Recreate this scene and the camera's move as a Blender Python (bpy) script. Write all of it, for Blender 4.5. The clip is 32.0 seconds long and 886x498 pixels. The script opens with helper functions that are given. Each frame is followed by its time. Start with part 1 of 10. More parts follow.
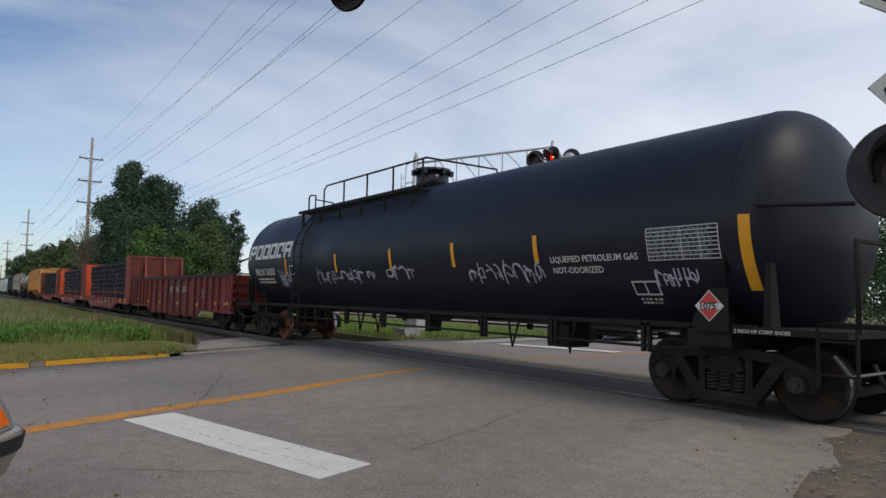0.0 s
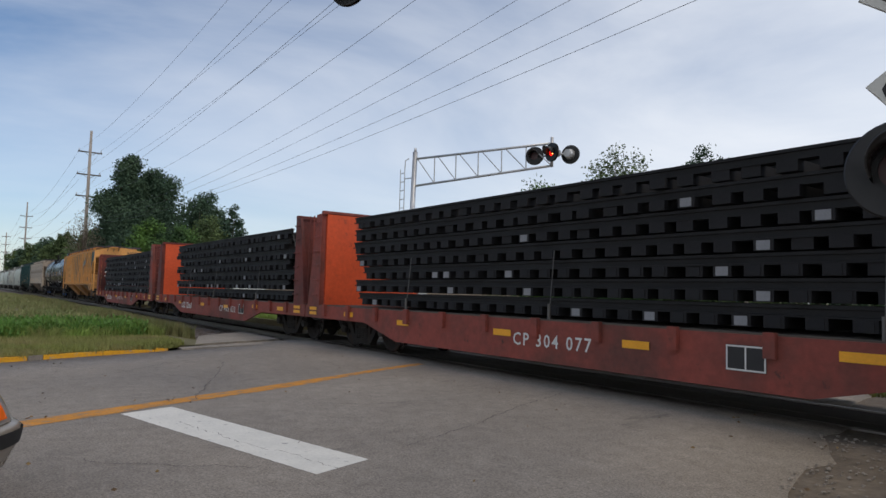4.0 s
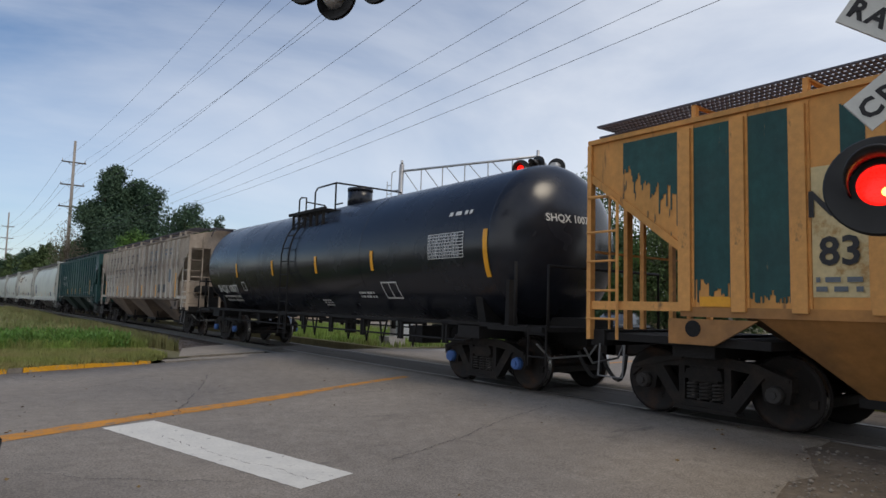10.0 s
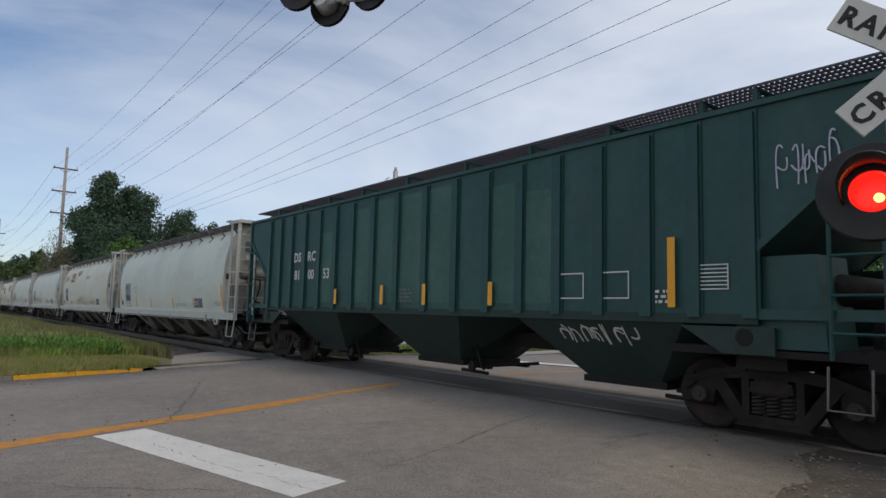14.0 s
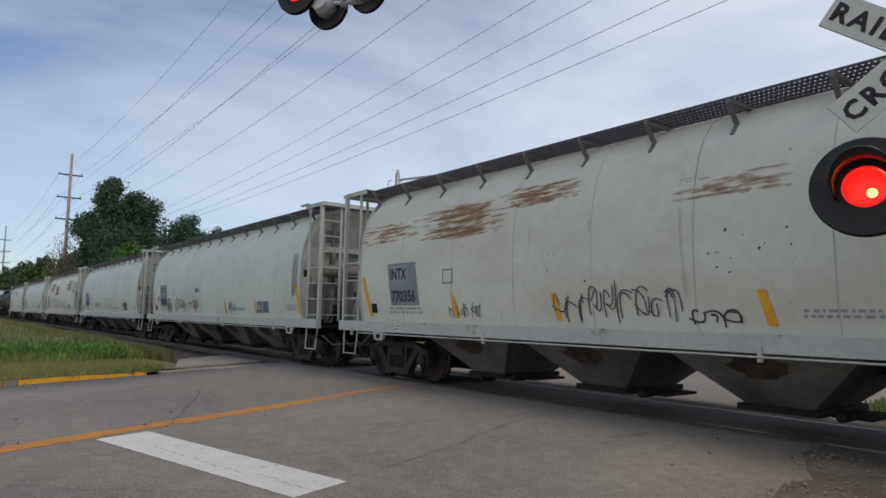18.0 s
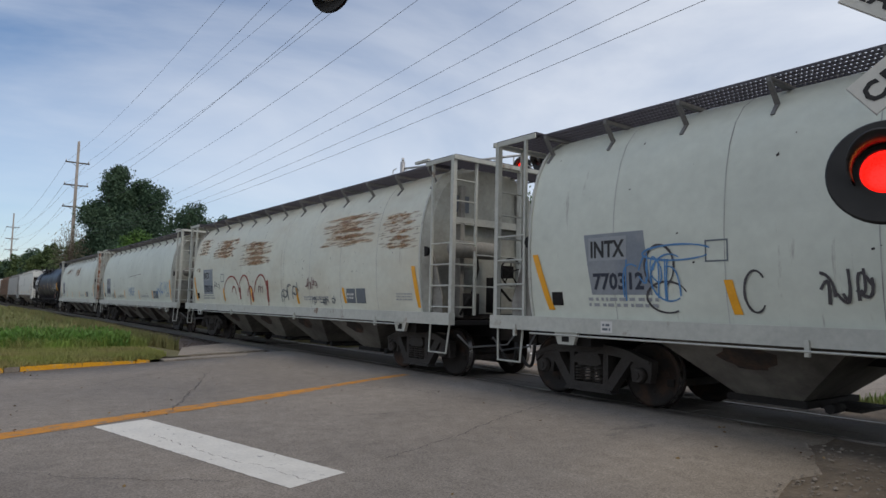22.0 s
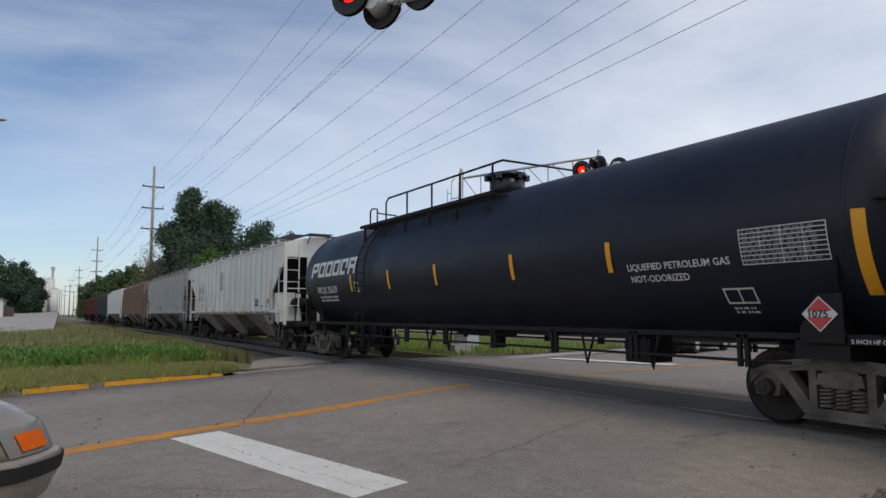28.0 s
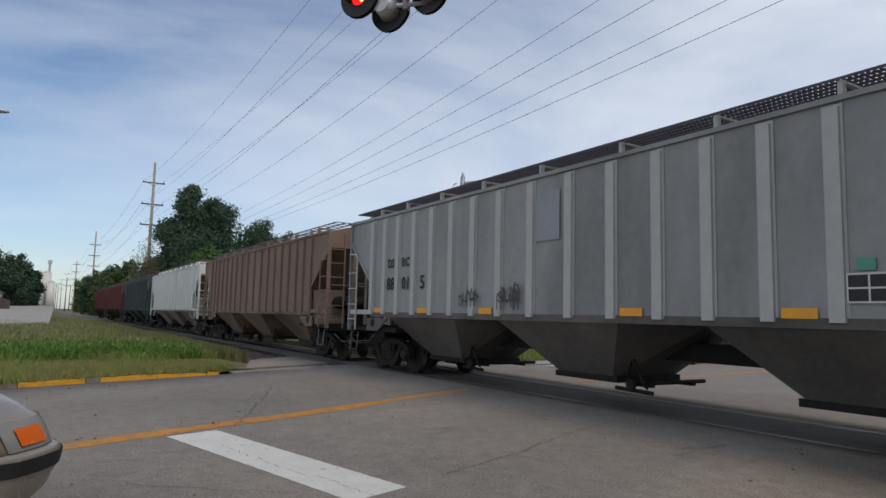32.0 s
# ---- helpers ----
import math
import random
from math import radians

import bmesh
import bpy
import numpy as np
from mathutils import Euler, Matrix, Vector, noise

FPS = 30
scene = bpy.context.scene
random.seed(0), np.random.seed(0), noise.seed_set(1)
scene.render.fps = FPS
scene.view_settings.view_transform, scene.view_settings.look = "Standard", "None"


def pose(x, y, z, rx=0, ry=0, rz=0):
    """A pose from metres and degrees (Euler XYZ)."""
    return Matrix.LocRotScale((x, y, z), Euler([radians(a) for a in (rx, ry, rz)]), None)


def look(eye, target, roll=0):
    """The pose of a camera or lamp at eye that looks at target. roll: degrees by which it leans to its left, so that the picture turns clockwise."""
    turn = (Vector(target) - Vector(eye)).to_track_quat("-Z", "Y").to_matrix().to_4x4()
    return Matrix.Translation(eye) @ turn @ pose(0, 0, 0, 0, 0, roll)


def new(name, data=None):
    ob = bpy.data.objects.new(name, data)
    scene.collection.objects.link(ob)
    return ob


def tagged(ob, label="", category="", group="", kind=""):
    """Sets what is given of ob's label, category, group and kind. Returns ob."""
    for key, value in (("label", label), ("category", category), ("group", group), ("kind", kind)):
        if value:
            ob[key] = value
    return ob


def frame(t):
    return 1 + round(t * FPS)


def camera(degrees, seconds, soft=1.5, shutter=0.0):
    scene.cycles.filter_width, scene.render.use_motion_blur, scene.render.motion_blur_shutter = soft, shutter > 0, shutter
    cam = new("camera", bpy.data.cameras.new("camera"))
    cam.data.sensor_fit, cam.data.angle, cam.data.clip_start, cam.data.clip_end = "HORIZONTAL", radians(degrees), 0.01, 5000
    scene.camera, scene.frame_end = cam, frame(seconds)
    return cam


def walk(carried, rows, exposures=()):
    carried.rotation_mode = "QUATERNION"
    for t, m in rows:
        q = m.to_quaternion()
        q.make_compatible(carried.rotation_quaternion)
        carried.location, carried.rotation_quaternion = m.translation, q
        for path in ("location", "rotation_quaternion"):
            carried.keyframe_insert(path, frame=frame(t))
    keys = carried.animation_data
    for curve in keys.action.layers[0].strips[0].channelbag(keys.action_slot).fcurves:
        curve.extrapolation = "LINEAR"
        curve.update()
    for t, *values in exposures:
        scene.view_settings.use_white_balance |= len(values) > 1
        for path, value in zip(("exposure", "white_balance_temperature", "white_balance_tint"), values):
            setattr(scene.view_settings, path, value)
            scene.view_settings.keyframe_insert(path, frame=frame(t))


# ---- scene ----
cam = camera(68.0, 32.0)
PATH = [
    (0, (-0.055, 0.009, 1.508), (-1.668, 1.182, 1.656), 1.1),
    (0.5, (-0.04, 0.003, 1.512), (-1.652, 1.18, 1.655), 1.1),
    (1, (-0.047, 0.019, 1.516), (-1.66, 1.194, 1.647), 1.0),
    (1.5, (-0.053, 0.016, 1.513), (-1.666, 1.191, 1.645), 1.2),
    (2, (-0.056, 0.009, 1.513), (-1.663, 1.192, 1.651), 1.3),
    (2.5, (-0.043, 0.002, 1.508), (-1.645, 1.189, 1.653), 1.2),
    (3, (-0.015, 0.004, 1.511), (-1.62, 1.188, 1.656), 1.1),
    (3.5, (-0.046, 0.011, 1.515), (-1.659, 1.186, 1.651), 1.4),
    (5.5, (-0.038, 0.009, 1.514), (-1.64, 1.199, 1.649), 1.2),
    (6, (-0.067, 0.018, 1.517), (-1.661, 1.217, 1.657), 1.0),
    (6.5, (-0.049, 0.023, 1.515), (-1.64, 1.227, 1.657), 0.8),
    (7, (-0.031, 0.009, 1.517), (-1.622, 1.212, 1.658), 1.0),
    (7.5, (-0.029, -0.004, 1.508), (-1.623, 1.197, 1.647), 1.4),
    (8, (-0.044, 0.003, 1.516), (-1.636, 1.206, 1.657), 1.3),
    (8.5, (-0.038, 0.017, 1.516), (-1.625, 1.225, 1.662), 1.0),
    (9, (-0.033, 0.001, 1.509), (-1.622, 1.206, 1.663), 1.2),
    (9.5, (-0.034, 0.009, 1.518), (-1.622, 1.214, 1.677), 1.5),
    (10, (-0.029, 0.006, 1.524), (-1.615, 1.213, 1.696), 1.5),
    (10.5, (-0.029, -0.004, 1.522), (-1.604, 1.216, 1.7), 1.5),
    (11, (-0.009, -0.031, 1.524), (-1.58, 1.193, 1.707), 1.8),
    (11.5, (0.004, -0.025, 1.523), (-1.563, 1.205, 1.699), 1.8),
    (12, (-0.02, 0.003, 1.523), (-1.593, 1.227, 1.688), 1.5),
    (12.5, (-0.029, 0.007, 1.526), (-1.599, 1.235, 1.699), 1.3),
    (13, (-0.028, 0.011, 1.523), (-1.6, 1.234, 1.707), 1.2),
    (13.5, (-0.017, -0.003, 1.517), (-1.593, 1.214, 1.708), 1.3),
    (14, (-0.039, 0.012, 1.523), (-1.611, 1.232, 1.715), 1.4),
    (14.5, (-0.019, -0.016, 1.53), (-1.587, 1.21, 1.727), 1.4),
    (16.5, (-0.043, 0.026, 1.522), (-1.611, 1.25, 1.73), 1.6),
    (17, (-0.026, 0.021, 1.506), (-1.592, 1.249, 1.707), 1.4),
    (17.5, (-0.035, 0.056, 1.513), (-1.608, 1.277, 1.707), 1.0),
    (18, (0.015, 0.047, 1.503), (-1.565, 1.256, 1.702), 0.9),
    (18.5, (0.019, 0.082, 1.489), (-1.571, 1.279, 1.687), 1.2),
    (19, (0.029, 0.106, 1.501), (-1.567, 1.295, 1.697), 1.0),
    (19.5, (0.068, 0.102, 1.5), (-1.53, 1.286, 1.707), 0.9),
    (20, (-0.032, 0.131, 1.5), (-1.639, 1.303, 1.711), 1.1),
    (20.5, (-0.119, 0.119, 1.502), (-1.697, 1.33, 1.708), 1.4),
    (21, (-0.169, 0.128, 1.51), (-1.727, 1.366, 1.703), 1.4),
    (21.5, (-0.123, 0.133, 1.486), (-1.692, 1.36, 1.673), 1.4),
    (22, (-0.082, 0.168, 1.489), (-1.675, 1.365, 1.658), 1.3),
    (22.5, (-0.08, 0.187, 1.492), (-1.7, 1.345, 1.679), 1.9),
    (23, (-0.06, 0.186, 1.5), (-1.695, 1.319, 1.71), 1.5),
    (23.5, (-0.048, 0.204, 1.498), (-1.682, 1.339, 1.703), 1.5),
    (24, (-0.035, 0.207, 1.499), (-1.67, 1.342, 1.695), 1.6),
    (24.5, (-0.013, 0.211, 1.487), (-1.664, 1.324, 1.675), 0.9),
    (25, (-0.038, 0.22, 1.492), (-1.704, 1.312, 1.678), 1.0),
    (25.5, (-0.029, 0.219, 1.496), (-1.7, 1.3, 1.691), 0.6),
    (26, (-0.029, 0.224, 1.492), (-1.699, 1.304, 1.702), 0.3),
    (26.5, (-0.034, 0.231, 1.487), (-1.715, 1.295, 1.696), 0.2),
    (28.5, (-0.032, 0.216, 1.491), (-1.738, 1.244, 1.679), 0.1),
    (29, (-0.041, 0.218, 1.492), (-1.753, 1.234, 1.682), 0.9),
    (29.5, (-0.053, 0.208, 1.495), (-1.76, 1.23, 1.695), 1.5),
    (30, (-0.016, 0.209, 1.51), (-1.718, 1.24, 1.711), 1.0),
    (30.5, (-0.02, 0.208, 1.498), (-1.717, 1.246, 1.701), 1.4),
    (31, (-0.039, 0.213, 1.495), (-1.737, 1.248, 1.704), 1.3),
    (31.5, (-0.051, 0.183, 1.496), (-1.747, 1.223, 1.708), 1.6),
    (32, (-0.068, 0.176, 1.497), (-1.763, 1.217, 1.704), 1.4),
]
walk(cam, [(t, look(e, a, r)) for t, e, a, r in PATH])

# ---- world, sun, exposure ----
SUN_AZ, SUN_EL = 72.0, 56.0
world = bpy.data.worlds.new("sky_world")
scene.world = world
world.use_nodes = True
wn, wl = world.node_tree.nodes, world.node_tree.links
wn.clear()
w_out = wn.new("ShaderNodeOutputWorld")
w_bg = wn.new("ShaderNodeBackground")
w_sky = wn.new("ShaderNodeTexSky")
w_sky.sky_type = "NISHITA"
w_sky.sun_disc = False
w_sky.sun_elevation = radians(SUN_EL)
w_sky.sun_rotation = radians(SUN_AZ)
w_sky.air_density, w_sky.dust_density, w_sky.ozone_density = 1.0, 0.7, 4.5
w_co = wn.new("ShaderNodeTexCoord")
w_map = wn.new("ShaderNodeMapping")
w_map.inputs["Scale"].default_value = (1.0, 1.0, 3.6)
w_map.inputs["Rotation"].default_value = (0.0, 0.25, 0.5)
w_n1 = wn.new("ShaderNodeTexNoise")
w_n1.inputs["Scale"].default_value = 1.3
w_n1.inputs["Detail"].default_value = 7.0
w_n1.inputs["Roughness"].default_value = 0.55
w_n1.inputs["Distortion"].default_value = 0.6
w_ramp = wn.new("ShaderNodeValToRGB")
w_ramp.color_ramp.elements[0].position, w_ramp.color_ramp.elements[0].color = 0.36, (0.0, 0.0, 0.0, 1)
w_ramp.color_ramp.elements[1].position, w_ramp.color_ramp.elements[1].color = 0.68, (1, 1, 1, 1)
# veil of cloud that thickens towards the horizon
w_sep = wn.new("ShaderNodeSeparateXYZ")
w_hz = wn.new("ShaderNodeMapRange")
w_hz.inputs["From Min"].default_value, w_hz.inputs["From Max"].default_value = 0.0, 0.62
w_hz.inputs["To Min"].default_value, w_hz.inputs["To Max"].default_value = 0.82, 0.04
w_add = wn.new("ShaderNodeMath")
w_add.operation, w_add.use_clamp = "ADD", True
w_sc = wn.new("ShaderNodeMath")
w_sc.operation = "MULTIPLY"
w_sc.inputs[1].default_value = 0.42
w_mix = wn.new("ShaderNodeMixRGB")
w_mix.inputs["Color2"].default_value = (7.7, 7.95, 8.4, 1)
# the veil is thicker on the sun's side
w_side = wn.new("ShaderNodeMapRange")
w_side.inputs["From Min"].default_value, w_side.inputs["From Max"].default_value = -0.95, -0.2
w_side.inputs["To Min"].default_value, w_side.inputs["To Max"].default_value = -0.62, -0.02
w_dot = wn.new("ShaderNodeVectorMath")
w_dot.operation = "DOT_PRODUCT"
w_dot.inputs[1].default_value = (0.9, 0.43, 0.0)
# and extra veil is added in the unseen south to light the near sides
w_dot2 = wn.new("ShaderNodeVectorMath")
w_dot2.operation = "DOT_PRODUCT"
w_dot2.inputs[1].default_value = (0.3, -0.95, 0.0)
w_fill = wn.new("ShaderNodeMapRange")
w_fill.inputs["From Min"].default_value, w_fill.inputs["From Max"].default_value = 0.0, 0.7
w_fill.inputs["To Min"].default_value, w_fill.inputs["To Max"].default_value = 0.0, 0.45
w_back = wn.new("ShaderNodeMath")
w_back.operation = "ADD"
w_sum = wn.new("ShaderNodeMath")
w_sum.operation = "ADD"
wl.new(w_co.outputs["Generated"], w_map.inputs["Vector"])
wl.new(w_map.outputs["Vector"], w_n1.inputs["Vector"])
wl.new(w_n1.outputs["Fac"], w_ramp.inputs["Fac"])
wl.new(w_co.outputs["Generated"], w_sep.inputs["Vector"])
wl.new(w_sep.outputs["Z"], w_hz.inputs["Value"])
wl.new(w_ramp.outputs["Color"], w_sc.inputs[0])
wl.new(w_sc.outputs["Value"], w_add.inputs[0])
wl.new(w_hz.outputs["Result"], w_sum.inputs[0])
wl.new(w_side.outputs["Result"], w_sum.inputs[1])
wl.new(w_sum.outputs["Value"], w_back.inputs[0])
wl.new(w_fill.outputs["Result"], w_back.inputs[1])
wl.new(w_back.outputs["Value"], w_add.inputs[1])
wl.new(w_co.outputs["Generated"], w_dot2.inputs[0])
wl.new(w_dot2.outputs["Value"], w_fill.inputs["Value"])
wl.new(w_add.outputs["Value"], w_mix.inputs["Fac"])
wl.new(w_co.outputs["Generated"], w_dot.inputs[0])
wl.new(w_dot.outputs["Value"], w_side.inputs["Value"])
wl.new(w_sky.outputs["Color"], w_mix.inputs["Color1"])
wl.new(w_mix.outputs["Color"], w_bg.inputs["Color"])
w_bg.inputs["Strength"].default_value = 0.118
wl.new(w_bg.outputs["Background"], w_out.inputs["Surface"])

sun_data = bpy.data.lights.new("sun", "SUN")
sun_data.energy, sun_data.angle, sun_data.color = 1.2, radians(20.0), (1.0, 0.87, 0.68)
sun = new("sun", sun_data)
sun.matrix_world = look((0, 0, 0), (-math.sin(radians(SUN_AZ)) * math.cos(radians(SUN_EL)), -math.cos(radians(SUN_AZ)) * math.cos(radians(SUN_EL)), -math.sin(radians(SUN_EL))))
scene.view_settings.exposure = 0.03

TRACK_Y, RAIL_Z = 9.13, 0.10


# ---- materials ----
def mat(name, col, rough=0.6, metal=0.0, var=0.18, scale=2.0, bump=0.0, bscale=30.0, col2=None, cut=0.6, soft=0.06, c2scale=0.8, stretch=(1, 1, 1), col3=None, cut3=0.68, c3scale=3.0, stretch3=(1, 1, 1), emit=0.0, rand=0.0, spec=0.4, rise=None, grain=0.0, gscale=55.0):
    """Paint or plain surface: base colour with broad and fine variation, up to two further colours in patches, fine relief."""
    m = bpy.data.materials.new(name)
    m.use_nodes = True
    n, l = m.node_tree.nodes, m.node_tree.links
    b = n["Principled BSDF"]
    b.inputs["Metallic"].default_value = metal
    b.inputs["Specular IOR Level"].default_value = spec
    co = n.new("ShaderNodeTexCoord")
    info = n.new("ShaderNodeObjectInfo")
    off = n.new("ShaderNodeVectorMath")
    off.operation = "SCALE"
    off.inputs[0].default_value = (37.0, 11.0, 5.0)
    l.new(info.outputs["Random"], off.inputs["Scale"])

    def field(sc, detail, st=(1, 1, 1), shift=0.0, ro=0.6):
        mp = n.new("ShaderNodeMapping")
        mp.inputs["Scale"].default_value = st
        base = n.new("ShaderNodeVectorMath")
        base.operation = "ADD"
        l.new(co.outputs["Object"], base.inputs[0])
        if rand:
            l.new(off.outputs["Vector"], base.inputs[1])
        else:
            base.inputs[1].default_value = (shift, shift * 0.7, shift * 0.3)
        l.new(base.outputs["Vector"], mp.inputs["Vector"])
        t = n.new("ShaderNodeTexNoise")
        t.inputs["Scale"].default_value, t.inputs["Detail"].default_value, t.inputs["Roughness"].default_value = sc, detail, ro
        l.new(mp.outputs["Vector"], t.inputs["Vector"])
        return t.outputs["Fac"]

    def patch(prev, colour, fac, c, s):
        r = n.new("ShaderNodeMapRange")
        r.inputs["From Min"].default_value, r.inputs["From Max"].default_value = c - s, c + s
        l.new(fac, r.inputs["Value"])
        mx = n.new("ShaderNodeMixRGB")
        l.new(r.outputs["Result"], mx.inputs["Fac"])
        if isinstance(prev, tuple):
            mx.inputs["Color1"].default_value = (*prev, 1)
        else:
            l.new(prev, mx.inputs["Color1"])
        mx.inputs["Color2"].default_value = (*colour, 1)
        return mx.outputs["Color"]

    cur = col
    if col2:
        f = field(c2scale, 6, stretch, 3.1)
        if rise:
            # the second coat holds on better towards the top: (height, gain per metre)
            sp = n.new("ShaderNodeSeparateXYZ")
            l.new(co.outputs["Object"], sp.inputs["Vector"])
            ma = n.new("ShaderNodeMath")
            ma.operation = "MULTIPLY_ADD"
            ma.inputs[1].default_value, ma.inputs[2].default_value = rise[1], -rise[0] * rise[1]
            l.new(sp.outputs["Z"], ma.inputs[0])
            su = n.new("ShaderNodeMath")
            su.operation = "ADD"
            l.new(f, su.inputs[0])
            l.new(ma.outputs["Value"], su.inputs[1])
            f = su.outputs["Value"]
        cur = patch(cur, col2, f, cut, soft)
    if col3:
        cur = patch(cur, col3, field(c3scale, 7, stretch3, 9.7, 0.7), cut3, 0.05)
    f1, f2 = field(scale, 4, (1, 1, 1), 1.3), field(scale * 9, 5, (1, 1, 1), 5.9)
    add = n.new("ShaderNodeMath")
    add.operation = "ADD"
    l.new(f1, add.inputs[0])
    l.new(f2, add.inputs[1])
    r = n.new("ShaderNodeMapRange")
    r.inputs["From Min"].default_value, r.inputs["From Max"].default_value = 0.6, 1.4
    r.inputs["To Min"].default_value, r.inputs["To Max"].default_value = 1 - var, 1 + var
    l.new(add.outputs["Value"], r.inputs["Value"])
    if grain:
        # fine speckle
        g = n.new("ShaderNodeMapRange")
        g.inputs["From Min"].default_value, g.inputs["From Max"].default_value = 0.3, 0.7
        g.inputs["To Min"].default_value, g.inputs["To Max"].default_value = 1 - grain, 1 + grain
        l.new(field(gscale, 3, (1, 1, 1), 2.2, 0.75), g.inputs["Value"])
        gm = n.new("ShaderNodeMath")
        gm.operation = "MULTIPLY"
        l.new(r.outputs["Result"], gm.inputs[0])
        l.new(g.outputs["Result"], gm.inputs[1])
        shade = gm.outputs["Value"]
    else:
        shade = r.outputs["Result"]
    mul = n.new("ShaderNodeMixRGB")
    mul.blend_type = "MULTIPLY"
    mul.inputs["Fac"].default_value = 1.0
    if isinstance(cur, tuple):
        mul.inputs["Color1"].default_value = (*cur, 1)
    else:
        l.new(cur, mul.inputs["Color1"])
    l.new(shade, mul.inputs["Color2"])
    l.new(mul.outputs["Color"], b.inputs["Base Color"])
    rr = n.new("ShaderNodeMapRange")
    rr.inputs["From Min"].default_value, rr.inputs["From Max"].default_value = 0.3, 0.7
    rr.inputs["To Min"].default_value, rr.inputs["To Max"].default_value = max(rough - 0.1, 0.02), min(rough + 0.1, 1)
    l.new(f1, rr.inputs["Value"])
    l.new(rr.outputs["Result"], b.inputs["Roughness"])
    if bump:
        bp = n.new("ShaderNodeBump")
        bp.inputs["Strength"].default_value, bp.inputs["Distance"].default_value = bump, 0.02
        l.new(field(bscale, 5), bp.inputs["Height"])
        l.new(bp.outputs["Normal"], b.inputs["Normal"])
    if emit:
        b.inputs["Emission Color"].default_value = (*col, 1)
        b.inputs["Emission Strength"].default_value = emit
    return m


M_ASPHALT = mat("asphalt", (0.236, 0.207, 0.177), 0.88, var=0.25, scale=0.55, bump=0.5, bscale=90, col2=(0.275, 0.243, 0.208), cut=0.55, soft=0.2, c2scale=0.35, stretch=(1, 0.35, 1), col3=(0.165, 0.148, 0.13), cut3=0.66, c3scale=1.1, stretch3=(1.6, 0.5, 1), grain=0.45)
M_CONCRETE = mat("concrete", (0.36, 0.34, 0.31), 0.9, var=0.2, scale=1.2, bump=0.4, bscale=60, col2=(0.25, 0.23, 0.2), cut=0.6, c2scale=0.9)
M_DIRT = mat("dirt", (0.165, 0.132, 0.096), 0.95, var=0.4, scale=2.2, bump=0.9, bscale=25, col2=(0.10, 0.08, 0.06), cut=0.53, soft=0.12, c2scale=1.3, col3=(0.23, 0.19, 0.14), cut3=0.62, c3scale=9)
M_BALLAST = mat("ballast", (0.17, 0.145, 0.13), 0.95, var=0.5, scale=7, bump=1.0, bscale=14, col2=(0.1, 0.075, 0.06), cut=0.5, soft=0.2, c2scale=2)
M_EARTH = mat("grass_ground", (0.14, 0.13, 0.065), 0.95, var=0.4, scale=0.8, bump=0.8, bscale=12, col2=(0.14, 0.125, 0.06), cut=0.56, soft=0.12, c2scale=0.35)
M_MOWN = mat("mown_grass", (0.22, 0.245, 0.07), 0.75, var=0.35, scale=0.9, col2=(0.26, 0.23, 0.10), cut=0.55, soft=0.12, c2scale=0.7)
M_ROUGH = mat("rough_grass", (0.22, 0.215, 0.095), 0.8, var=0.3, scale=0.7, col2=(0.14, 0.18, 0.06), cut=0.52, soft=0.12, c2scale=0.4)
M_GRASS = mat("grass_blades", (0.175, 0.27, 0.05), 0.7, var=0.35, scale=0.7, col2=(0.21, 0.21, 0.07), cut=0.58, soft=0.1, c2scale=0.5)
M_WEED = mat("weed_leaves", (0.085, 0.19, 0.03), 0.65, var=0.35, scale=1.2, col2=(0.12, 0.2, 0.04), cut=0.55, soft=0.1, c2scale=0.9)
M_DRYGRASS = mat("dry_grass", (0.19, 0.165, 0.075), 0.8, var=0.3, scale=1.0, col2=(0.12, 0.15, 0.05), cut=0.5, soft=0.15, c2scale=0.6)
M_YELLOWLINE = mat("yellow_road_paint", (0.56, 0.24, 0.028), 0.75, var=0.25, scale=3, bump=0.3, bscale=80, col3=(0.24, 0.19, 0.14), cut3=0.555, c3scale=11, stretch3=(1, 0.4, 1))
M_WHITELINE = mat("white_road_paint", (0.70, 0.68, 0.62), 0.75, var=0.14, scale=3, bump=0.3, bscale=80, col3=(0.2, 0.195, 0.19), cut3=0.665, c3scale=10)
M_KERBYELLOW = mat("kerb_yellow_paint", (0.72, 0.36, 0.02), 0.7, var=0.2, scale=3, bump=0.3, bscale=40, col2=(0.30, 0.24, 0.16), cut=0.60, soft=0.05, c2scale=2.2, col3=(0.35, 0.3, 0.22), cut3=0.60, c3scale=9)
M_CRACK = mat("crack_tar", (0.045, 0.044, 0.043), 0.9, var=0.3, scale=5)
M_RAILTOP = mat("rail_steel", (0.25, 0.235, 0.22), 0.38, 0.9, var=0.15, scale=3)
M_TIE = mat("creosote_timber", (0.06, 0.05, 0.042), 0.9, var=0.3, scale=3, bump=0.5, bscale=20, stretch=(1, 8, 1))
M_APRON = mat("worn_apron", (0.27, 0.24, 0.205), 0.9, var=0.25, scale=1.0, bump=0.4, bscale=60, col2=(0.19, 0.17, 0.145), cut=0.54, soft=0.12, c2scale=0.8, grain=0.3)
# Darker than the road because shadow between the rails is put into the colour.
M_PANEL = mat("crossing_timber_shaded", (0.115, 0.104, 0.093), 0.9, var=0.3, scale=2, bump=0.5, bscale=25, stretch=(0.2, 3, 1))
M_WOODPOLE = mat("weathered_pole", (0.3, 0.27, 0.24), 0.85, var=0.25, scale=1.5, bump=0.4, bscale=12)
M_DARKPOLE = mat("dark_pole", (0.1, 0.085, 0.07), 0.9, var=0.25, scale=1.5)
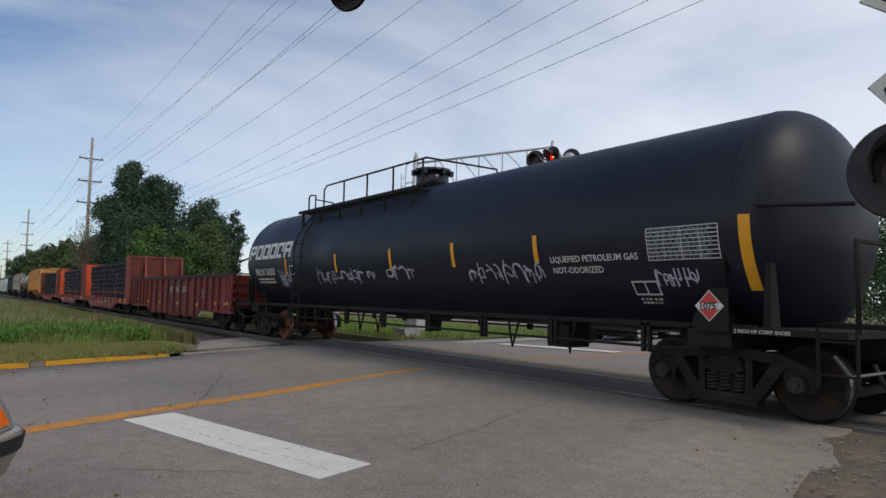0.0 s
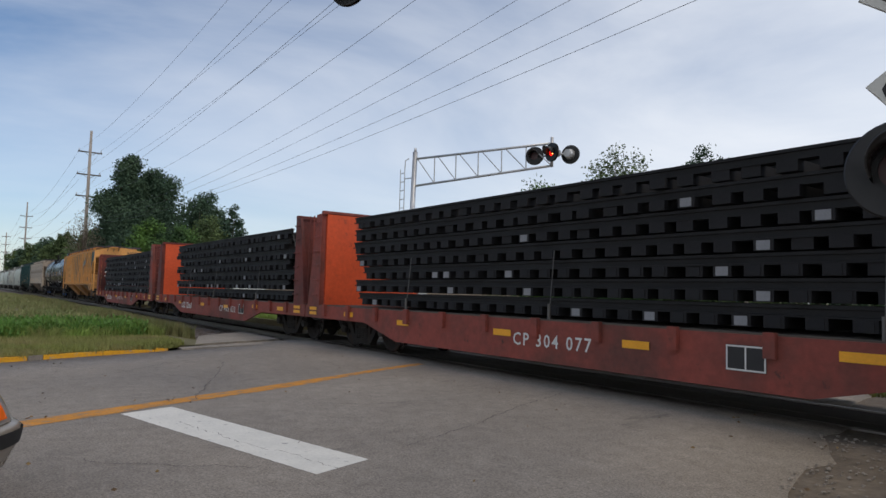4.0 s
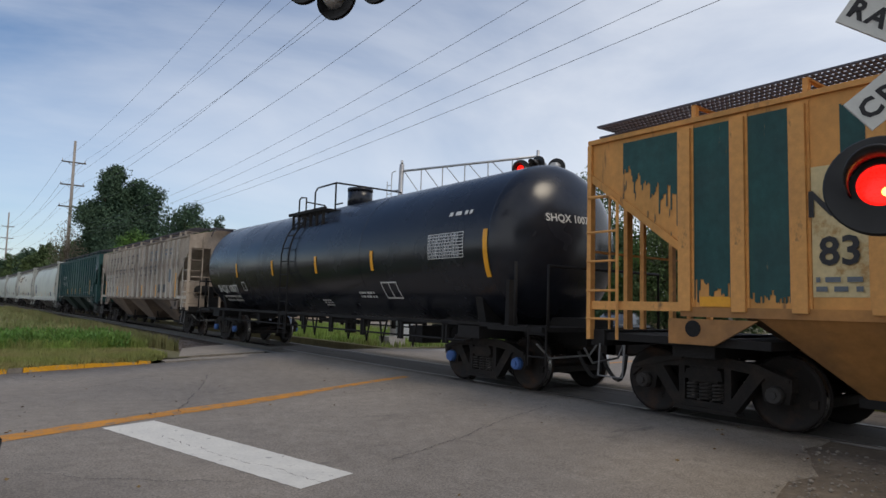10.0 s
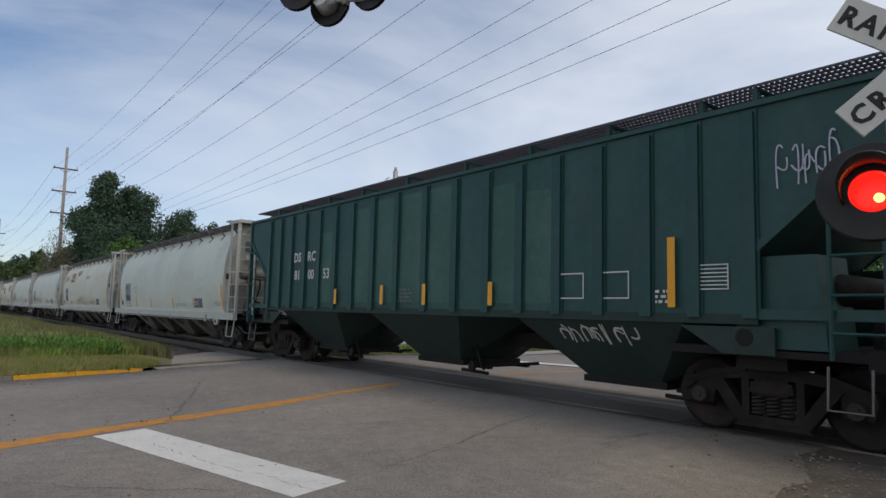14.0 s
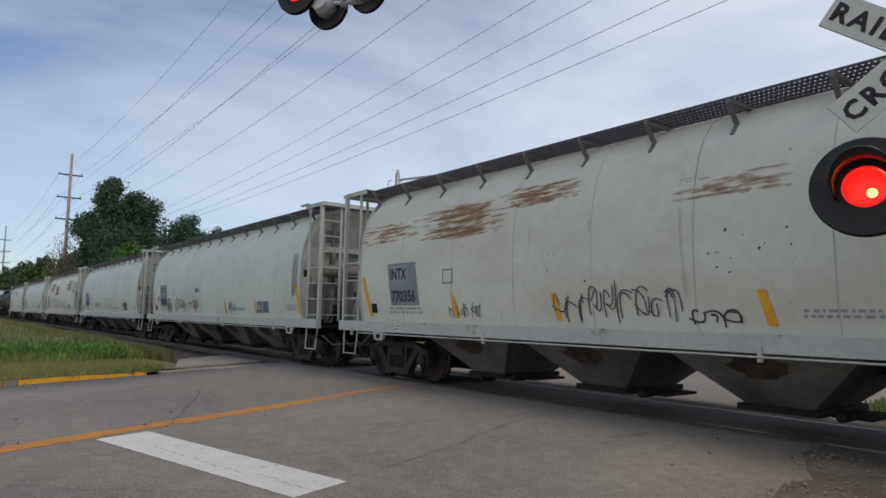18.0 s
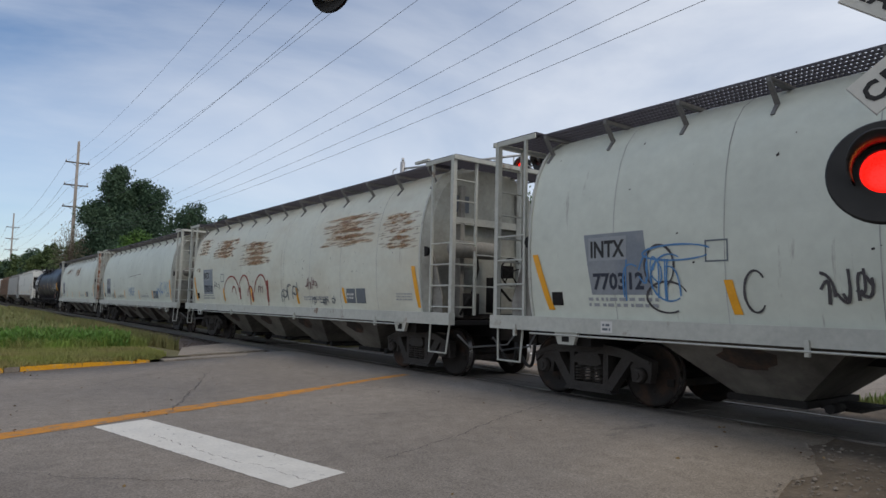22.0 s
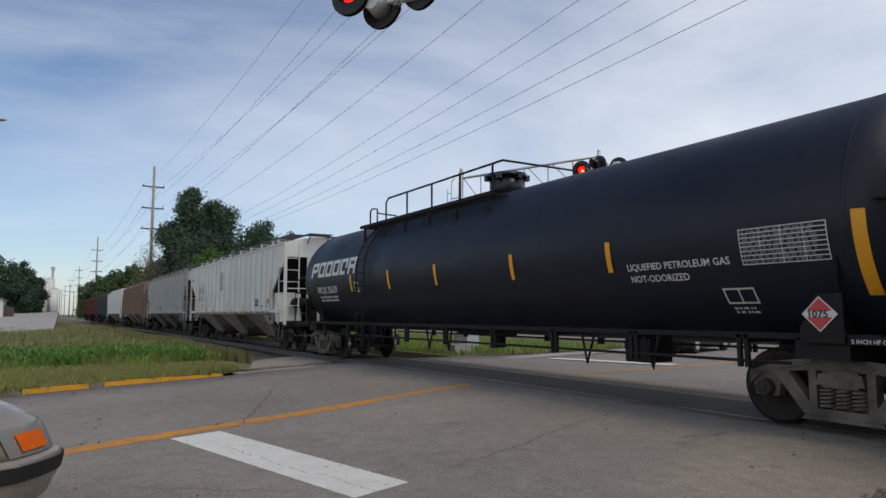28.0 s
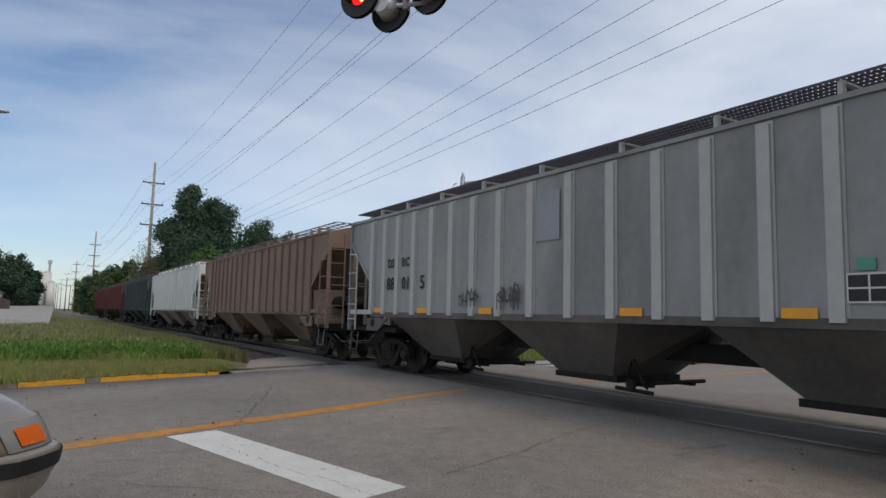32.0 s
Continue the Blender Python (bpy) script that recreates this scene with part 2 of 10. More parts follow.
M_WIRE = mat("wire", (0.10, 0.105, 0.12), 0.6, 0.3, var=0.05)
M_GALV = mat("galvanised_steel", (0.5, 0.5, 0.5), 0.45, 0.7, var=0.15, scale=3)
M_ALU = mat("aluminium_paint", (0.5, 0.51, 0.52), 0.45, 0.35, var=0.12, scale=3)
M_SIGBLACK = mat("signal_black", (0.012, 0.012, 0.013), 0.5, var=0.2, scale=4)
M_LAMP_ON = mat("lamp_red_glow", (1.0, 0.013, 0.008), 0.3, var=0.25, scale=60, emit=1.35)
M_HOOD = mat("hood_gloss_black", (0.03, 0.028, 0.028), 0.3, var=0.2, scale=4, spec=0.6)
M_BULB = mat("lamp_bulb_glow", (1.0, 0.45, 0.08), 0.3, var=0.02, emit=6.0)
M_UNLIT = mat("lamp_dark_lens", (0.05, 0.008, 0.009), 0.35, var=0.1, scale=8)
M_SIGNWHITE = mat("sign_white", (0.68, 0.68, 0.64), 0.45, var=0.08, scale=3, col3=(0.45, 0.42, 0.36), cut3=0.7, c3scale=6)
M_BLACKPAINT = mat("black_paint", (0.02, 0.02, 0.022), 0.5, var=0.15, scale=4)
M_BARK = mat("bark", (0.1, 0.08, 0.06), 0.95, var=0.3, scale=2, bump=0.6, bscale=12)
# Lightened and turned bluish: distance haze is mixed into this leaf colour.
M_LEAF_A = mat("leaves_dark_hazed", (0.050, 0.086, 0.056), 0.8, spec=0.1, var=0.35, scale=0.35, col2=(0.070, 0.112, 0.066), cut=0.52, soft=0.12, c2scale=0.3, rand=1)
M_LEAF_B = mat("leaves_green", (0.055, 0.105, 0.045), 0.75, spec=0.15, var=0.4, scale=0.4, col2=(0.09, 0.17, 0.035), cut=0.54, soft=0.12, c2scale=0.4, rand=1)
M_LEAF_C = mat("leaves_olive", (0.072, 0.108, 0.045), 0.75, spec=0.15, var=0.4, scale=0.5, col2=(0.12, 0.16, 0.06), cut=0.55, soft=0.12, c2scale=0.5, rand=1)
M_LEAF_D = mat("leaves_dry", (0.16, 0.14, 0.1), 0.7, var=0.3, scale=0.5)

M_TRUCK = mat("truck_steel", (0.018, 0.016, 0.015), 0.8, metal=0.1, spec=0.25, var=0.4, scale=4, bump=0.3, col2=(0.036, 0.028, 0.023), cut=0.58, soft=0.12, c2scale=3, rand=1)
M_TRUCK_GREY = mat("truck_dusty_steel", (0.042, 0.039, 0.037), 0.8, 0.1, var=0.35, scale=4, bump=0.3, col2=(0.034, 0.029, 0.026), cut=0.55, soft=0.12, c2scale=3, rand=1)
M_WHEEL = mat("wheel_steel", (0.020, 0.017, 0.016), 0.75, 0.3, var=0.35, scale=5, col2=(0.06, 0.034, 0.022), cut=0.6, soft=0.1, c2scale=2.5, rand=1)
M_TREAD = mat("wheel_tread", (0.42, 0.41, 0.4), 0.3, 0.95, var=0.1, scale=5)
# Serves the underframes, and slope sheets whose shade is put into the colour.
M_UNDER = mat("underframe_and_shade_black", (0.017, 0.016, 0.016), 0.8, spec=0.25, var=0.4, scale=3, bump=0.2)
M_REFLECT = mat("reflector_yellow", (0.78, 0.36, 0.02), 0.4, var=0.12, scale=4)
M_LETTER = mat("white_lettering", (0.62, 0.62, 0.6), 0.6, var=0.1, scale=5)
M_LETTER_D = mat("black_lettering", (0.025, 0.025, 0.028), 0.6, var=0.15, scale=5)
M_GRAF_W = mat("graffiti_white", (0.6, 0.6, 0.62), 0.6, var=0.1, scale=3)
M_GRAF_B = mat("graffiti_blue", (0.08, 0.22, 0.45), 0.6, var=0.1, scale=3)
M_GRAF_K = mat("graffiti_black", (0.06, 0.055, 0.06), 0.6, var=0.2, scale=3)
M_GRAF_R = mat("graffiti_red", (0.3, 0.07, 0.055), 0.6, var=0.2, scale=3)
M_STENCIL = mat("stencil_grey", (0.13, 0.15, 0.17), 0.6, var=0.15, scale=3)
M_LETTER_F = mat("faded_black_lettering", (0.05, 0.046, 0.046), 0.65, var=0.3, scale=3, col3=(0.2, 0.17, 0.15), cut3=0.58, c3scale=7)
M_STENCIL_LT = mat("stencil_pale_grey", (0.3, 0.32, 0.34), 0.6, var=0.15, scale=3)
M_RUSTSTENCIL = mat("stencil_rust", (0.36, 0.15, 0.06), 0.65, var=0.2, scale=3)
M_CREAM = mat("cream_patch", (0.62, 0.50, 0.27), 0.65, var=0.2, scale=2, col3=(0.45, 0.27, 0.1), cut3=0.6, c3scale=3)
M_PATCHGREY = mat("pale_grey_patch", (0.42, 0.40, 0.37), 0.65, var=0.2, scale=2)
M_PATCHGREEN = mat("patch_green", (0.10, 0.33, 0.25), 0.6, var=0.15, scale=3)
M_PLACARD = mat("placard_red", (0.55, 0.06, 0.05), 0.5, var=0.1, scale=5)


# ---- mesh helpers ----
def quad(bm, pts):
    return bm.faces.new([bm.verts.new(p) for p in pts])


def bx(bm, x0, y0, z0, x1, y1, z1):
    v = [bm.verts.new(p) for p in ((x0, y0, z0), (x1, y0, z0), (x1, y1, z0), (x0, y1, z0), (x0, y0, z1), (x1, y0, z1), (x1, y1, z1), (x0, y1, z1))]
    for f in ((3, 2, 1, 0), (4, 5, 6, 7), (0, 1, 5, 4), (1, 2, 6, 5), (2, 3, 7, 6), (3, 0, 4, 7)):
        bm.faces.new([v[i] for i in f])


def hull8(bm, lo, hi):
    """A solid between two four-cornered rings, lower and upper."""
    v = [bm.verts.new(p) for p in (*lo, *hi)]
    for f in ((3, 2, 1, 0), (4, 5, 6, 7), (0, 1, 5, 4), (1, 2, 6, 5), (2, 3, 7, 6), (3, 0, 4, 7)):
        bm.faces.new([v[i] for i in f])


def cyl(bm, p0, p1, r, n=8, r1=None, caps=True):
    p0, p1 = Vector(p0), Vector(p1)
    r1 = r if r1 is None else r1
    d = (p1 - p0).normalized()
    a = d.orthogonal().normalized()
    b = d.cross(a)
    ring0, ring1 = [], []
    for i in range(n):
        t = 2 * math.pi * i / n
        o = a * math.cos(t) + b * math.sin(t)
        ring0.append(bm.verts.new(p0 + o * r))
        ring1.append(bm.verts.new(p1 + o * r1))
    for i in range(n):
        j = (i + 1) % n
        bm.faces.new((ring0[i], ring0[j], ring1[j], ring1[i])).smooth = n > 6
    if caps:
        bm.faces.new(ring0[::-1])
        bm.faces.new(ring1)


def tube(bm, pts, r, n=6):
    """A round bar bent through the points, in one piece."""
    pts = [Vector(p) for p in pts]
    rings, side = [], None
    for i, p in enumerate(pts):
        d = (pts[min(i + 1, len(pts) - 1)] - pts[max(i - 1, 0)]).normalized()
        if side is None:
            side = d.orthogonal().normalized()
        side = (side - d * side.dot(d))
        side = side.normalized() if side.length > 1e-4 else d.orthogonal().normalized()
        up = d.cross(side)
        rings.append([p + (side * math.cos(2 * math.pi * k / n) + up * math.sin(2 * math.pi * k / n)) * r for k in range(n)])
    loft(bm, rings, n > 5)


def slab(bm, poly, y0, y1):
    """A prism: polygon in x, z, between two y."""
    a = [bm.verts.new((x, y0, z)) for x, z in poly]
    b = [bm.verts.new((x, y1, z)) for x, z in poly]
    bm.faces.new(a)
    bm.faces.new(b[::-1])
    for i in range(len(poly)):
        j = (i + 1) % len(poly)
        bm.faces.new((a[j], a[i], b[i], b[j]))


def slab_x(bm, poly, x0, x1):
    """A prism: polygon in y, z, between two x."""
    a = [bm.verts.new((x0, y, z)) for y, z in poly]
    b = [bm.verts.new((x1, y, z)) for y, z in poly]
    bm.faces.new(a[::-1])
    bm.faces.new(b)
    for i in range(len(poly)):
        j = (i + 1) % len(poly)
        bm.faces.new((a[i], a[j], b[j], b[i]))


def loft(bm, rings, smooth=True, closed=True, cap=True):
    vs = [[bm.verts.new(p) for p in ring] for ring in rings]
    m = len(vs[0])
    for a, b in zip(vs[:-1], vs[1:]):
        for i in range(m if closed else m - 1):
            j = (i + 1) % m
            bm.faces.new((a[i], a[j], b[j], b[i])).smooth = smooth
    if cap:
        bm.faces.new(vs[0][::-1])
        bm.faces.new(vs[-1])


def mesh_of(name, bm, material):
    bmesh.ops.recalc_face_normals(bm, faces=bm.faces)
    me = bpy.data.meshes.new(name)
    bm.to_mesh(me)
    bm.free()
    me.materials.append(material)
    return me


def part(name, bm, material, parent, label="", place=None):
    ob = new(name, mesh_of(name, bm, material))
    ob.parent = parent
    if place is not None:
        ob.matrix_basis = place
    if label:
        ob["label"] = label
    return ob


def share(name, me, parent, place=None, label=""):
    ob = new(name, me)
    ob.parent = parent
    if place is not None:
        ob.matrix_basis = place
    if label:
        ob["label"] = label
    return ob


def thing(name, label, category, group="", kind="", place=None):
    ob = new(name)
    ob.empty_display_size = 0.3
    if place is not None:
        ob.matrix_basis = place
    return tagged(ob, label, category, group, kind)


def letters(text, size, bold=0.0, spread=1.0):
    """A flat bmesh of lettering in x, y, from the origin rightwards."""
    cu = bpy.data.curves.new("lettering", "FONT")
    cu.body, cu.size, cu.offset, cu.space_character, cu.resolution_u = text, size, bold, spread, 2
    ob = bpy.data.objects.new("lettering", cu)
    scene.collection.objects.link(ob)
    dg = bpy.context.evaluated_depsgraph_get()
    me = bpy.data.meshes.new_from_object(ob.evaluated_get(dg))
    bm = bmesh.new()
    bm.from_mesh(me)
    bpy.data.objects.remove(ob)
    bpy.data.meshes.remove(me)
    return bm


def bars(rows, width, height, seed=1, fill=0.9):
    """Unreadable writing: rows of short bars, in x, y."""
    rnd = random.Random(seed)
    bm = bmesh.new()
    h = height / rows
    for r in range(rows):
        x = 0.0
        while x < width * fill:
            w = min(rnd.uniform(0.4, 1.6) * h, width - x)
            quad(bm, ((x, r * h + h * 0.2, 0), (x + w, r * h + h * 0.2, 0), (x + w, r * h + h * 0.75, 0), (x, r * h + h * 0.75, 0)))
            x += w + h * rnd.uniform(0.25, 0.8)
    return bm


def squiggle(width, height, seed, strokes=6, r=0.02):
    """Sprayed tag: quick upright, hooked and looping strokes, in x, y."""
    rnd = random.Random(seed)
    bm = bmesh.new()
    cells = max(strokes, 1)
    for c in range(cells):
        w = width / cells
        x0 = c * w
        hh = height * rnd.uniform(0.6, 1.0)
        for s in range(2 + rnd.randrange(2)):
            kind = rnd.randrange(4)
            ax, bx2 = x0 + rnd.uniform(0, 0.4) * w, x0 + rnd.uniform(0.5, 1.15) * w
            if kind == 0:
                p = ((ax, 0), (ax + rnd.uniform(-0.1, 0.1) * w, hh * 0.5), (ax + rnd.uniform(-0.15, 0.25) * w, hh))
            elif kind == 1:
                p = ((ax, hh * rnd.uniform(0.5, 1.0)), ((ax + bx2) / 2 + 0.4 * w, hh * rnd.uniform(0.7, 1.2)), (bx2, hh * rnd.uniform(0, 0.4)))
            elif kind == 2:
                p = ((ax, hh * rnd.uniform(0, 0.3)), (ax - 0.3 * w, hh * 1.1), (bx2, hh * rnd.uniform(0.5, 0.9)))
            else:
                p = ((ax, hh * 0.45), (bx2 + 0.2 * w, hh * rnd.uniform(-0.1, 0.3)), (bx2, hh * rnd.uniform(0.6, 1.0)))
            left, right = [], []
            for i in range(9):
                t = i / 8
                x = p[0][0] * (1 - t) ** 2 + 2 * p[1][0] * t * (1 - t) + p[2][0] * t * t
                y = p[0][1] * (1 - t) ** 2 + 2 * p[1][1] * t * (1 - t) + p[2][1] * t * t
                dx = 2 * (1 - t) * (p[1][0] - p[0][0]) + 2 * t * (p[2][0] - p[1][0])
                dy = 2 * (1 - t) * (p[1][1] - p[0][1]) + 2 * t * (p[2][1] - p[1][1])
                n = max(math.hypot(dx, dy), 1e-4)
                k = r * rnd.uniform(0.75, 1.1)
                left.append(bm.verts.new((x - dy / n * k, y + dx / n * k, 0.0004 * (c * 3 + s))))
                right.append(bm.verts.new((x + dy / n * k, y - dx / n * k, 0.0004 * (c * 3 + s))))
            for i in range(8):
                bm.faces.new((right[i], right[i + 1], left[i + 1], left[i]))
    return bm


def arcs(items, r):
    """Sprayed outline in x, y: open ellipse arcs (centre, half axes, from, to in degrees)."""
    bm = bmesh.new()
    for k, (cx, cy, ax, ay, a0, a1) in enumerate(items):
        left, right = [], []
        n = 22
        for i in range(n + 1):
            a = radians(a0 + (a1 - a0) * i / n)
            w = r * (0.55 + 0.45 * math.sin(math.pi * (i + 1) / (n + 2)) + 0.12 * math.sin(i * 1.7 + k))
            nx, ny = math.cos(a) / ax, math.sin(a) / ay
            d = math.hypot(nx, ny)
            x, y = cx + ax * math.cos(a), cy + ay * math.sin(a)
            left.append(bm.verts.new((x - nx / d * w, y - ny / d * w, 0.0004 * k)))
            right.append(bm.verts.new((x + nx / d * w, y + ny / d * w, 0.0004 * k)))
        for i in range(n):
            bm.faces.new((right[i], right[i + 1], left[i + 1], left[i]))
    return bm


def streaks(width, height, seed, n, thin=1.0, tilt=0.035):
    """Rust dragged along the side: many thin lying slivers, densest in the middle."""
    g = random.Random(seed)
    bm = bmesh.new()
    for i in range(n):
        row = g.randrange(5)
        y = height * (row + 0.5 + g.gauss(0, 0.22)) / 5
        x = width * min(max(g.gauss(0.5, 0.24), 0.0), 1.0)
        l, h = width * g.uniform(0.03, 0.16), g.uniform(0.006, 0.030) * thin
        dz = l * tilt
        z = 0.00002 * i
        bm.faces.new([bm.verts.new(p) for p in ((x - l, y - dz, z), (x - l * 0.3, y - dz * 0.3 - h, z), (x + l * 0.6, y + dz * 0.6 - h * 0.6, z), (x + l, y + dz, z), (x + l * 0.3, y + dz * 0.3 + h, z), (x - l * 0.5, y - dz * 0.5 + h * 0.8, z))])
    return bm


def rect(w, h):
    bm = bmesh.new()
    quad(bm, ((0, 0, 0), (w, 0, 0), (w, h, 0), (0, h, 0)))
    return bm


def box_frame(w, h, t, cols=1, rows=1):
    bm = bmesh.new()
    for i in range(cols + 1):
        x = (w - t) * i / cols
        quad(bm, ((x, 0, 0), (x + t, 0, 0), (x + t, h, 0), (x, h, 0)))
    for i in range(rows + 1):
        y = (h - t) * i / rows
        quad(bm, ((0, y, 0.001), (w, y, 0.001), (w, y + t, 0.001), (0, y + t, 0.001)))
    return bm


BARS = ("load_data", "stencil_row", "data_bars", "test_data", "stencil_marks", "class_lettering", "data_table", "data_panel_frame", "graffiti")


def decal(name, bm, material, parent, x, z, side, label="", step=0.09, lift=0.006):
    """Lay flat lettering on a car's near side: side(x, z) gives the y of the skin."""
    if step:
        top = max(v.co.y for v in bm.verts)
        low = min(v.co.y for v in bm.verts)
        k = low + step
        while k < top:
            bmesh.ops.bisect_plane(bm, geom=[*bm.verts, *bm.edges, *bm.faces], plane_co=(0, k, 0), plane_no=(0, 1, 0))
            k += step
    for v in bm.verts:
        X, Z, up = x + v.co.x, z + v.co.y, v.co.z
        v.co = Vector((X, side(X, Z) - lift - up, Z))
    ob = part(name, bm, material, parent, label)
    if name in BARS:
        ob["kind"] = "stuff"
    return ob


# ---- ground, road, track ----
def mid(y):
    """x of the road's centre line."""
    if y < 15:
        return -8.12 - 0.47 * y + (0.0125 * y * y if y > 0 else 0.0)
    return -12.36 - 0.12 * (y - 15)


def lift(y):
    """The road climbs to the rails."""
    t = min(max((min(y, 2 * TRACK_Y - y) - 3.5) / 4.5, 0), 1)
    return (RAIL_Z - 0.004) * t * t * (3 - 2 * t)


def structure(name, bm, material, label, category="ground"):
    ob = new(name, mesh_of(name, bm, material))
    return tagged(ob, label, category, "", "structure")


bm = bmesh.new()
quad(bm, ((-2500, -2500, -0.30), (2500, -2500, -0.30), (2500, 2500, -0.30), (-2500, 2500, -0.30)))
structure("ground", bm, M_EARTH, "flat grassy land out to the horizon")


def strip(name, material, label, lo, hi, y0, y1, n, dz=0.0, category="road", thick=0.28):
    """A slab that follows the road between two offsets from its centre line."""
    bm = bmesh.new()
    rows = []
    cols = 7
    for i in range(n + 1):
        y = y0 + (y1 - y0) * i / n
        a, b = mid(y) + lo(y), mid(y) + hi(y)
        rows.append([bm.verts.new((a + (b - a) * k / cols, y, lift(y) + dz)) for k in range(cols + 1)])
    for r, s in zip(rows[:-1], rows[1:]):
        for k in range(cols):
            bm.faces.new((r[k], r[k + 1], s[k + 1], s[k])).smooth = True
    edge = [v for v in bm.edges if len(v.link_faces) == 1]
    ext = bmesh.ops.extrude_edge_only(bm, edges=edge)
    for v in ext["geom"]:
        if isinstance(v, bmesh.types.BMVert):
            v.co.z -= thick
    return structure(name, bm, material, label, category)


def ragged(y):
    return 7.68 + 0.12 * math.sin(y * 3.1) + 0.07 * math.sin(y * 9.7 + 1) + 0.04 * math.sin(y * 23 + 2)


strip("road_near", M_ASPHALT, "worn grey asphalt road running up to the rails", lambda y: -6.62, ragged, -25, TRACK_Y - 0.815, 90)
strip("road_far", M_ASPHALT, "worn grey asphalt road beyond the rails", lambda y: -6.6, lambda y: 7.4, TRACK_Y + 0.815, 90, 80)

# crossing surface between and beside the rails, in long timber panels
for k, (ya, yb, m) in enumerate(((-0.66, -0.22, M_PANEL), (-0.21, 0.21, M_PANEL), (0.22, 0.66, M_PANEL))):
    bm = bmesh.new()
    for s in range(7):
        x0 = -20.4 + s * 3.0
        bx(bm, x0, TRACK_Y + ya, -0.2, x0 + 2.985, TRACK_Y + yb, RAIL_Z - 0.012 - 0.003 * ((s + k) % 2))
    structure("crossing_panel_%d" % (k + 1), bm, m, "weathered crossing surface between the rails, darkened for shadow", "road")

# markings
def ribbon(name, material, label, pts, half, dz=0.0035):
    bm = bmesh.new()
    left, right = [], []
    for i, (x, y) in enumerate(pts):
        a, b = pts[max(i - 1, 0)], pts[min(i + 1, len(pts) - 1)]
        d = Vector((b[0] - a[0], b[1] - a[1])).normalized()
        w = half(i) if callable(half) else half
        left.append(bm.verts.new((x - d.y * w, y + d.x * w, lift(y) + dz)))
        right.append(bm.verts.new((x + d.y * w, y - d.x * w, lift(y) + dz)))
    for i in range(len(pts) - 1):
        bm.faces.new((right[i], right[i + 1], left[i + 1], left[i]))
    return structure(name, bm, material, label, "road marking")


rnd = random.Random(4)
ribbon("centre_line_near", M_YELLOWLINE, "worn orange-yellow centre line on asphalt", [(mid(y) - 0.06, y) for y in np.linspace(-20, 7.55, 60)], lambda i: (0.155 + 0.045 * rnd.random()) * (1 if i < 54 else 0.6))
ribbon("centre_line_far", M_YELLOWLINE, "worn orange-yellow centre line beyond the rails", [(mid(y) + 0.1, y) for y in np.linspace(10.9, 60, 50)], lambda i: 0.09 + 0.03 * rnd.random())
bm = bmesh.new()
c = [Vector((-8.613, 1.616)), Vector((-8.832, 2.244)), Vector((-5.296, 3.073)), Vector((-5.09, 2.46))]
n = 64
wob = random.Random(12)
seam = [0.45]
for i in range(n):
    seam.append(min(max(seam[-1] + wob.uniform(-0.05, 0.052), 0.30), 0.68))
for side in (0, 1):
    for i in range(n):
        def pt(k, s):
            a = c[0].lerp(c[3], k / n)
            b = c[1].lerp(c[2], k / n)
            q = a.lerp(b, s)
            jag = 0.003 * math.sin(k * 2.3 + s * 9) + 0.003 * math.sin(k * 5.1)
            return (q.x, q.y + jag, lift(q.y) + 0.004)
        gap = 0.0 if i < 16 else 0.005 + 0.004 * math.sin(i * 1.7)
        m0, m1 = seam[i], seam[i + 1]
        if side:
            quad(bm, (pt(i, 0), pt(i + 1, 0), pt(i + 1, m1 - gap), pt(i, m0 - gap)))
        else:
            quad(bm, (pt(i, m0 + gap), pt(i + 1, m1 + gap), pt(i + 1, 1), pt(i, 1)))
structure("stop_line_near", bm, M_WHITELINE, "cracked white stop line painted on asphalt", "road marking")
bm = bmesh.new()
quad(bm, ((-16.6, 14.25, lift(14) + 0.02), (-12.6, 15.35, lift(15) + 0.02), (-12.75, 15.95, lift(15) + 0.02), (-16.75, 14.85, lift(15) + 0.02)))
structure("stop_line_far", bm, M_WHITELINE, "white stop line beyond the rails", "road marking")


def crack(seed, x, y, dx, dy, steps, w=0.012, wander=0.5):
    r = random.Random(seed)
    pts = [(x, y)]
    for _ in range(steps):
        x, y = x + dx + r.uniform(-wander, wander) * abs(dy + dx) * 0.6, y + dy + r.uniform(-wander, wander) * abs(dx + dy) * 0.4
        pts.append((x, y))
    for _ in range(2):
        fine = [pts[0]]
        for a, b in zip(pts[:-1], pts[1:]):
            d = math.hypot(b[0] - a[0], b[1] - a[1])
            fine += [((a[0] + b[0]) / 2 + r.uniform(-0.22, 0.22) * d, (a[1] + b[1]) / 2 + r.uniform(-0.22, 0.22) * d), b]
        pts = fine
    w *= 0.55
    ribbon("crack", M_CRACK, "thin dark crack in the asphalt", pts, lambda i: w * (0.4 + 0.6 * r.random()), 0.006)


crack(1, -9.27, 2.61, -0.22, 0.10, 20)
crack(2, -5.57, 3.66, -0.055, 0.14, 26, 0.010, 0.4)
crack(3, -12.4, 2.0, -0.12, 0.12, 22, 0.010)
crack(4, -9.3, 2.7, 0.13, 0.16, 12, 0.008)
crack(5, -13.5, 5.9, 0.22, 0.02, 22, 0.008)
crack(6, -14.6, 1.0, 0.2, 0.14, 18, 0.010)
crack(7, -7.4, 0.2, -0.05, -0.12, 14, 0.010)
crack(8, -6.8, 0.6, 0.1, 0.09, 16, 0.007)

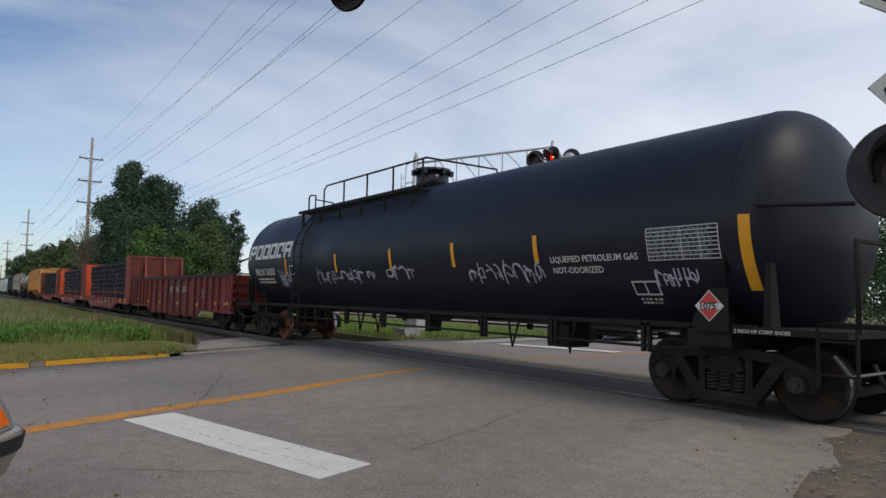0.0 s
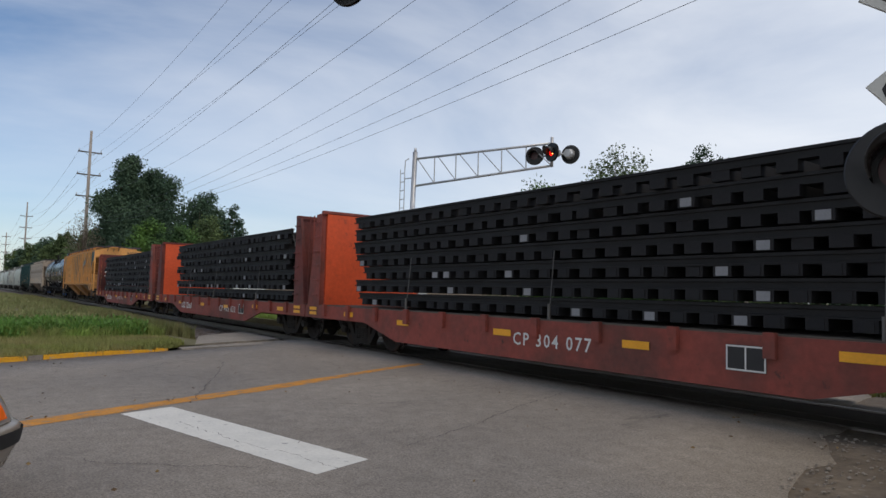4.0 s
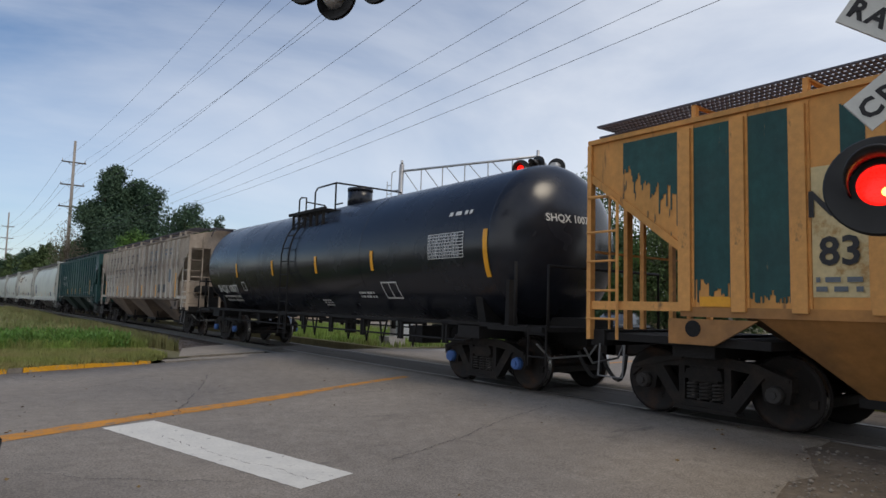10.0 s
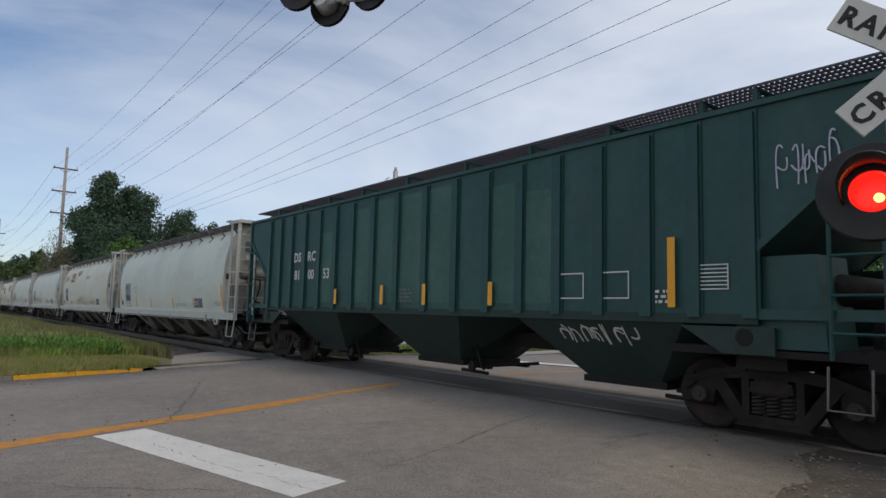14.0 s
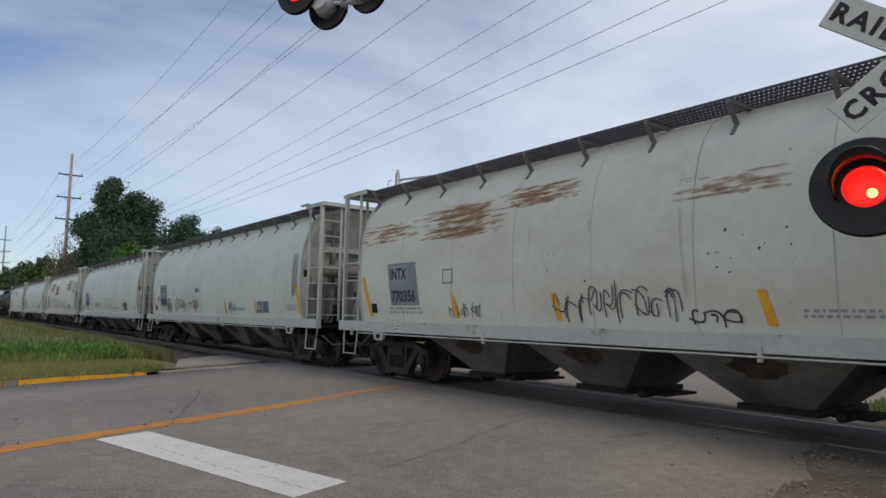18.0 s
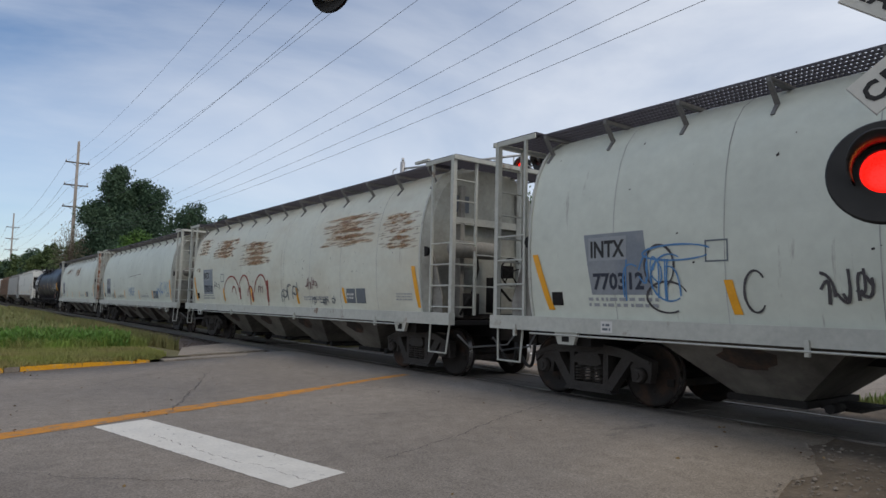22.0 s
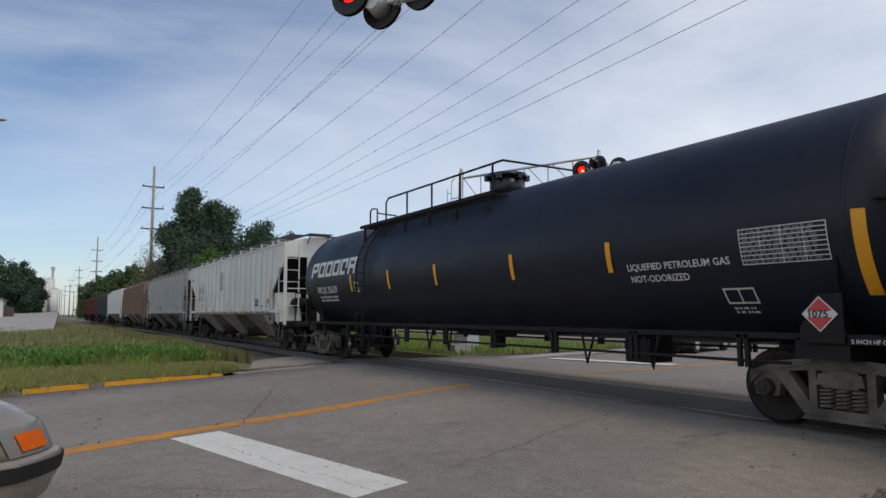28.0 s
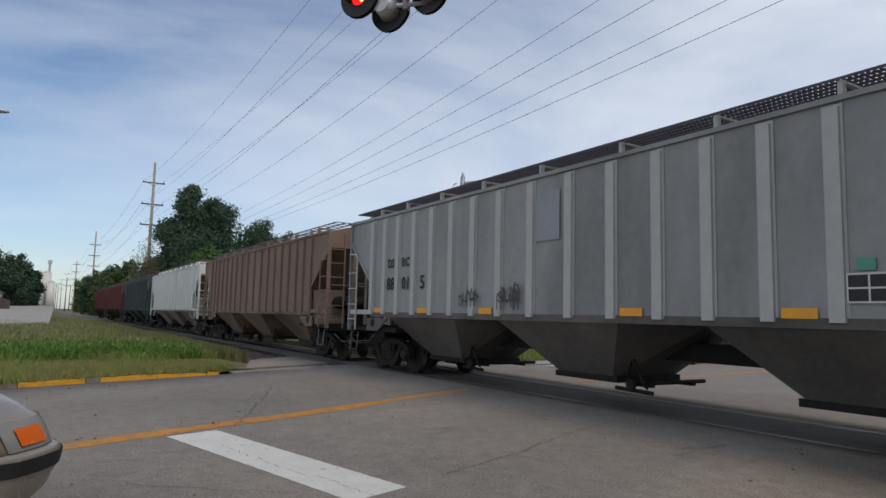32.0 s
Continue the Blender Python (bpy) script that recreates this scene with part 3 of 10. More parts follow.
# track
for k, yo in enumerate((-0.755, 0.755)):
    bm = bmesh.new()
    slab_x(bm, [(TRACK_Y + yo + a, RAIL_Z + b) for a, b in ((-0.07, -0.17), (0.07, -0.17), (0.07, -0.155), (0.012, -0.13), (0.012, -0.045), (0.036, -0.035), (0.036, -0.006), (0.028, 0.0), (-0.028, 0.0), (-0.036, -0.006), (-0.036, -0.035), (-0.012, -0.045), (-0.012, -0.13), (-0.07, -0.155))], -620, 90)
    structure("rail_%d" % (k + 1), bm, M_RAILTOP, "polished steel running rail", "rail")
bm = bmesh.new()
for x0, x1 in ((-620, -20.4), (0.6, 90)):
    slab_x(bm, [(TRACK_Y + a, b) for a, b in ((-3.2, -0.29), (3.2, -0.29), (1.9, -0.09), (-1.9, -0.09))], x0, x1)
structure("ballast_bed", bm, M_BALLAST, "grey-brown stone ballast under the track", "ballast")
rock = []
for k in range(3):
    bm = bmesh.new()
    bmesh.ops.create_icosphere(bm, subdivisions=1, radius=0.035)
    r = random.Random(k)
    for v in bm.verts:
        v.co = Vector((v.co.x * r.uniform(0.7, 1.4), v.co.y * r.uniform(0.7, 1.3), v.co.z * r.uniform(0.5, 0.9)))
    rock.append([tuple(v.co) for v in bm.verts])
    rock_faces = [tuple(v.index for v in f.verts) for f in bm.faces]
    bm.free()
rnd = random.Random(8)
vs, fs = [], []
for _ in range(5200):
    x = -20.6 - 26 * rnd.random() ** 1.6 if rnd.random() < 0.7 else -2.2 + 6 * rnd.random()
    o = rnd.uniform(-3.1, 3.1)
    z = -0.09 if abs(o) < 1.9 else -0.09 - (abs(o) - 1.9) * 0.154
    b0, s = len(vs), rnd.uniform(0.5, 1.5)
    vs += [(x + p[0] * s, TRACK_Y + o + p[1] * s, z + 0.012 + p[2] * s) for p in rock[rnd.randrange(3)]]
    fs += [tuple(i + b0 for i in f) for f in rock_faces]
me = bpy.data.meshes.new("ballast_stones")
me.from_pydata(vs, [], fs)
me.materials.append(M_BALLAST)
tagged(new("ballast_stones", me), "loose grey-brown ballast stones along the track", "stones", "", "stuff")
bm = bmesh.new()
bx(bm, -0.115, -1.3, -0.16, 0.115, 1.3, 0.0)
tie_mesh = mesh_of("sleeper", bm, M_TIE)
track = tagged(new("railway_sleepers"), "dark timber sleepers under the rails", "sleepers", "", "structure")
for i in range(110):
    x = -20.8 - i * 0.54
    share("sleeper", tie_mesh, track, pose(x, TRACK_Y, RAIL_Z - 0.165, 0, 0, 0.6 * math.sin(i * 7.1)))
for i in range(14):
    share("sleeper", tie_mesh, track, pose(-2.0 + i * 0.54, TRACK_Y, RAIL_Z - 0.165))

# packed stone beside the rails past the road's edge
bm = bmesh.new()
bx(bm, -4.45, TRACK_Y + 0.82, -0.25, 90, 12.2, 0.055)
structure("track_shoulder_far", bm, M_DIRT, "packed dirt and stone beyond the rails")
bm = bmesh.new()
bx(bm, -4.3, 7.2, -0.25, 90, TRACK_Y - 0.82, 0.075)
structure("track_shoulder_near", bm, M_DIRT, "packed dirt and stone beside the near rail")
# shoulder of dirt and gravel by the near road edge
bm = bmesh.new()
rows = []
for i in range(61):
    y = -25 + 32.4 * i / 60
    rows.append([bm.verts.new((mid(y) + ragged(y) - 0.25 + d, y, lift(y) + h)) for d, h in ((0, -0.03), (0.25, -0.012 + 0.01 * math.sin(i)), (0.9, 0.02 + 0.015 * math.sin(i * 1.9)), (2.5, 0.03), (6, 0.0), (30, -0.05))])
for r, s in zip(rows[:-1], rows[1:]):
    for k in range(5):
        bm.faces.new((r[k], r[k + 1], s[k + 1], s[k])).smooth = True
structure("dirt_shoulder", bm, M_DIRT, "bare brown dirt and gravel shoulder beside the road")
rnd = random.Random(18)
vs, fs = [], []
for _ in range(1500):
    y = rnd.uniform(1.5, 7.6)
    x = mid(y) + ragged(y) + rnd.uniform(-0.05, 2.2)
    b0, s = len(vs), rnd.uniform(0.15, 0.6)
    vs += [(x + p[0] * s, y + p[1] * s, lift(y) + 0.02 + p[2] * s) for p in rock[rnd.randrange(3)]]
    fs += [tuple(i + b0 for i in f) for f in rock_faces]
me = bpy.data.meshes.new("gravel")
me.from_pydata(vs, [], fs)
me.materials.append(mat("pale_gravel", (0.23, 0.2, 0.165), 0.95, var=0.4, scale=9))
tagged(new("gravel", me), "scattered small gravel on the dirt shoulder", "gravel", "", "stuff")
rnd = random.Random(19)
bm = bmesh.new()
for _ in range(150):
    if rnd.random() < 0.4:
        y = rnd.uniform(2.5, 7.3)
        x = mid(y) + 7.6 + rnd.uniform(-0.2, 1.4)
    else:
        y = rnd.uniform(-1, 8)
        x = rnd.uniform(-16.2, -3.5)
    a, s = rnd.uniform(0, 6.28), rnd.uniform(0.012, 0.032)
    ca, sa = math.cos(a) * s, math.sin(a) * s
    z = lift(y) + 0.03
    quad(bm, ((x - ca, y - sa, z), (x + sa * 0.5, y - ca * 0.5, z + 0.012), (x + ca, y + sa, z), (x - sa * 0.5, y + ca * 0.5, z - 0.008)))
M_FALLEN = mat("fallen_leaf", (0.2, 0.13, 0.05), 0.8, var=0.5, scale=6, col2=(0.1, 0.06, 0.03), cut=0.5, soft=0.05, c2scale=0.9)
tagged(new("fallen_leaves", mesh_of("fallen_leaves", bm, M_FALLEN)), "brown and yellow fallen leaves on the asphalt", "leaves", "", "stuff")

# kerb in painted lengths, and the verge behind it
kerb = tagged(new("kerb"), "concrete kerb painted orange-yellow, worn in places", "kerb", "", "structure")
y = -8.05
k = 0
while y < 4.0:
    worn = 1.14 < y < 1.2
    y2 = 1.42 if worn else min(y + 1.15, 4.05)
    bm = bmesh.new()
    a, b = mid(y) - 6.62, mid(y2 - 0.015) - 6.62
    h = 0.09 if y2 < 3.6 else 0.05
    t0 = 0.09
    hull8(bm, ((a - 0.16, y, -0.25), (a, y, -0.25), (b, y2 - 0.015, -0.25), (b - 0.16, y2 - 0.015, -0.25)), ((a - 0.16, y, t0), (a - 0.03, y, t0), (b - 0.03, y2 - 0.015, h), (b - 0.16, y2 - 0.015, h)))
    part("kerb_stone", bm, M_APRON if worn or y < 0 else M_KERBYELLOW, kerb)
    y, k = y2, k + 1


def verge_z(x, y):
    d = min(max((-x - 17) / 20, 0), 1)
    s = min(max((y - 4.0) / 2.4, 0), 1)
    return 0.10 + 0.05 * math.sin(x * 0.31 + y) * d - 0.30 * s * s


bm = bmesh.new()
grid = []
for i in range(61):
    row = []
    for j in range(21):
        y = -16 + 22.3 * j / 20
        x0 = mid(min(y, 4.0)) - 6.76 - max(y - 4.0, 0) * 0.9
        x = x0 - 150 * (i / 60) ** 2
        row.append(bm.verts.new((x, y, verge_z(x, y))))
    grid.append(row)
for a, b in zip(grid[:-1], grid[1:]):
    for j in range(20):
        bm.faces.new((a[j], a[j + 1], b[j + 1], b[j])).smooth = True
structure("grass_verge", bm, M_EARTH, "rough grassy verge between kerb and railway")
bm = bmesh.new()
for p in (((-17.7, 5.0), (-18.3, 7.55), (-21.6, 7.6), (-20.6, 5.9)), ((-16.9, 4.35), (-17.75, 7.5), (-17.0, 7.55), (-16.45, 4.35))):
    hull8(bm, [(x, y, -0.2) for x, y in p], [(x, y, 0.045 if y < 6 else 0.085) for x, y in p])
structure("concrete_apron", bm, M_APRON, "grey-brown broken concrete apron beside the rails", "pavement")

rnd = random.Random(21)


def blades(name, material, label, count, spot, h0, h1, w=0.012, lean=0.35):
    vs, fs = [], []
    for _ in range(count):
        x, y, z = spot()
        a, h = rnd.uniform(0, 6.28), rnd.uniform(h0, h1)
        la, lr = rnd.uniform(0, 6.28), rnd.uniform(0, lean) * h
        ww = w * rnd.uniform(0.6, 1.5)
        dx, dy = math.cos(a) * ww, math.sin(a) * ww
        b = len(vs)
        mx, my = math.cos(la) * lr, math.sin(la) * lr
        vs += [(x - dx, y - dy, z - 0.02), (x + dx, y + dy, z - 0.02), (x + dx * 0.7 + mx * 0.4, y + dy * 0.7 + my * 0.4, z + h * 0.6), (x - dx * 0.7 + mx * 0.4, y - dy * 0.7 + my * 0.4, z + h * 0.6), (x + mx, y + my, z + h)]
        fs += [(b, b + 1, b + 2, b + 3), (b + 3, b + 2, b + 4)]
    me = bpy.data.meshes.new(name)
    me.from_pydata(vs, [], fs)
    me.materials.append(material)
    return tagged(new(name, me), label, "grass", "", "stuff")


def spot_near():
    y = rnd.uniform(-7, 4.6)
    x = mid(min(y, 4)) - (6.85 if y > 0 else 6.5) - max(y - 4.0, 0) * 0.9
    x += (-19.3 + 0.1 * (y - 2.5) - x) * rnd.random()
    return x, y, verge_z(x, y)


def spot_tall():
    y = rnd.uniform(-7.0, 4.9)
    x = -19.75 - max(y - 3.6, 0) * 0.5 - 5.5 * rnd.random() ** 1.4 - 0.25 * math.sin(y * 1.9)
    return x, y, verge_z(x, y)


def spot_far():
    x = -22.5 - 80 * rnd.random() ** 1.5
    y = rnd.uniform(-9, 5.9)
    return x, y, verge_z(x, y)


def spot_edge():
    x = -22 - 50 * rnd.random() ** 1.3
    y = rnd.uniform(4.6, 6.2)
    return x, y, verge_z(x, y)


blades("short_grass", M_MOWN, "short yellowing mown grass along the kerb", 42000, spot_near, 0.04, 0.15, 0.010)
def spot_kerb():
    y = rnd.uniform(-6.5, 4.4)
    x = mid(min(y, 4)) - 6.68 - max(y - 4.0, 0) * 0.9 - 0.3 * rnd.random() ** 1.5
    return x + 0.06 * math.sin(y * 7) * math.sin(y * 2.3), y, 0.07


blades("kerb_grass", M_MOWN, "grass hanging over the kerb", 5200, spot_kerb, 0.04, 0.13, 0.009, 1.2)
blades("tall_grass", M_GRASS, "tall lush green grass and weeds on the verge", 26000, spot_tall, 0.08, 0.36, 0.012, 0.8)
blades("far_grass", M_ROUGH, "rough brownish grass further along the railway", 34000, spot_far, 0.08, 0.3, 0.024, 0.8)
blades("dry_grass", M_DRYGRASS, "dry brown grass beside the ballast", 16000, spot_edge, 0.15, 0.5, 0.018)


def spot_weed():
    y = rnd.uniform(-6, 4.4)
    x = -19.9 - max(y - 4.0, 0) * 0.8 - 4 * rnd.random() ** 1.5
    return x, y, verge_z(x, y) + rnd.uniform(0.05, 0.42)


blades("weed_leaves", M_WEED, "broad-leaved weeds among the grass", 12000, spot_weed, 0.04, 0.10, 0.020, 1.4)
bm = bmesh.new()
hull8(bm, ((-19.86, 0.2, -0.1), (-19.52, 0.2, -0.1), (-19.08, 4.75, -0.1), (-19.4, 4.75, -0.1)), ((-19.86, 0.2, 0.135), (-19.52, 0.2, 0.135), (-19.08, 4.75, 0.08), (-19.4, 4.75, 0.08)))
structure("old_footpath", bm, M_CONCRETE, "narrow overgrown concrete footpath in the grass", "pavement")

# far side: verge, pavement, side street and yards
bm = bmesh.new()
quad(bm, ((-17.9, 12.4, 0.02), (-17.0, 12.4, 0.02), (-24, 60, 0.02), (-27, 60, 0.02)))
structure("pavement_far", bm, M_CONCRETE, "pale concrete path beyond the rails", "pavement")
bm = bmesh.new()
hull8(bm, ((-160, 12.5, -0.3), (-19.3, 12.5, -0.3), (-27.5, 60, -0.3), (-160, 60, -0.3)), ((-160, 12.5, -0.04), (-19.3, 12.5, 0.0), (-27.5, 60, 0.05), (-160, 60, 0.05)))
structure("grass_far_west", bm, M_EARTH, "mown grass behind the railway")
bm = bmesh.new()
hull8(bm, ((-4.6, 11.6, -0.3), (90, 11.6, -0.3), (90, 24, -0.3), (-6.3, 24, -0.3)), ((-4.6, 11.6, 0.03), (90, 11.6, 0.0), (90, 24, 0.05), (-6.3, 24, 0.05)))
structure("grass_far_east", bm, M_EARTH, "grass by the road beyond the rails")
bm = bmesh.new()
hull8(bm, ((-130, 24.5, -0.3), (-19.9, 24.5, -0.3), (-20.5, 30, -0.3), (-130, 30, -0.3)), ((-130, 24.5, 0.06), (-19.9, 24.5, 0.06), (-20.5, 30, 0.06), (-130, 30, 0.06)))
structure("side_street", bm, M_ASPHALT, "grey asphalt side street behind the railway", "road")
bm = bmesh.new()
hull8(bm, ((-6.6, 24.2, -0.3), (90, 24.2, -0.3), (90, 31, -0.3), (-7.4, 31, -0.3)), ((-6.6, 24.2, 0.06), (90, 24.2, 0.06), (90, 31, 0.06), (-7.4, 31, 0.06)))
structure("side_street_east", bm, M_ASPHALT, "pale asphalt side street beyond the rails", "road")
bm = bmesh.new()
hull8(bm, ((-165, -40, -0.3), (-56, -24, -0.3), (-56, 1.0, -0.3), (-165, 3.6, -0.3)), ((-165, -40, 1.95), (-56, -24, 0.1), (-56, 1.0, 0.1), (-165, 3.6, 1.95)))
structure("gravel_lot", bm, M_CONCRETE, "pale gravel yard beside the railway", "ground")


def spot_east():
    x = rnd.uniform(-4.7, 6)
    y = 11.75 + 5 * rnd.random() ** 1.5
    return x, y, 0.03


def spot_west():
    x = -19.6 - 25 * rnd.random()
    y = 12.7 + 9 * rnd.random() ** 1.4
    return x, y, 0.0


blades("grass_beyond_rails", M_GRASS, "short green grass beyond the rails", 9000, spot_east, 0.05, 0.2, 0.014)
blades("grass_behind_train", M_GRASS, "green grass behind the railway", 16000, spot_west, 0.06, 0.28, 0.02)


# ---- trees ----
def tree(name, label, x, y, height, width, leaf, seed, blobs=9, count=5200, leaf_size=0.30, trunk=0.3, base=0.25, sparse=0.0, z0=0.0, dome=0.7):
    """A tapered trunk with limbs, and a crown of many small leaves round uneven lobes."""
    r = random.Random(seed)
    g = np.random.default_rng(seed)
    ob = thing(name, label, "tree", place=pose(x, y, z0))
    bm = bmesh.new()
    rings = []
    for k in range(6):
        t = k / 5
        rad = trunk * (1 - 0.75 * t) * (1.35 if k == 0 else 1)
        ox, oy = 0.25 * math.sin(seed + t * 3) * t, 0.25 * math.cos(seed * 2 + t * 2) * t
        rings.append([(ox + rad * math.cos(a * math.pi / 4), oy + rad * math.sin(a * math.pi / 4), t * height * 0.72) for a in range(8)])
    loft(bm, rings)
    lobes = []
    blobs = int(blobs * 3.2)
    for k in range(blobs):
        t = (k + 0.5) / blobs
        h = height * (base + (0.94 - base) * t)
        env = width * 0.5 * math.sin(math.pi * min(0.16 + t * 0.80, 0.97)) ** dome
        a = k * 2.4 + r.uniform(-0.6, 0.6)
        d = env * r.uniform(0.15, 0.86)
        rad = max(env * r.uniform(0.30, 0.54), width * 0.08)
        rad = min(rad, (height - h) * 1.05 + width * 0.03)
        lobes.append((d * math.cos(a), d * math.sin(a), h, rad))
        cyl(bm, (0.1 * math.sin(seed), 0, h * r.uniform(0.35, 0.6)), (d * math.cos(a), d * math.sin(a), h), trunk * 0.28, 5, trunk * 0.06)
    part("trunk", bm, M_BARK, ob, "brown tapering trunk with limbs")
    tot = sum(c[3] ** 2 for c in lobes)
    quads = []
    for cx, cy, cz, rad in lobes:
        n = int(2.4 * count * rad * rad / tot)
        out = g.normal(size=(n, 3))
        out /= np.linalg.norm(out, axis=1)[:, None]
        v = np.arctan2(out[:, 1], out[:, 0])
        k = rad * g.random(n) ** 0.26 * (1 + 0.16 * np.sin(3 * v + seed + 4 * out[:, 2]) + 0.14 * np.sin(7 * v + 2 * seed))
        k *= 1 + 0.25 * (g.random(n) < 0.06)
        p = np.array((cx, cy, cz)) + out * k[:, None] * np.array((1, 1, 0.82))
        p += g.normal(size=(n, 3)) * (0.10 * rad + 0.12)
        if sparse:
            p = p[g.random(n) >= sparse * (0.5 + 0.5 * np.sin(v * 4 + out[:, 2] * 5))]
            out = out[:len(p)]
        n = len(p)
        nor = out * 0.7 + g.normal(size=(n, 3)) * 0.75
        d1 = np.cross(nor, g.normal(size=(n, 3)))
        d1 /= np.linalg.norm(d1, axis=1)[:, None] + 1e-6
        d2 = np.cross(nor, d1)
        d2 /= np.linalg.norm(d2, axis=1)[:, None] + 1e-6
        q = (leaf_size * g.uniform(0.3, 0.68, n))[:, None]
        quads.append(np.stack((p - d1 * q, p + d2 * q * 0.6 - d1 * q * 0.1, p + d1 * q, p - d2 * q * 0.6 + d1 * q * 0.15), 1))
    vs = np.concatenate(quads).reshape(-1, 3)
    me = bpy.data.meshes.new("crown")
    me.from_pydata(vs.tolist(), [], np.arange(len(vs)).reshape(-1, 4).tolist())
    me.materials.append(leaf)
    share("crown", me, ob, None, "uneven leafy crown")
    return ob


tree("broadleaf_tree", "tall dark green tree behind the railway", -100, 18.2, 20.9, 7.8, M_LEAF_A, 3, 13, 13000, 0.36, 0.45, 0.25, dome=0.5)
tree("broadleaf_tree", "tall dark green tree behind the railway", -100.5, 21.7, 18.9, 9.4, M_LEAF_A, 4, 13, 14000, 0.36, 0.4, 0.2, dome=0.45)
tree("broadleaf_tree", "broad dark green tree behind the railway", -98, 18.4, 14.2, 10.4, M_LEAF_A, 5, 13, 12000, 0.34, 0.35, 0.1, dome=0.5)
tree("broadleaf_tree", "rounded dark green tree behind the railway", -88, 25.0, 14.4, 8.2, M_LEAF_A, 6, 13, 10000, 0.34, 0.35, 0.12, dome=0.5)
tree("broadleaf_tree", "slim dark green tree behind the railway", -80, 26.2, 12.3, 3.4, M_LEAF_A, 16, 8, 3200, 0.3, 0.2, 0.15)
tree("broadleaf_tree", "lighter green bushy tree beside the railway", -72, 15.0, 8.8, 4.8, M_LEAF_B, 7, 9, 5200, 0.26, 0.25, 0.08)
tree("broadleaf_tree", "green bushy tree beside the railway", -73, 18.4, 8.3, 5.6, M_LEAF_B, 8, 9, 5200, 0.26, 0.25, 0.05)
tree("broadleaf_tree", "green bushy tree beside the railway", -76, 22.0, 10.0, 7.6, M_LEAF_C, 9, 9, 5600, 0.26, 0.25, 0.05)
tree("broadleaf_tree", "low green tree beside the railway", -86, 15.6, 8.6, 6.0, M_LEAF_A, 10, 8, 4800, 0.3, 0.25, 0.05)
tree("half_bare_tree", "pale half-bare tree beside a pole", -97, 12.6, 11.7, 4.6, M_LEAF_D, 11, 10, 900, 0.2, 0.2, 0.4, 0.55)
for k, (x, y, h, w) in enumerate(((-135, 14.4, 11.2, 6.5), (-150, 13.2, 11.0, 7), (-165, 12.0, 10.6, 6), (-181, 11.3, 9.9, 5.5), (-121, 16.6, 11.0, 7), (-111, 18.0, 11.4, 7), (-205, 11.0, 10.5, 6))):
    tree("broadleaf_tree", "distant green tree along the railway", x, y, h, w, M_LEAF_A if k % 2 else M_LEAF_C, 20 + k, 8, 4000, 0.42, 0.3, 0.04, dome=0.5)
for k, (x, y, h, w) in enumerate(((-150, -9.0, 13.2, 9), (-152, -3.6, 10.9, 6.5), (-160, -1.0, 8.1, 5.0), (-148, -15, 13.4, 10), (-146, -23, 13.0, 12), (-163, -6.4, 10.5, 9))):
    tree("broadleaf_tree", "distant dark green tree behind the yard", x, y, h, w, M_LEAF_A, 40 + k, 9, 4800, 0.42, 0.3, 0.02, z0=1.1, dome=0.45)
for k, (x, y, h, w, s) in enumerate(((-31.2, 38.5, 13.0, 7.4, 0.5), (-27.0, 42.6, 12.9, 5.4, 0.05), (-35.2, 35.0, 10.2, 8.4, 0.05), (-31.5, 36.0, 9.2, 7.5, 0.05), (-26.5, 39.5, 8.6, 7.5, 0.05), (-22.8, 41.5, 8.2, 7.5, 0.1), (-19.5, 43.8, 9.0, 6.5, 0.25), (-15, 45.0, 8.2, 7.5, 0.15), (-11, 46, 8.5, 7, 0.1), (-6, 47, 8.5, 7, 0.1), (-0.5, 48, 8.0, 7, 0.1), (6, 49, 9, 8, 0.1), (-29.2, 37.2, 8.0, 5.6, 0.05), (-24.6, 40.4, 7.8, 5.6, 0.05))):
    tree("broadleaf_tree", "green tree in the row beyond the rails" if k > 1 else "taller tree rising over the row beyond the rails", x, y, h, w, (M_LEAF_C, M_LEAF_A, M_LEAF_B, M_LEAF_A, M_LEAF_C)[k % 5], 60 + k, 10, 7000, 0.21, 0.22, 0.04, s, dome=0.5)
for k, (x, y, h, w) in enumerate(((-52.4, 40, 10.6, 5), (-48.2, 40, 9.3, 5), (-63, 30, 6.5, 5))):
    tree("broadleaf_tree", "small tree behind the low building", x, y, h, w, M_LEAF_C, 80 + k, 8, 3500, 0.26, 0.2, 0.15, 0.25)

# Out of view: added to darken the road's right corner and the train's side.
for k, (x, y, h, w) in enumerate(((6.2, 2.2, 11.5, 8.6), (9.5, -4.5, 12.0, 8.5))):
    tree("broadleaf_tree", "unseen leafy tree added to shade the crossing", x, y, h, w, M_LEAF_B, 95 + k, 10, 6000, 0.34, 0.3, 0.38)

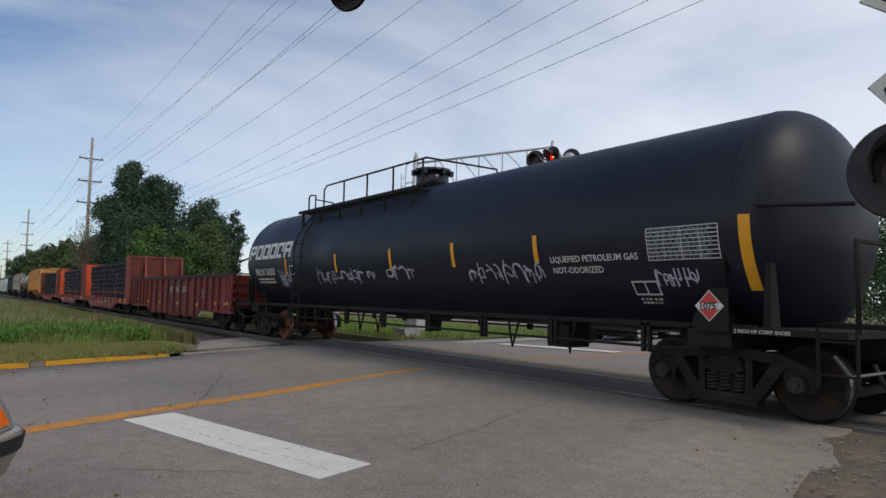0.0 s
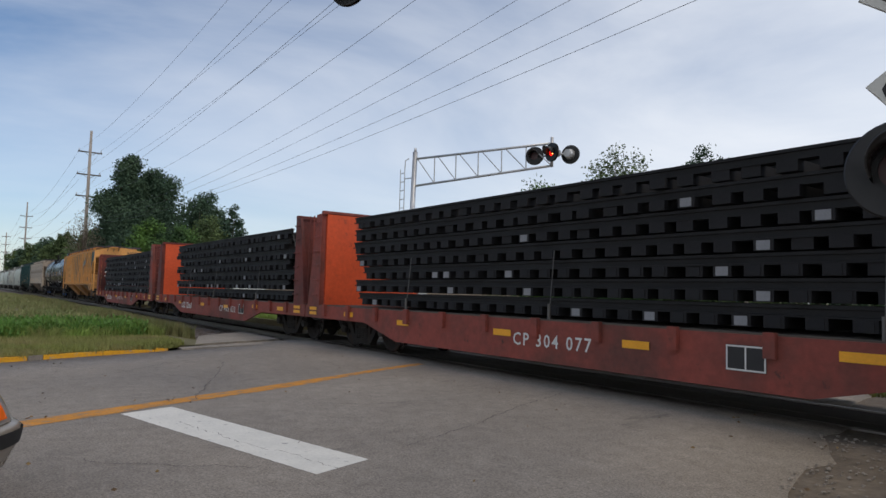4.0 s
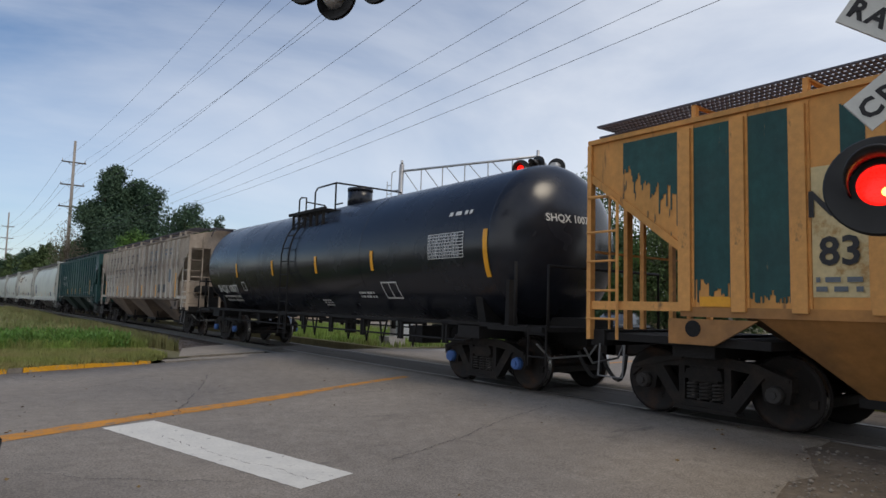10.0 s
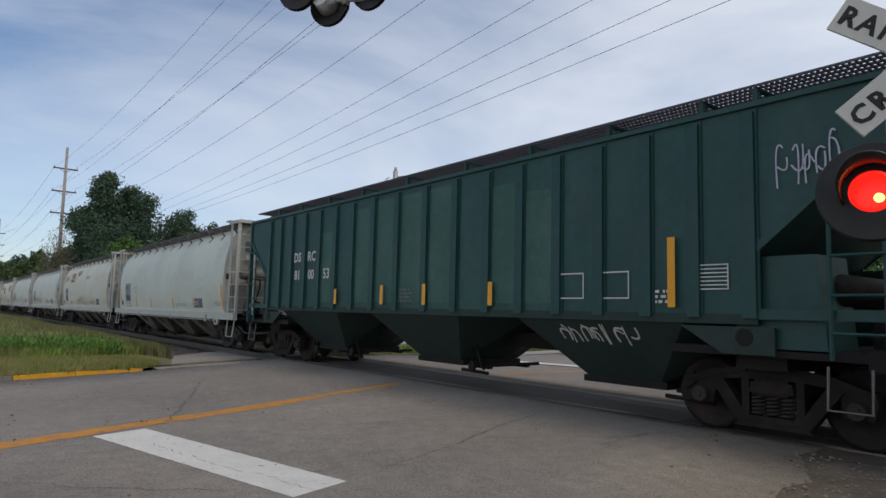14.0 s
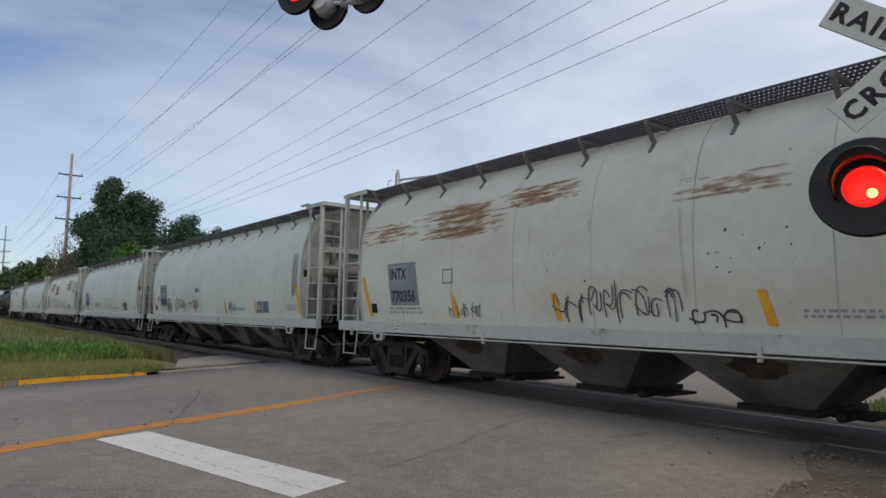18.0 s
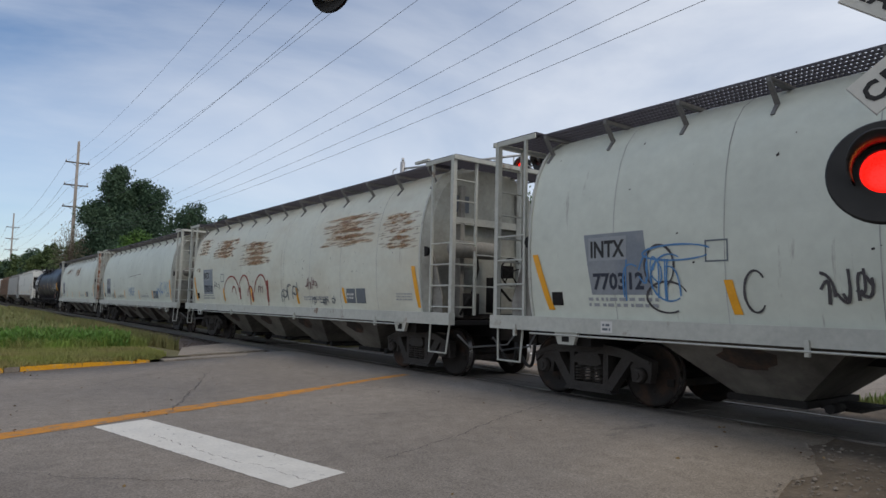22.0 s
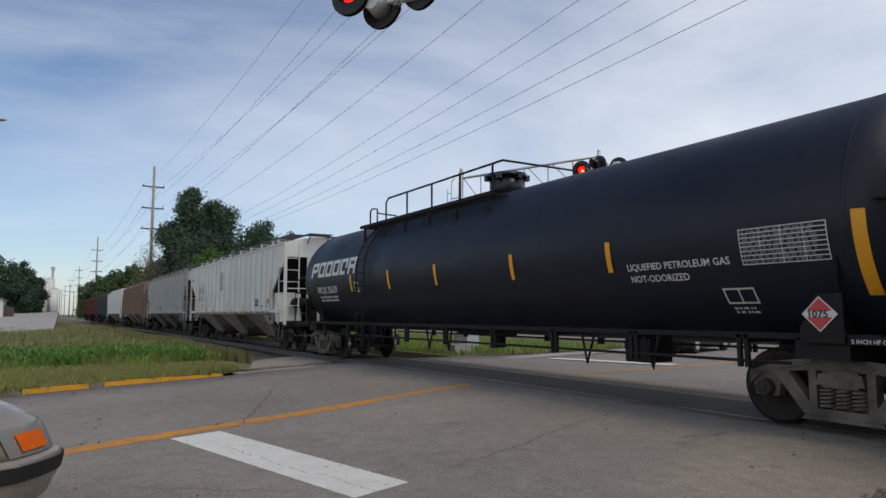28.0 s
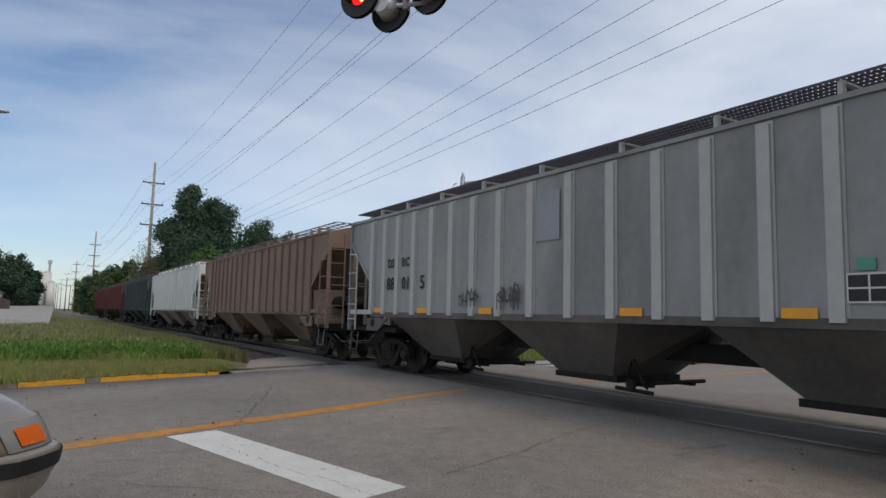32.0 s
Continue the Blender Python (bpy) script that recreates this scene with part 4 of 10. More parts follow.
# ---- utility poles and wires ----
def utility_pole(x, top, dark=False, arms=((20.75, 1.25), (17.45, 1.25), (14.3, 1.25))):
    ob = thing("utility_pole", "tall weathered timber utility pole with three crossarms" if not dark else "dark timber utility pole with crossarms", "pole", "poles along the railway", place=pose(x, 14.0, 0))
    bm = bmesh.new()
    cyl(bm, (0, 0, -0.3), (0, 0, top), 0.30, 12, 0.17)
    part("pole", bm, M_DARKPOLE if dark else M_WOODPOLE, ob)
    for z, w in arms:
        bm = bmesh.new()
        bx(bm, -0.08, -1.25 * w, z - 0.09, 0.08, 1.25 * w, z + 0.09)
        cyl(bm, (0.1, -0.7 * w, z), (0.1, 0, z - 0.6), 0.03, 5)
        cyl(bm, (0.1, 0.7 * w, z), (0.1, 0, z - 0.6), 0.03, 5)
        arm = part("crossarm", bm, M_DARKPOLE, ob, "grey timber crossarm")
        for s in (-1.15 * w, 1.15 * w):
            bm = bmesh.new()
            cyl(bm, (0, s, z + 0.09), (0, s, z + 0.42), 0.075, 8, 0.04)
            part("insulator", bm, M_GALV, arm)
    return ob


POLE_X = (6.0, -107.0, -223.0, -330.0, -430.0, -520.0, -600.0)
for k, x in enumerate(POLE_X):
    utility_pole(x, (23.9, 23.9, 24.8, 22.5, 19.0, 20.0, 20.0)[k], k == 4)
for x, yy, h in ((-470, 17.5, 16), (-560, 11.8, 19), (-390, 17, 17)):
    ob = thing("utility_pole", "distant timber utility pole", "pole", "poles along the railway", place=pose(x, yy, 0))
    bm = bmesh.new()
    cyl(bm, (0, 0, -0.3), (0, 0, h), 0.28, 8, 0.18)
    part("pole", bm, M_DARKPOLE, ob)
    bm = bmesh.new()
    bx(bm, -0.1, -1.6, h - 1.0, 0.1, 1.6, h - 0.8)
    part("crossarm", bm, M_DARKPOLE, ob)


def wire(name, ya, za, yb, zb, x0, x1, sag, r=0.018):
    bm = bmesh.new()
    pts = []
    for i in range(25):
        t = i / 24
        pts.append((x0 + (x1 - x0) * t, ya + (yb - ya) * t, za + (zb - za) * t - 4 * sag * t * (1 - t)))
    loft(bm, [[(x, y + r * math.cos(a * 1.2566), z + r * math.sin(a * 1.2566)) for a in range(5)] for x, y, z in pts])
    tagged(new(name, mesh_of(name, bm, M_WIRE)), "thin dark overhead wire strung between poles", "wire", "overhead wires")


SPAN = ((12.5, 20.7, 22.9, 2.4), (12.5, 17.5, 20.4, 2.7), (12.5, 14.4, 16.7, 2.3), (15.5, 21.3, 20.1, 1.1), (15.5, 18.0, 18.5, 1.7), (15.5, 14.8, 17.1, 2.6), (14.0, 11.7, 12.9, 2.6), (14.0, 10.9, 11.6, 2.2), (14.0, 10.6, 10.3, 2.0), (14.0, 10.3, 9.5, 1.8))
for yy, z1, z0, sag in SPAN:
    wire("overhead_wire", yy, z0, yy, z1, POLE_X[0], POLE_X[1], sag, 0.0105 if z1 > 12 else 0.0075)
for k in (1, 2, 3):
    for yy, z1, z0, sag in SPAN[:6]:
        wire("overhead_wire", yy, z1, yy, z1, POLE_X[k], POLE_X[k + 1], 2.2, 0.012 + 0.004 * k)


# ---- the train ----
def coat(name, col, **k):
    return mat(name, col, **k)


M_TANK = coat("tank_black_paint", (0.010, 0.013, 0.024), rough=0.46, spec=0.3, var=0.3, scale=0.7, bump=0.08, bscale=4, col2=(0.016, 0.018, 0.026), cut=0.56, soft=0.15, c2scale=0.5, stretch=(1, 1, 2.5))
M_TANK_GLOSS = coat("tank_black_gloss", (0.012, 0.014, 0.021), rough=0.24, var=0.25, scale=0.6, bump=0.05, bscale=4, col2=(0.02, 0.022, 0.028), cut=0.58, soft=0.15, c2scale=0.4)
M_GONDTOP = coat("gondola_grimy_edge", (0.07, 0.026, 0.022), rough=0.8, var=0.35, scale=1.5, bump=0.25, bscale=9, col2=(0.04, 0.025, 0.022), cut=0.5, soft=0.1, c2scale=1.5)
M_GOND = coat("gondola_red_paint", (0.18, 0.031, 0.027), rough=0.7, var=0.28, scale=1.0, bump=0.25, bscale=9, col2=(0.11, 0.036, 0.028), cut=0.56, soft=0.1, c2scale=0.7, stretch=(1, 1, 0.45), col3=(0.06, 0.03, 0.025), cut3=0.66, c3scale=3.2)
M_FLATRED = coat("flat_car_red_paint", (0.24, 0.055, 0.04), rough=0.7, var=0.28, scale=1.2, bump=0.25, bscale=9, col2=(0.13, 0.045, 0.035), cut=0.55, soft=0.1, c2scale=1.0, col3=(0.07, 0.032, 0.026), cut3=0.66, c3scale=4)
M_BULKDARK = coat("bulkhead_dark_red", (0.15, 0.035, 0.028), rough=0.72, var=0.28, scale=1.2, bump=0.25, bscale=9, col2=(0.09, 0.03, 0.025), cut=0.55, soft=0.1, c2scale=1.0)
M_ORANGE = coat("bulkhead_orange", (0.62, 0.085, 0.025), rough=0.65, var=0.2, scale=1.2, bump=0.15, bscale=8, col3=(0.22, 0.05, 0.03), cut3=0.66, c3scale=2.6)
M_DECK = coat("flat_deck_timber", (0.1, 0.085, 0.07), rough=0.9, var=0.3, scale=2, bump=0.4, bscale=14)
M_PANELBLACK = coat("load_black", (0.009, 0.0088, 0.0095), rough=0.75, var=0.4, scale=1.5, bump=0.3, bscale=12)
M_TIEEND = coat("load_tie_end", (0.24, 0.245, 0.26), rough=0.75, var=0.2, scale=5)
M_TIEMID = coat("load_tie_dull", (0.013, 0.013, 0.015), rough=0.8, var=0.45, scale=5, rand=1)
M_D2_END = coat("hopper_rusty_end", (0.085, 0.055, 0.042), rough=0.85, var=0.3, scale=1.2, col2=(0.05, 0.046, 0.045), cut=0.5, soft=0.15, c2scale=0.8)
M_TIEDARK = coat("load_tie_dark", (0.013, 0.0125, 0.014), rough=0.8, var=0.35, scale=3)
M_YELLOW = coat("hopper_yellow_paint", (0.66, 0.315, 0.09), rough=0.66, var=0.2, scale=1.1, bump=0.15, bscale=10, col2=(0.50, 0.255, 0.075), cut=0.54, soft=0.12, c2scale=1.1, stretch=(1.5, 1, 0.35), col3=(0.22, 0.12, 0.055), cut3=0.64, c3scale=3.2, stretch3=(2.0, 1, 0.2))
M_OLDGREEN = coat("old_green_paint", (0.013, 0.060, 0.058), rough=0.6, var=0.3, scale=1.2, bump=0.15, bscale=10, col2=(0.022, 0.085, 0.078), cut=0.55, soft=0.12, c2scale=1.2, stretch=(1.5, 1, 0.4), col3=(0.30, 0.19, 0.08), cut3=0.69, c3scale=5, stretch3=(2.5, 1, 0.3))
M_YELLOW_RIB = coat("hopper_yellow_rib", (0.68, 0.335, 0.10), rough=0.66, var=0.22, scale=1.4, col3=(0.14, 0.09, 0.05), cut3=0.66, c3scale=3.5, stretch3=(1, 1, 0.5))
# Darker, browner yellow for the bays, sills, gussets and ends.
M_YELLOW_LOW = coat("hopper_yellow_low", (0.44, 0.21, 0.065), rough=0.72, var=0.25, scale=0.9, bump=0.15, bscale=9, col2=(0.13, 0.085, 0.05), cut=0.55, soft=0.15, c2scale=0.6)
M_MORR = coat("hopper_grimy_white", (0.45, 0.375, 0.30), rough=0.72, var=0.25, scale=0.9, bump=0.12, bscale=10, col2=(0.20, 0.155, 0.12), cut=0.50, soft=0.10, c2scale=0.55, stretch=(1.2, 1, 0.6), col3=(0.1, 0.075, 0.06), cut3=0.66, c3scale=2.6, stretch3=(1.2, 1, 0.3))
M_MORR_RIB = coat("hopper_grimy_rib", (0.56, 0.51, 0.44), rough=0.7, var=0.2, scale=1.4, col2=(0.24, 0.2, 0.17), cut=0.58, soft=0.1, c2scale=1.3)
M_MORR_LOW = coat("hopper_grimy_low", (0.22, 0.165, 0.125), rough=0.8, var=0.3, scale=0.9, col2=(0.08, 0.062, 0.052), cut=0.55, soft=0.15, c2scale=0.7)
M_GREEN = coat("hopper_dark_green", (0.015, 0.062, 0.060), rough=0.55, var=0.25, scale=0.8, bump=0.1, bscale=10, col2=(0.028, 0.085, 0.08), cut=0.57, soft=0.12, c2scale=0.5, stretch=(1, 1, 0.5))
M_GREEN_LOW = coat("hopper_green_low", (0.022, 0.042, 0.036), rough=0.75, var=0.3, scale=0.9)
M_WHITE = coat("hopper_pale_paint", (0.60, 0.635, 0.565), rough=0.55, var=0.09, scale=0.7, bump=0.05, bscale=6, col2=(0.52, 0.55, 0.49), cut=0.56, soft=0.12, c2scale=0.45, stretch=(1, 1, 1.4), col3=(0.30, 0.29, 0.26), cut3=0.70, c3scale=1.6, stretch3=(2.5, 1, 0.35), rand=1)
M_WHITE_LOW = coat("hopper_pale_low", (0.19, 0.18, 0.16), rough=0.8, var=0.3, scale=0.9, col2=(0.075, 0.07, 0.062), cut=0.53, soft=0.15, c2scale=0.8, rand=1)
M_STENCIL_PANEL = coat("stencil_slate", (0.20, 0.225, 0.26), rough=0.6, var=0.15, scale=2, col2=(0.27, 0.29, 0.31), cut=0.55, soft=0.12, c2scale=1.5, rand=1)
M_LETTER_N = coat("stencil_navy", (0.03, 0.036, 0.055), rough=0.6, var=0.2, scale=4)
# Pale paint lowered to hold the platform's shadow on the end, plus grime patches.
M_ENDSHEET_SHADED = coat("hopper_end_sheet_shaded", (0.38, 0.39, 0.35), rough=0.7, var=0.2, scale=1.0, col2=(0.22, 0.215, 0.19), cut=0.56, soft=0.12, c2scale=0.9, rand=1)
# Body grey taken down for the shade around the end gear, with grime patches.
M_ENDGEAR_SHADED = coat("hopper_end_gear_shaded", (0.24, 0.235, 0.215), rough=0.75, var=0.25, scale=1.5, col2=(0.10, 0.09, 0.08), cut=0.55, soft=0.12, c2scale=1.2, rand=1)
M_WHITE_SILL = coat("hopper_pale_sill", (0.46, 0.47, 0.43), rough=0.6, var=0.16, scale=1.5, col3=(0.2, 0.13, 0.09), cut3=0.65, c3scale=2.2, rand=1)
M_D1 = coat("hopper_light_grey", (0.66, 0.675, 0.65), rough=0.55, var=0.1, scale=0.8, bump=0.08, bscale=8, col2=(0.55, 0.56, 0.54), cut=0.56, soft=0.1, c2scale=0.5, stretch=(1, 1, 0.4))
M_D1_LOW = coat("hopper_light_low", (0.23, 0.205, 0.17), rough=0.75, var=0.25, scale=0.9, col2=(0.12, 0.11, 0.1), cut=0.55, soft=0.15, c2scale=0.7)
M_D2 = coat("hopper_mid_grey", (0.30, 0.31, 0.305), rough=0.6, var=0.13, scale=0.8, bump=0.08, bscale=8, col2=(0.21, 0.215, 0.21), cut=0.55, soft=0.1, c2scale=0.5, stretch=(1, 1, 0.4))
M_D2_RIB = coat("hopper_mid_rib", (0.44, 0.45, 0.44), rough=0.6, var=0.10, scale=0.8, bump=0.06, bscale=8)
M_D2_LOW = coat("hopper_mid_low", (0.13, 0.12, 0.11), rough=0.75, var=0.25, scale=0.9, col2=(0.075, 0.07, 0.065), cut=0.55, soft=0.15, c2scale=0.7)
M_BROWN = coat("hopper_brown", (0.21, 0.145, 0.11), rough=0.72, var=0.2, scale=0.8, col2=(0.27, 0.18, 0.13), cut=0.55, soft=0.12, c2scale=0.6, stretch=(1, 1, 0.4))
M_DARKRED = coat("hopper_dark_red", (0.13, 0.04, 0.035), rough=0.72, var=0.2, scale=0.8)
M_DKGREEN = coat("hopper_grey_green", (0.05, 0.075, 0.07), rough=0.7, var=0.2, scale=0.8)
M_GRATING = coat("grating_steel", (0.10, 0.095, 0.115), rough=0.7, metal=0.2, var=0.3, scale=4)
M_GRATING_LT = coat("grating_grey", (0.18, 0.18, 0.18), rough=0.7, metal=0.2, var=0.3, scale=4)
M_SMUDGE = coat("dark_overpaint", (0.035, 0.03, 0.028), rough=0.75, var=0.4, scale=3, col2=(0.09, 0.055, 0.04), cut=0.56, soft=0.1, c2scale=3)
M_BLUECAP = coat("bearing_blue", (0.05, 0.12, 0.33), rough=0.5, var=0.15, scale=5)
M_HOSE = coat("rubber_hose", (0.02, 0.02, 0.02), rough=0.7, var=0.1)
M_SEAM = coat("weld_seam_grime", (0.42, 0.43, 0.41), rough=0.7, var=0.2, scale=3, col2=(0.16, 0.15, 0.14), cut=0.56, soft=0.08, c2scale=1.1, rand=1)
M_CHAIN = coat("tie_down_chain", (0.12, 0.115, 0.11), rough=0.5, metal=0.6, var=0.2, scale=6)

KNOT_T = (0, 4, 8, 12, 16, 20, 24, 28, 32)
KNOT_S = (0, 41.94, 83.83, 125.7, 167.18, 208.04, 248.67, 289.42, 330.21)
CARS, WHEELS = [], []
WHEEL_R, WHEEL_B = 0.46, 0.92


def wheelset_mesh(material):
    bm = bmesh.new()
    for s in (-1, 1):
        prof = ((0.10, 0.83), (0.10, 0.70), (0.33, 0.735), (0.40, 0.70), (0.49, 0.69), (0.485, 0.715), (0.462, 0.725), (0.458, 0.815), (0.40, 0.825), (0.35, 0.775), (0.16, 0.80))
        rings = []
        for rr, yy in prof:
            rings.append([(rr * math.cos(a * math.pi / 14), s * yy, rr * math.sin(a * math.pi / 14)) for a in range(28)])
        rings.append(rings[0])
        loft(bm, rings, True, True, False)
        for a in range(4):
            t = a * math.pi / 2 + 0.4
            cyl(bm, (0.24 * math.cos(t), s * 0.775, 0.24 * math.sin(t)), (0.24 * math.cos(t), s * 0.80, 0.24 * math.sin(t)), 0.035, 6)
    cyl(bm, (0, -1.0, 0), (0, 1.0, 0), 0.085, 12)
    return mesh_of("wheelset", bm, material)


def tread_mesh():
    bm = bmesh.new()
    rings = [[(rr * math.cos(a * math.pi / 14), -yy, rr * math.sin(a * math.pi / 14)) for a in range(28)] for rr, yy in ((0.466, 0.728), (0.463, 0.812))]
    loft(bm, rings, True, True, False)
    return mesh_of("tread", bm, M_TREAD)


def frame_mesh(material):
    """One cast side frame as a single outline with its three windows."""
    bm = bmesh.new()
    y0, y1 = -1.10, -0.94
    slab(bm, ((-1.12, 0.50), (-1.12, 0.66), (-0.72, 0.79), (-0.30, 0.84), (0.30, 0.84), (0.72, 0.79), (1.12, 0.66), (1.12, 0.50), (0.98, 0.62), (0.80, 0.64), (0.62, 0.68), (0.34, 0.71), (-0.34, 0.71), (-0.62, 0.68), (-0.80, 0.64), (-0.98, 0.62)), y0, y1)
    slab(bm, ((-0.80, 0.66), (-0.62, 0.69), (-0.30, 0.24), (-0.30, 0.16), (-0.42, 0.17)), y0, y1)
    slab(bm, ((0.80, 0.66), (0.62, 0.69), (0.30, 0.24), (0.30, 0.16), (0.42, 0.17)), y0, y1)
    slab(bm, ((-0.42, 0.17), (0.42, 0.17), (0.36, 0.27), (-0.36, 0.27)), y0, y1)
    slab(bm, ((-0.37, 0.26), (-0.28, 0.26), (-0.28, 0.73), (-0.37, 0.73)), y0, y1)
    slab(bm, ((0.28, 0.26), (0.37, 0.26), (0.37, 0.73), (0.28, 0.73)), y0, y1)
    slab(bm, ((-0.27, 0.55), (0.27, 0.55), (0.24, 0.68), (-0.24, 0.68)), -1.13, -0.96)
    slab(bm, ((-0.46, 0.14), (0.46, 0.14), (0.42, 0.19), (-0.42, 0.19)), y0 - 0.03, y1)
    for s in (-1, 1):
        slab(bm, [(s * x, z) for x, z in ((0.30, 0.80), (1.10, 0.62), (1.10, 0.66), (0.72, 0.80), (0.30, 0.855))], y0 - 0.025, y0 + 0.01)
    for x in (-WHEEL_B, WHEEL_B):
        slab(bm, ((x - 0.15, 0.36), (x + 0.15, 0.36), (x + 0.19, 0.58), (x + 0.13, 0.66), (x - 0.13, 0.66), (x - 0.19, 0.58)), -1.06, -0.93)
    return mesh_of("side_frame", bm, material)


def bolster_mesh(material):
    bm = bmesh.new()
    bx(bm, -0.20, -1.12, 0.52, 0.20, 1.12, 0.72)
    return mesh_of("truck", bm, material)


def beam_mesh(material):
    bm = bmesh.new()
    bx(bm, -0.05, -0.85, 0.32, 0.05, 0.85, 0.42)
    return mesh_of("brake_beam", bm, material)


def cap_mesh(material):
    bm = bmesh.new()
    cyl(bm, (0, -1.04, 0), (0, -1.16, 0), 0.115, 12, 0.095)
    cyl(bm, (0, -1.155, 0), (0, -1.18, 0), 0.05, 6)
    return mesh_of("bearing_cap", bm, material)


def spring_mesh(material):
    bm = bmesh.new()
    tube(bm, [(0.07 * math.cos(k * 0.785), -1.06 + 0.07 * math.sin(k * 0.785), 0.28 + 0.245 * k / 44) for k in range(45)], 0.017, 5)
    return mesh_of("spring", bm, material)


M_WHEELRUST = mat("wheel_rust", (0.17, 0.06, 0.03), 0.85, var=0.3, scale=4, col2=(0.09, 0.045, 0.03), cut=0.56, soft=0.12, c2scale=3)
ME_WHEELSET, ME_WHEELSET_RUST, ME_TREAD = wheelset_mesh(M_WHEEL), wheelset_mesh(M_WHEELRUST), tread_mesh()
M_TRUCK_TAN = mat("truck_dried_mud", (0.15, 0.135, 0.115), 0.9, var=0.35, scale=4, bump=0.3, col2=(0.06, 0.052, 0.046), cut=0.55, soft=0.12, c2scale=3, rand=1)
ME_FRAME = {0: frame_mesh(M_TRUCK), 1: frame_mesh(M_TRUCK_GREY), 2: frame_mesh(M_TRUCK_TAN)}
ME_BOLSTER = {0: bolster_mesh(M_TRUCK), 1: bolster_mesh(M_TRUCK_GREY), 2: bolster_mesh(M_TRUCK_TAN)}
ME_BEAM = beam_mesh(M_TRUCK)
ME_SPRING = {0: spring_mesh(M_TRUCK_GREY), 1: spring_mesh(M_TRUCK_GREY), 2: spring_mesh(M_TRUCK_TAN)}
ME_CAP = {0: cap_mesh(M_TRUCK_GREY), 1: cap_mesh(M_TRUCK_GREY), 2: cap_mesh(M_BLUECAP)}


def trucks(car, tc, look_of=0, cap=0, keyed=True, rusty=False):
    for s in (-1, 1):
        t = share("truck", ME_BOLSTER[look_of], car, pose(s * tc, 0, 0), "four-wheeled cast steel truck")
        for half_turn in (0.0, 180.0):
            share("side_frame", ME_FRAME[look_of], t, pose(0, 0, 0, 0, 0, half_turn))
            for x in (-0.18, 0.0, 0.18):
                share("spring", ME_SPRING[look_of], t, pose(x, 0, 0, 0, 0, half_turn))
        for x in (-WHEEL_B, WHEEL_B):
            share("brake_beam", ME_BEAM, t, pose(x * 1.36, 0, 0))
            rust = rusty and s < 0 and x > 0
            w = share("wheelset", ME_WHEELSET_RUST if rust else ME_WHEELSET, t, pose(x, 0, WHEEL_R), "rust-brown wheels" if rust else "")
            if keyed:
                WHEELS.append((w, x))
            for half_turn in (0.0, 180.0):
                share("wheel_tread", ME_TREAD, t, pose(x, 0, WHEEL_R, 0, 0, half_turn), "polished tread")
                share("bearing_cap", ME_CAP[cap], t, pose(x, 0, WHEEL_R, 0, 0, half_turn), "blue bearing cap" if cap == 2 else "")


def couplers(car, half):
    """Drawgear, hoses and cut levers at both ends; half: to the pulling face."""
    for s in (-1, 1):
        bm = bmesh.new()
        bx(bm, min(s * (half - 1.1), s * (half - 0.25)), -0.16, 0.72, max(s * (half - 1.1), s * (half - 0.25)), 0.16, 0.98)
        bx(bm, min(s * (half - 0.3), s * (half + 0.08)), -0.2, 0.68, max(s * (half - 0.3), s * (half + 0.08)), 0.14, 1.0)
        part("coupler", bm, M_TRUCK, car)
        bm = bmesh.new()
        pts = [(s * (half - 0.5 + 0.5 * t), -0.45 + 0.12 * math.sin(t * 3.1), 0.72 - 0.42 * math.sin(t * math.pi) ** 0.8) for t in np.linspace(0, 1, 9)]
        tube(bm, pts, 0.032, 6)
        part("brake_hose", bm, M_HOSE, car)
        bm = bmesh.new()
        tube(bm, ((s * (half - 0.5), -1.45, 0.85), (s * (half - 0.45), -1.2, 0.62), (s * (half - 0.3), -0.4, 0.66), (s * (half - 0.25), -0.1, 1.0)), 0.018, 5)
        part("cut_lever", bm, M_GRATING_LT, car)


def car_thing(name, label, q, group="freight train"):
    ob = thing(name, label, "rail car", group, place=pose(q, TRACK_Y, RAIL_Z))
    CARS.append((ob, q))
    return ob


def ladder(bm, x, y, z0, z1, w, along="x", step=0.36, r=0.016):
    a = (w / 2, 0) if along == "x" else (0, w / 2)
    for s in (-1, 1):
        cyl(bm, (x + s * a[0], y + s * a[1], z0), (x + s * a[0], y + s * a[1], z1), r * 1.3, 5)
    z = z0 + 0.15
    while z < z1:
        cyl(bm, (x - a[0], y - a[1], z), (x + a[0], y + a[1], z), r, 5)
        z += step


def grating(bm, x0, x1, y0, y1, z, step=0.11, th=0.028):
    m = max(int((y1 - y0) / 0.12), 2) if step < 0.15 else 2
    for k in range(m + 1):
        y = y0 + (y1 - y0) * k / m
        bx(bm, x0, y - 0.011, z - th, x1, y + 0.011, z)
    n = int((x1 - x0) / step)
    for i in range(n + 1):
        x = x0 + (x1 - x0) * i / n
        bx(bm, x - 0.011, y0, z - th + 0.004, x + 0.011, y1, z - 0.004)


# -- ribbed covered hopper --
RIB_X = tuple(s * x for s, row in ((-1, (6.92, 6.21, 5.51, 4.72, 3.92, 3.11, 2.30, 1.42, 0.49)), (1, (0.49, 1.42, 2.30, 3.11, 3.92, 4.72, 5.51, 6.21, 6.92))) for x in row)


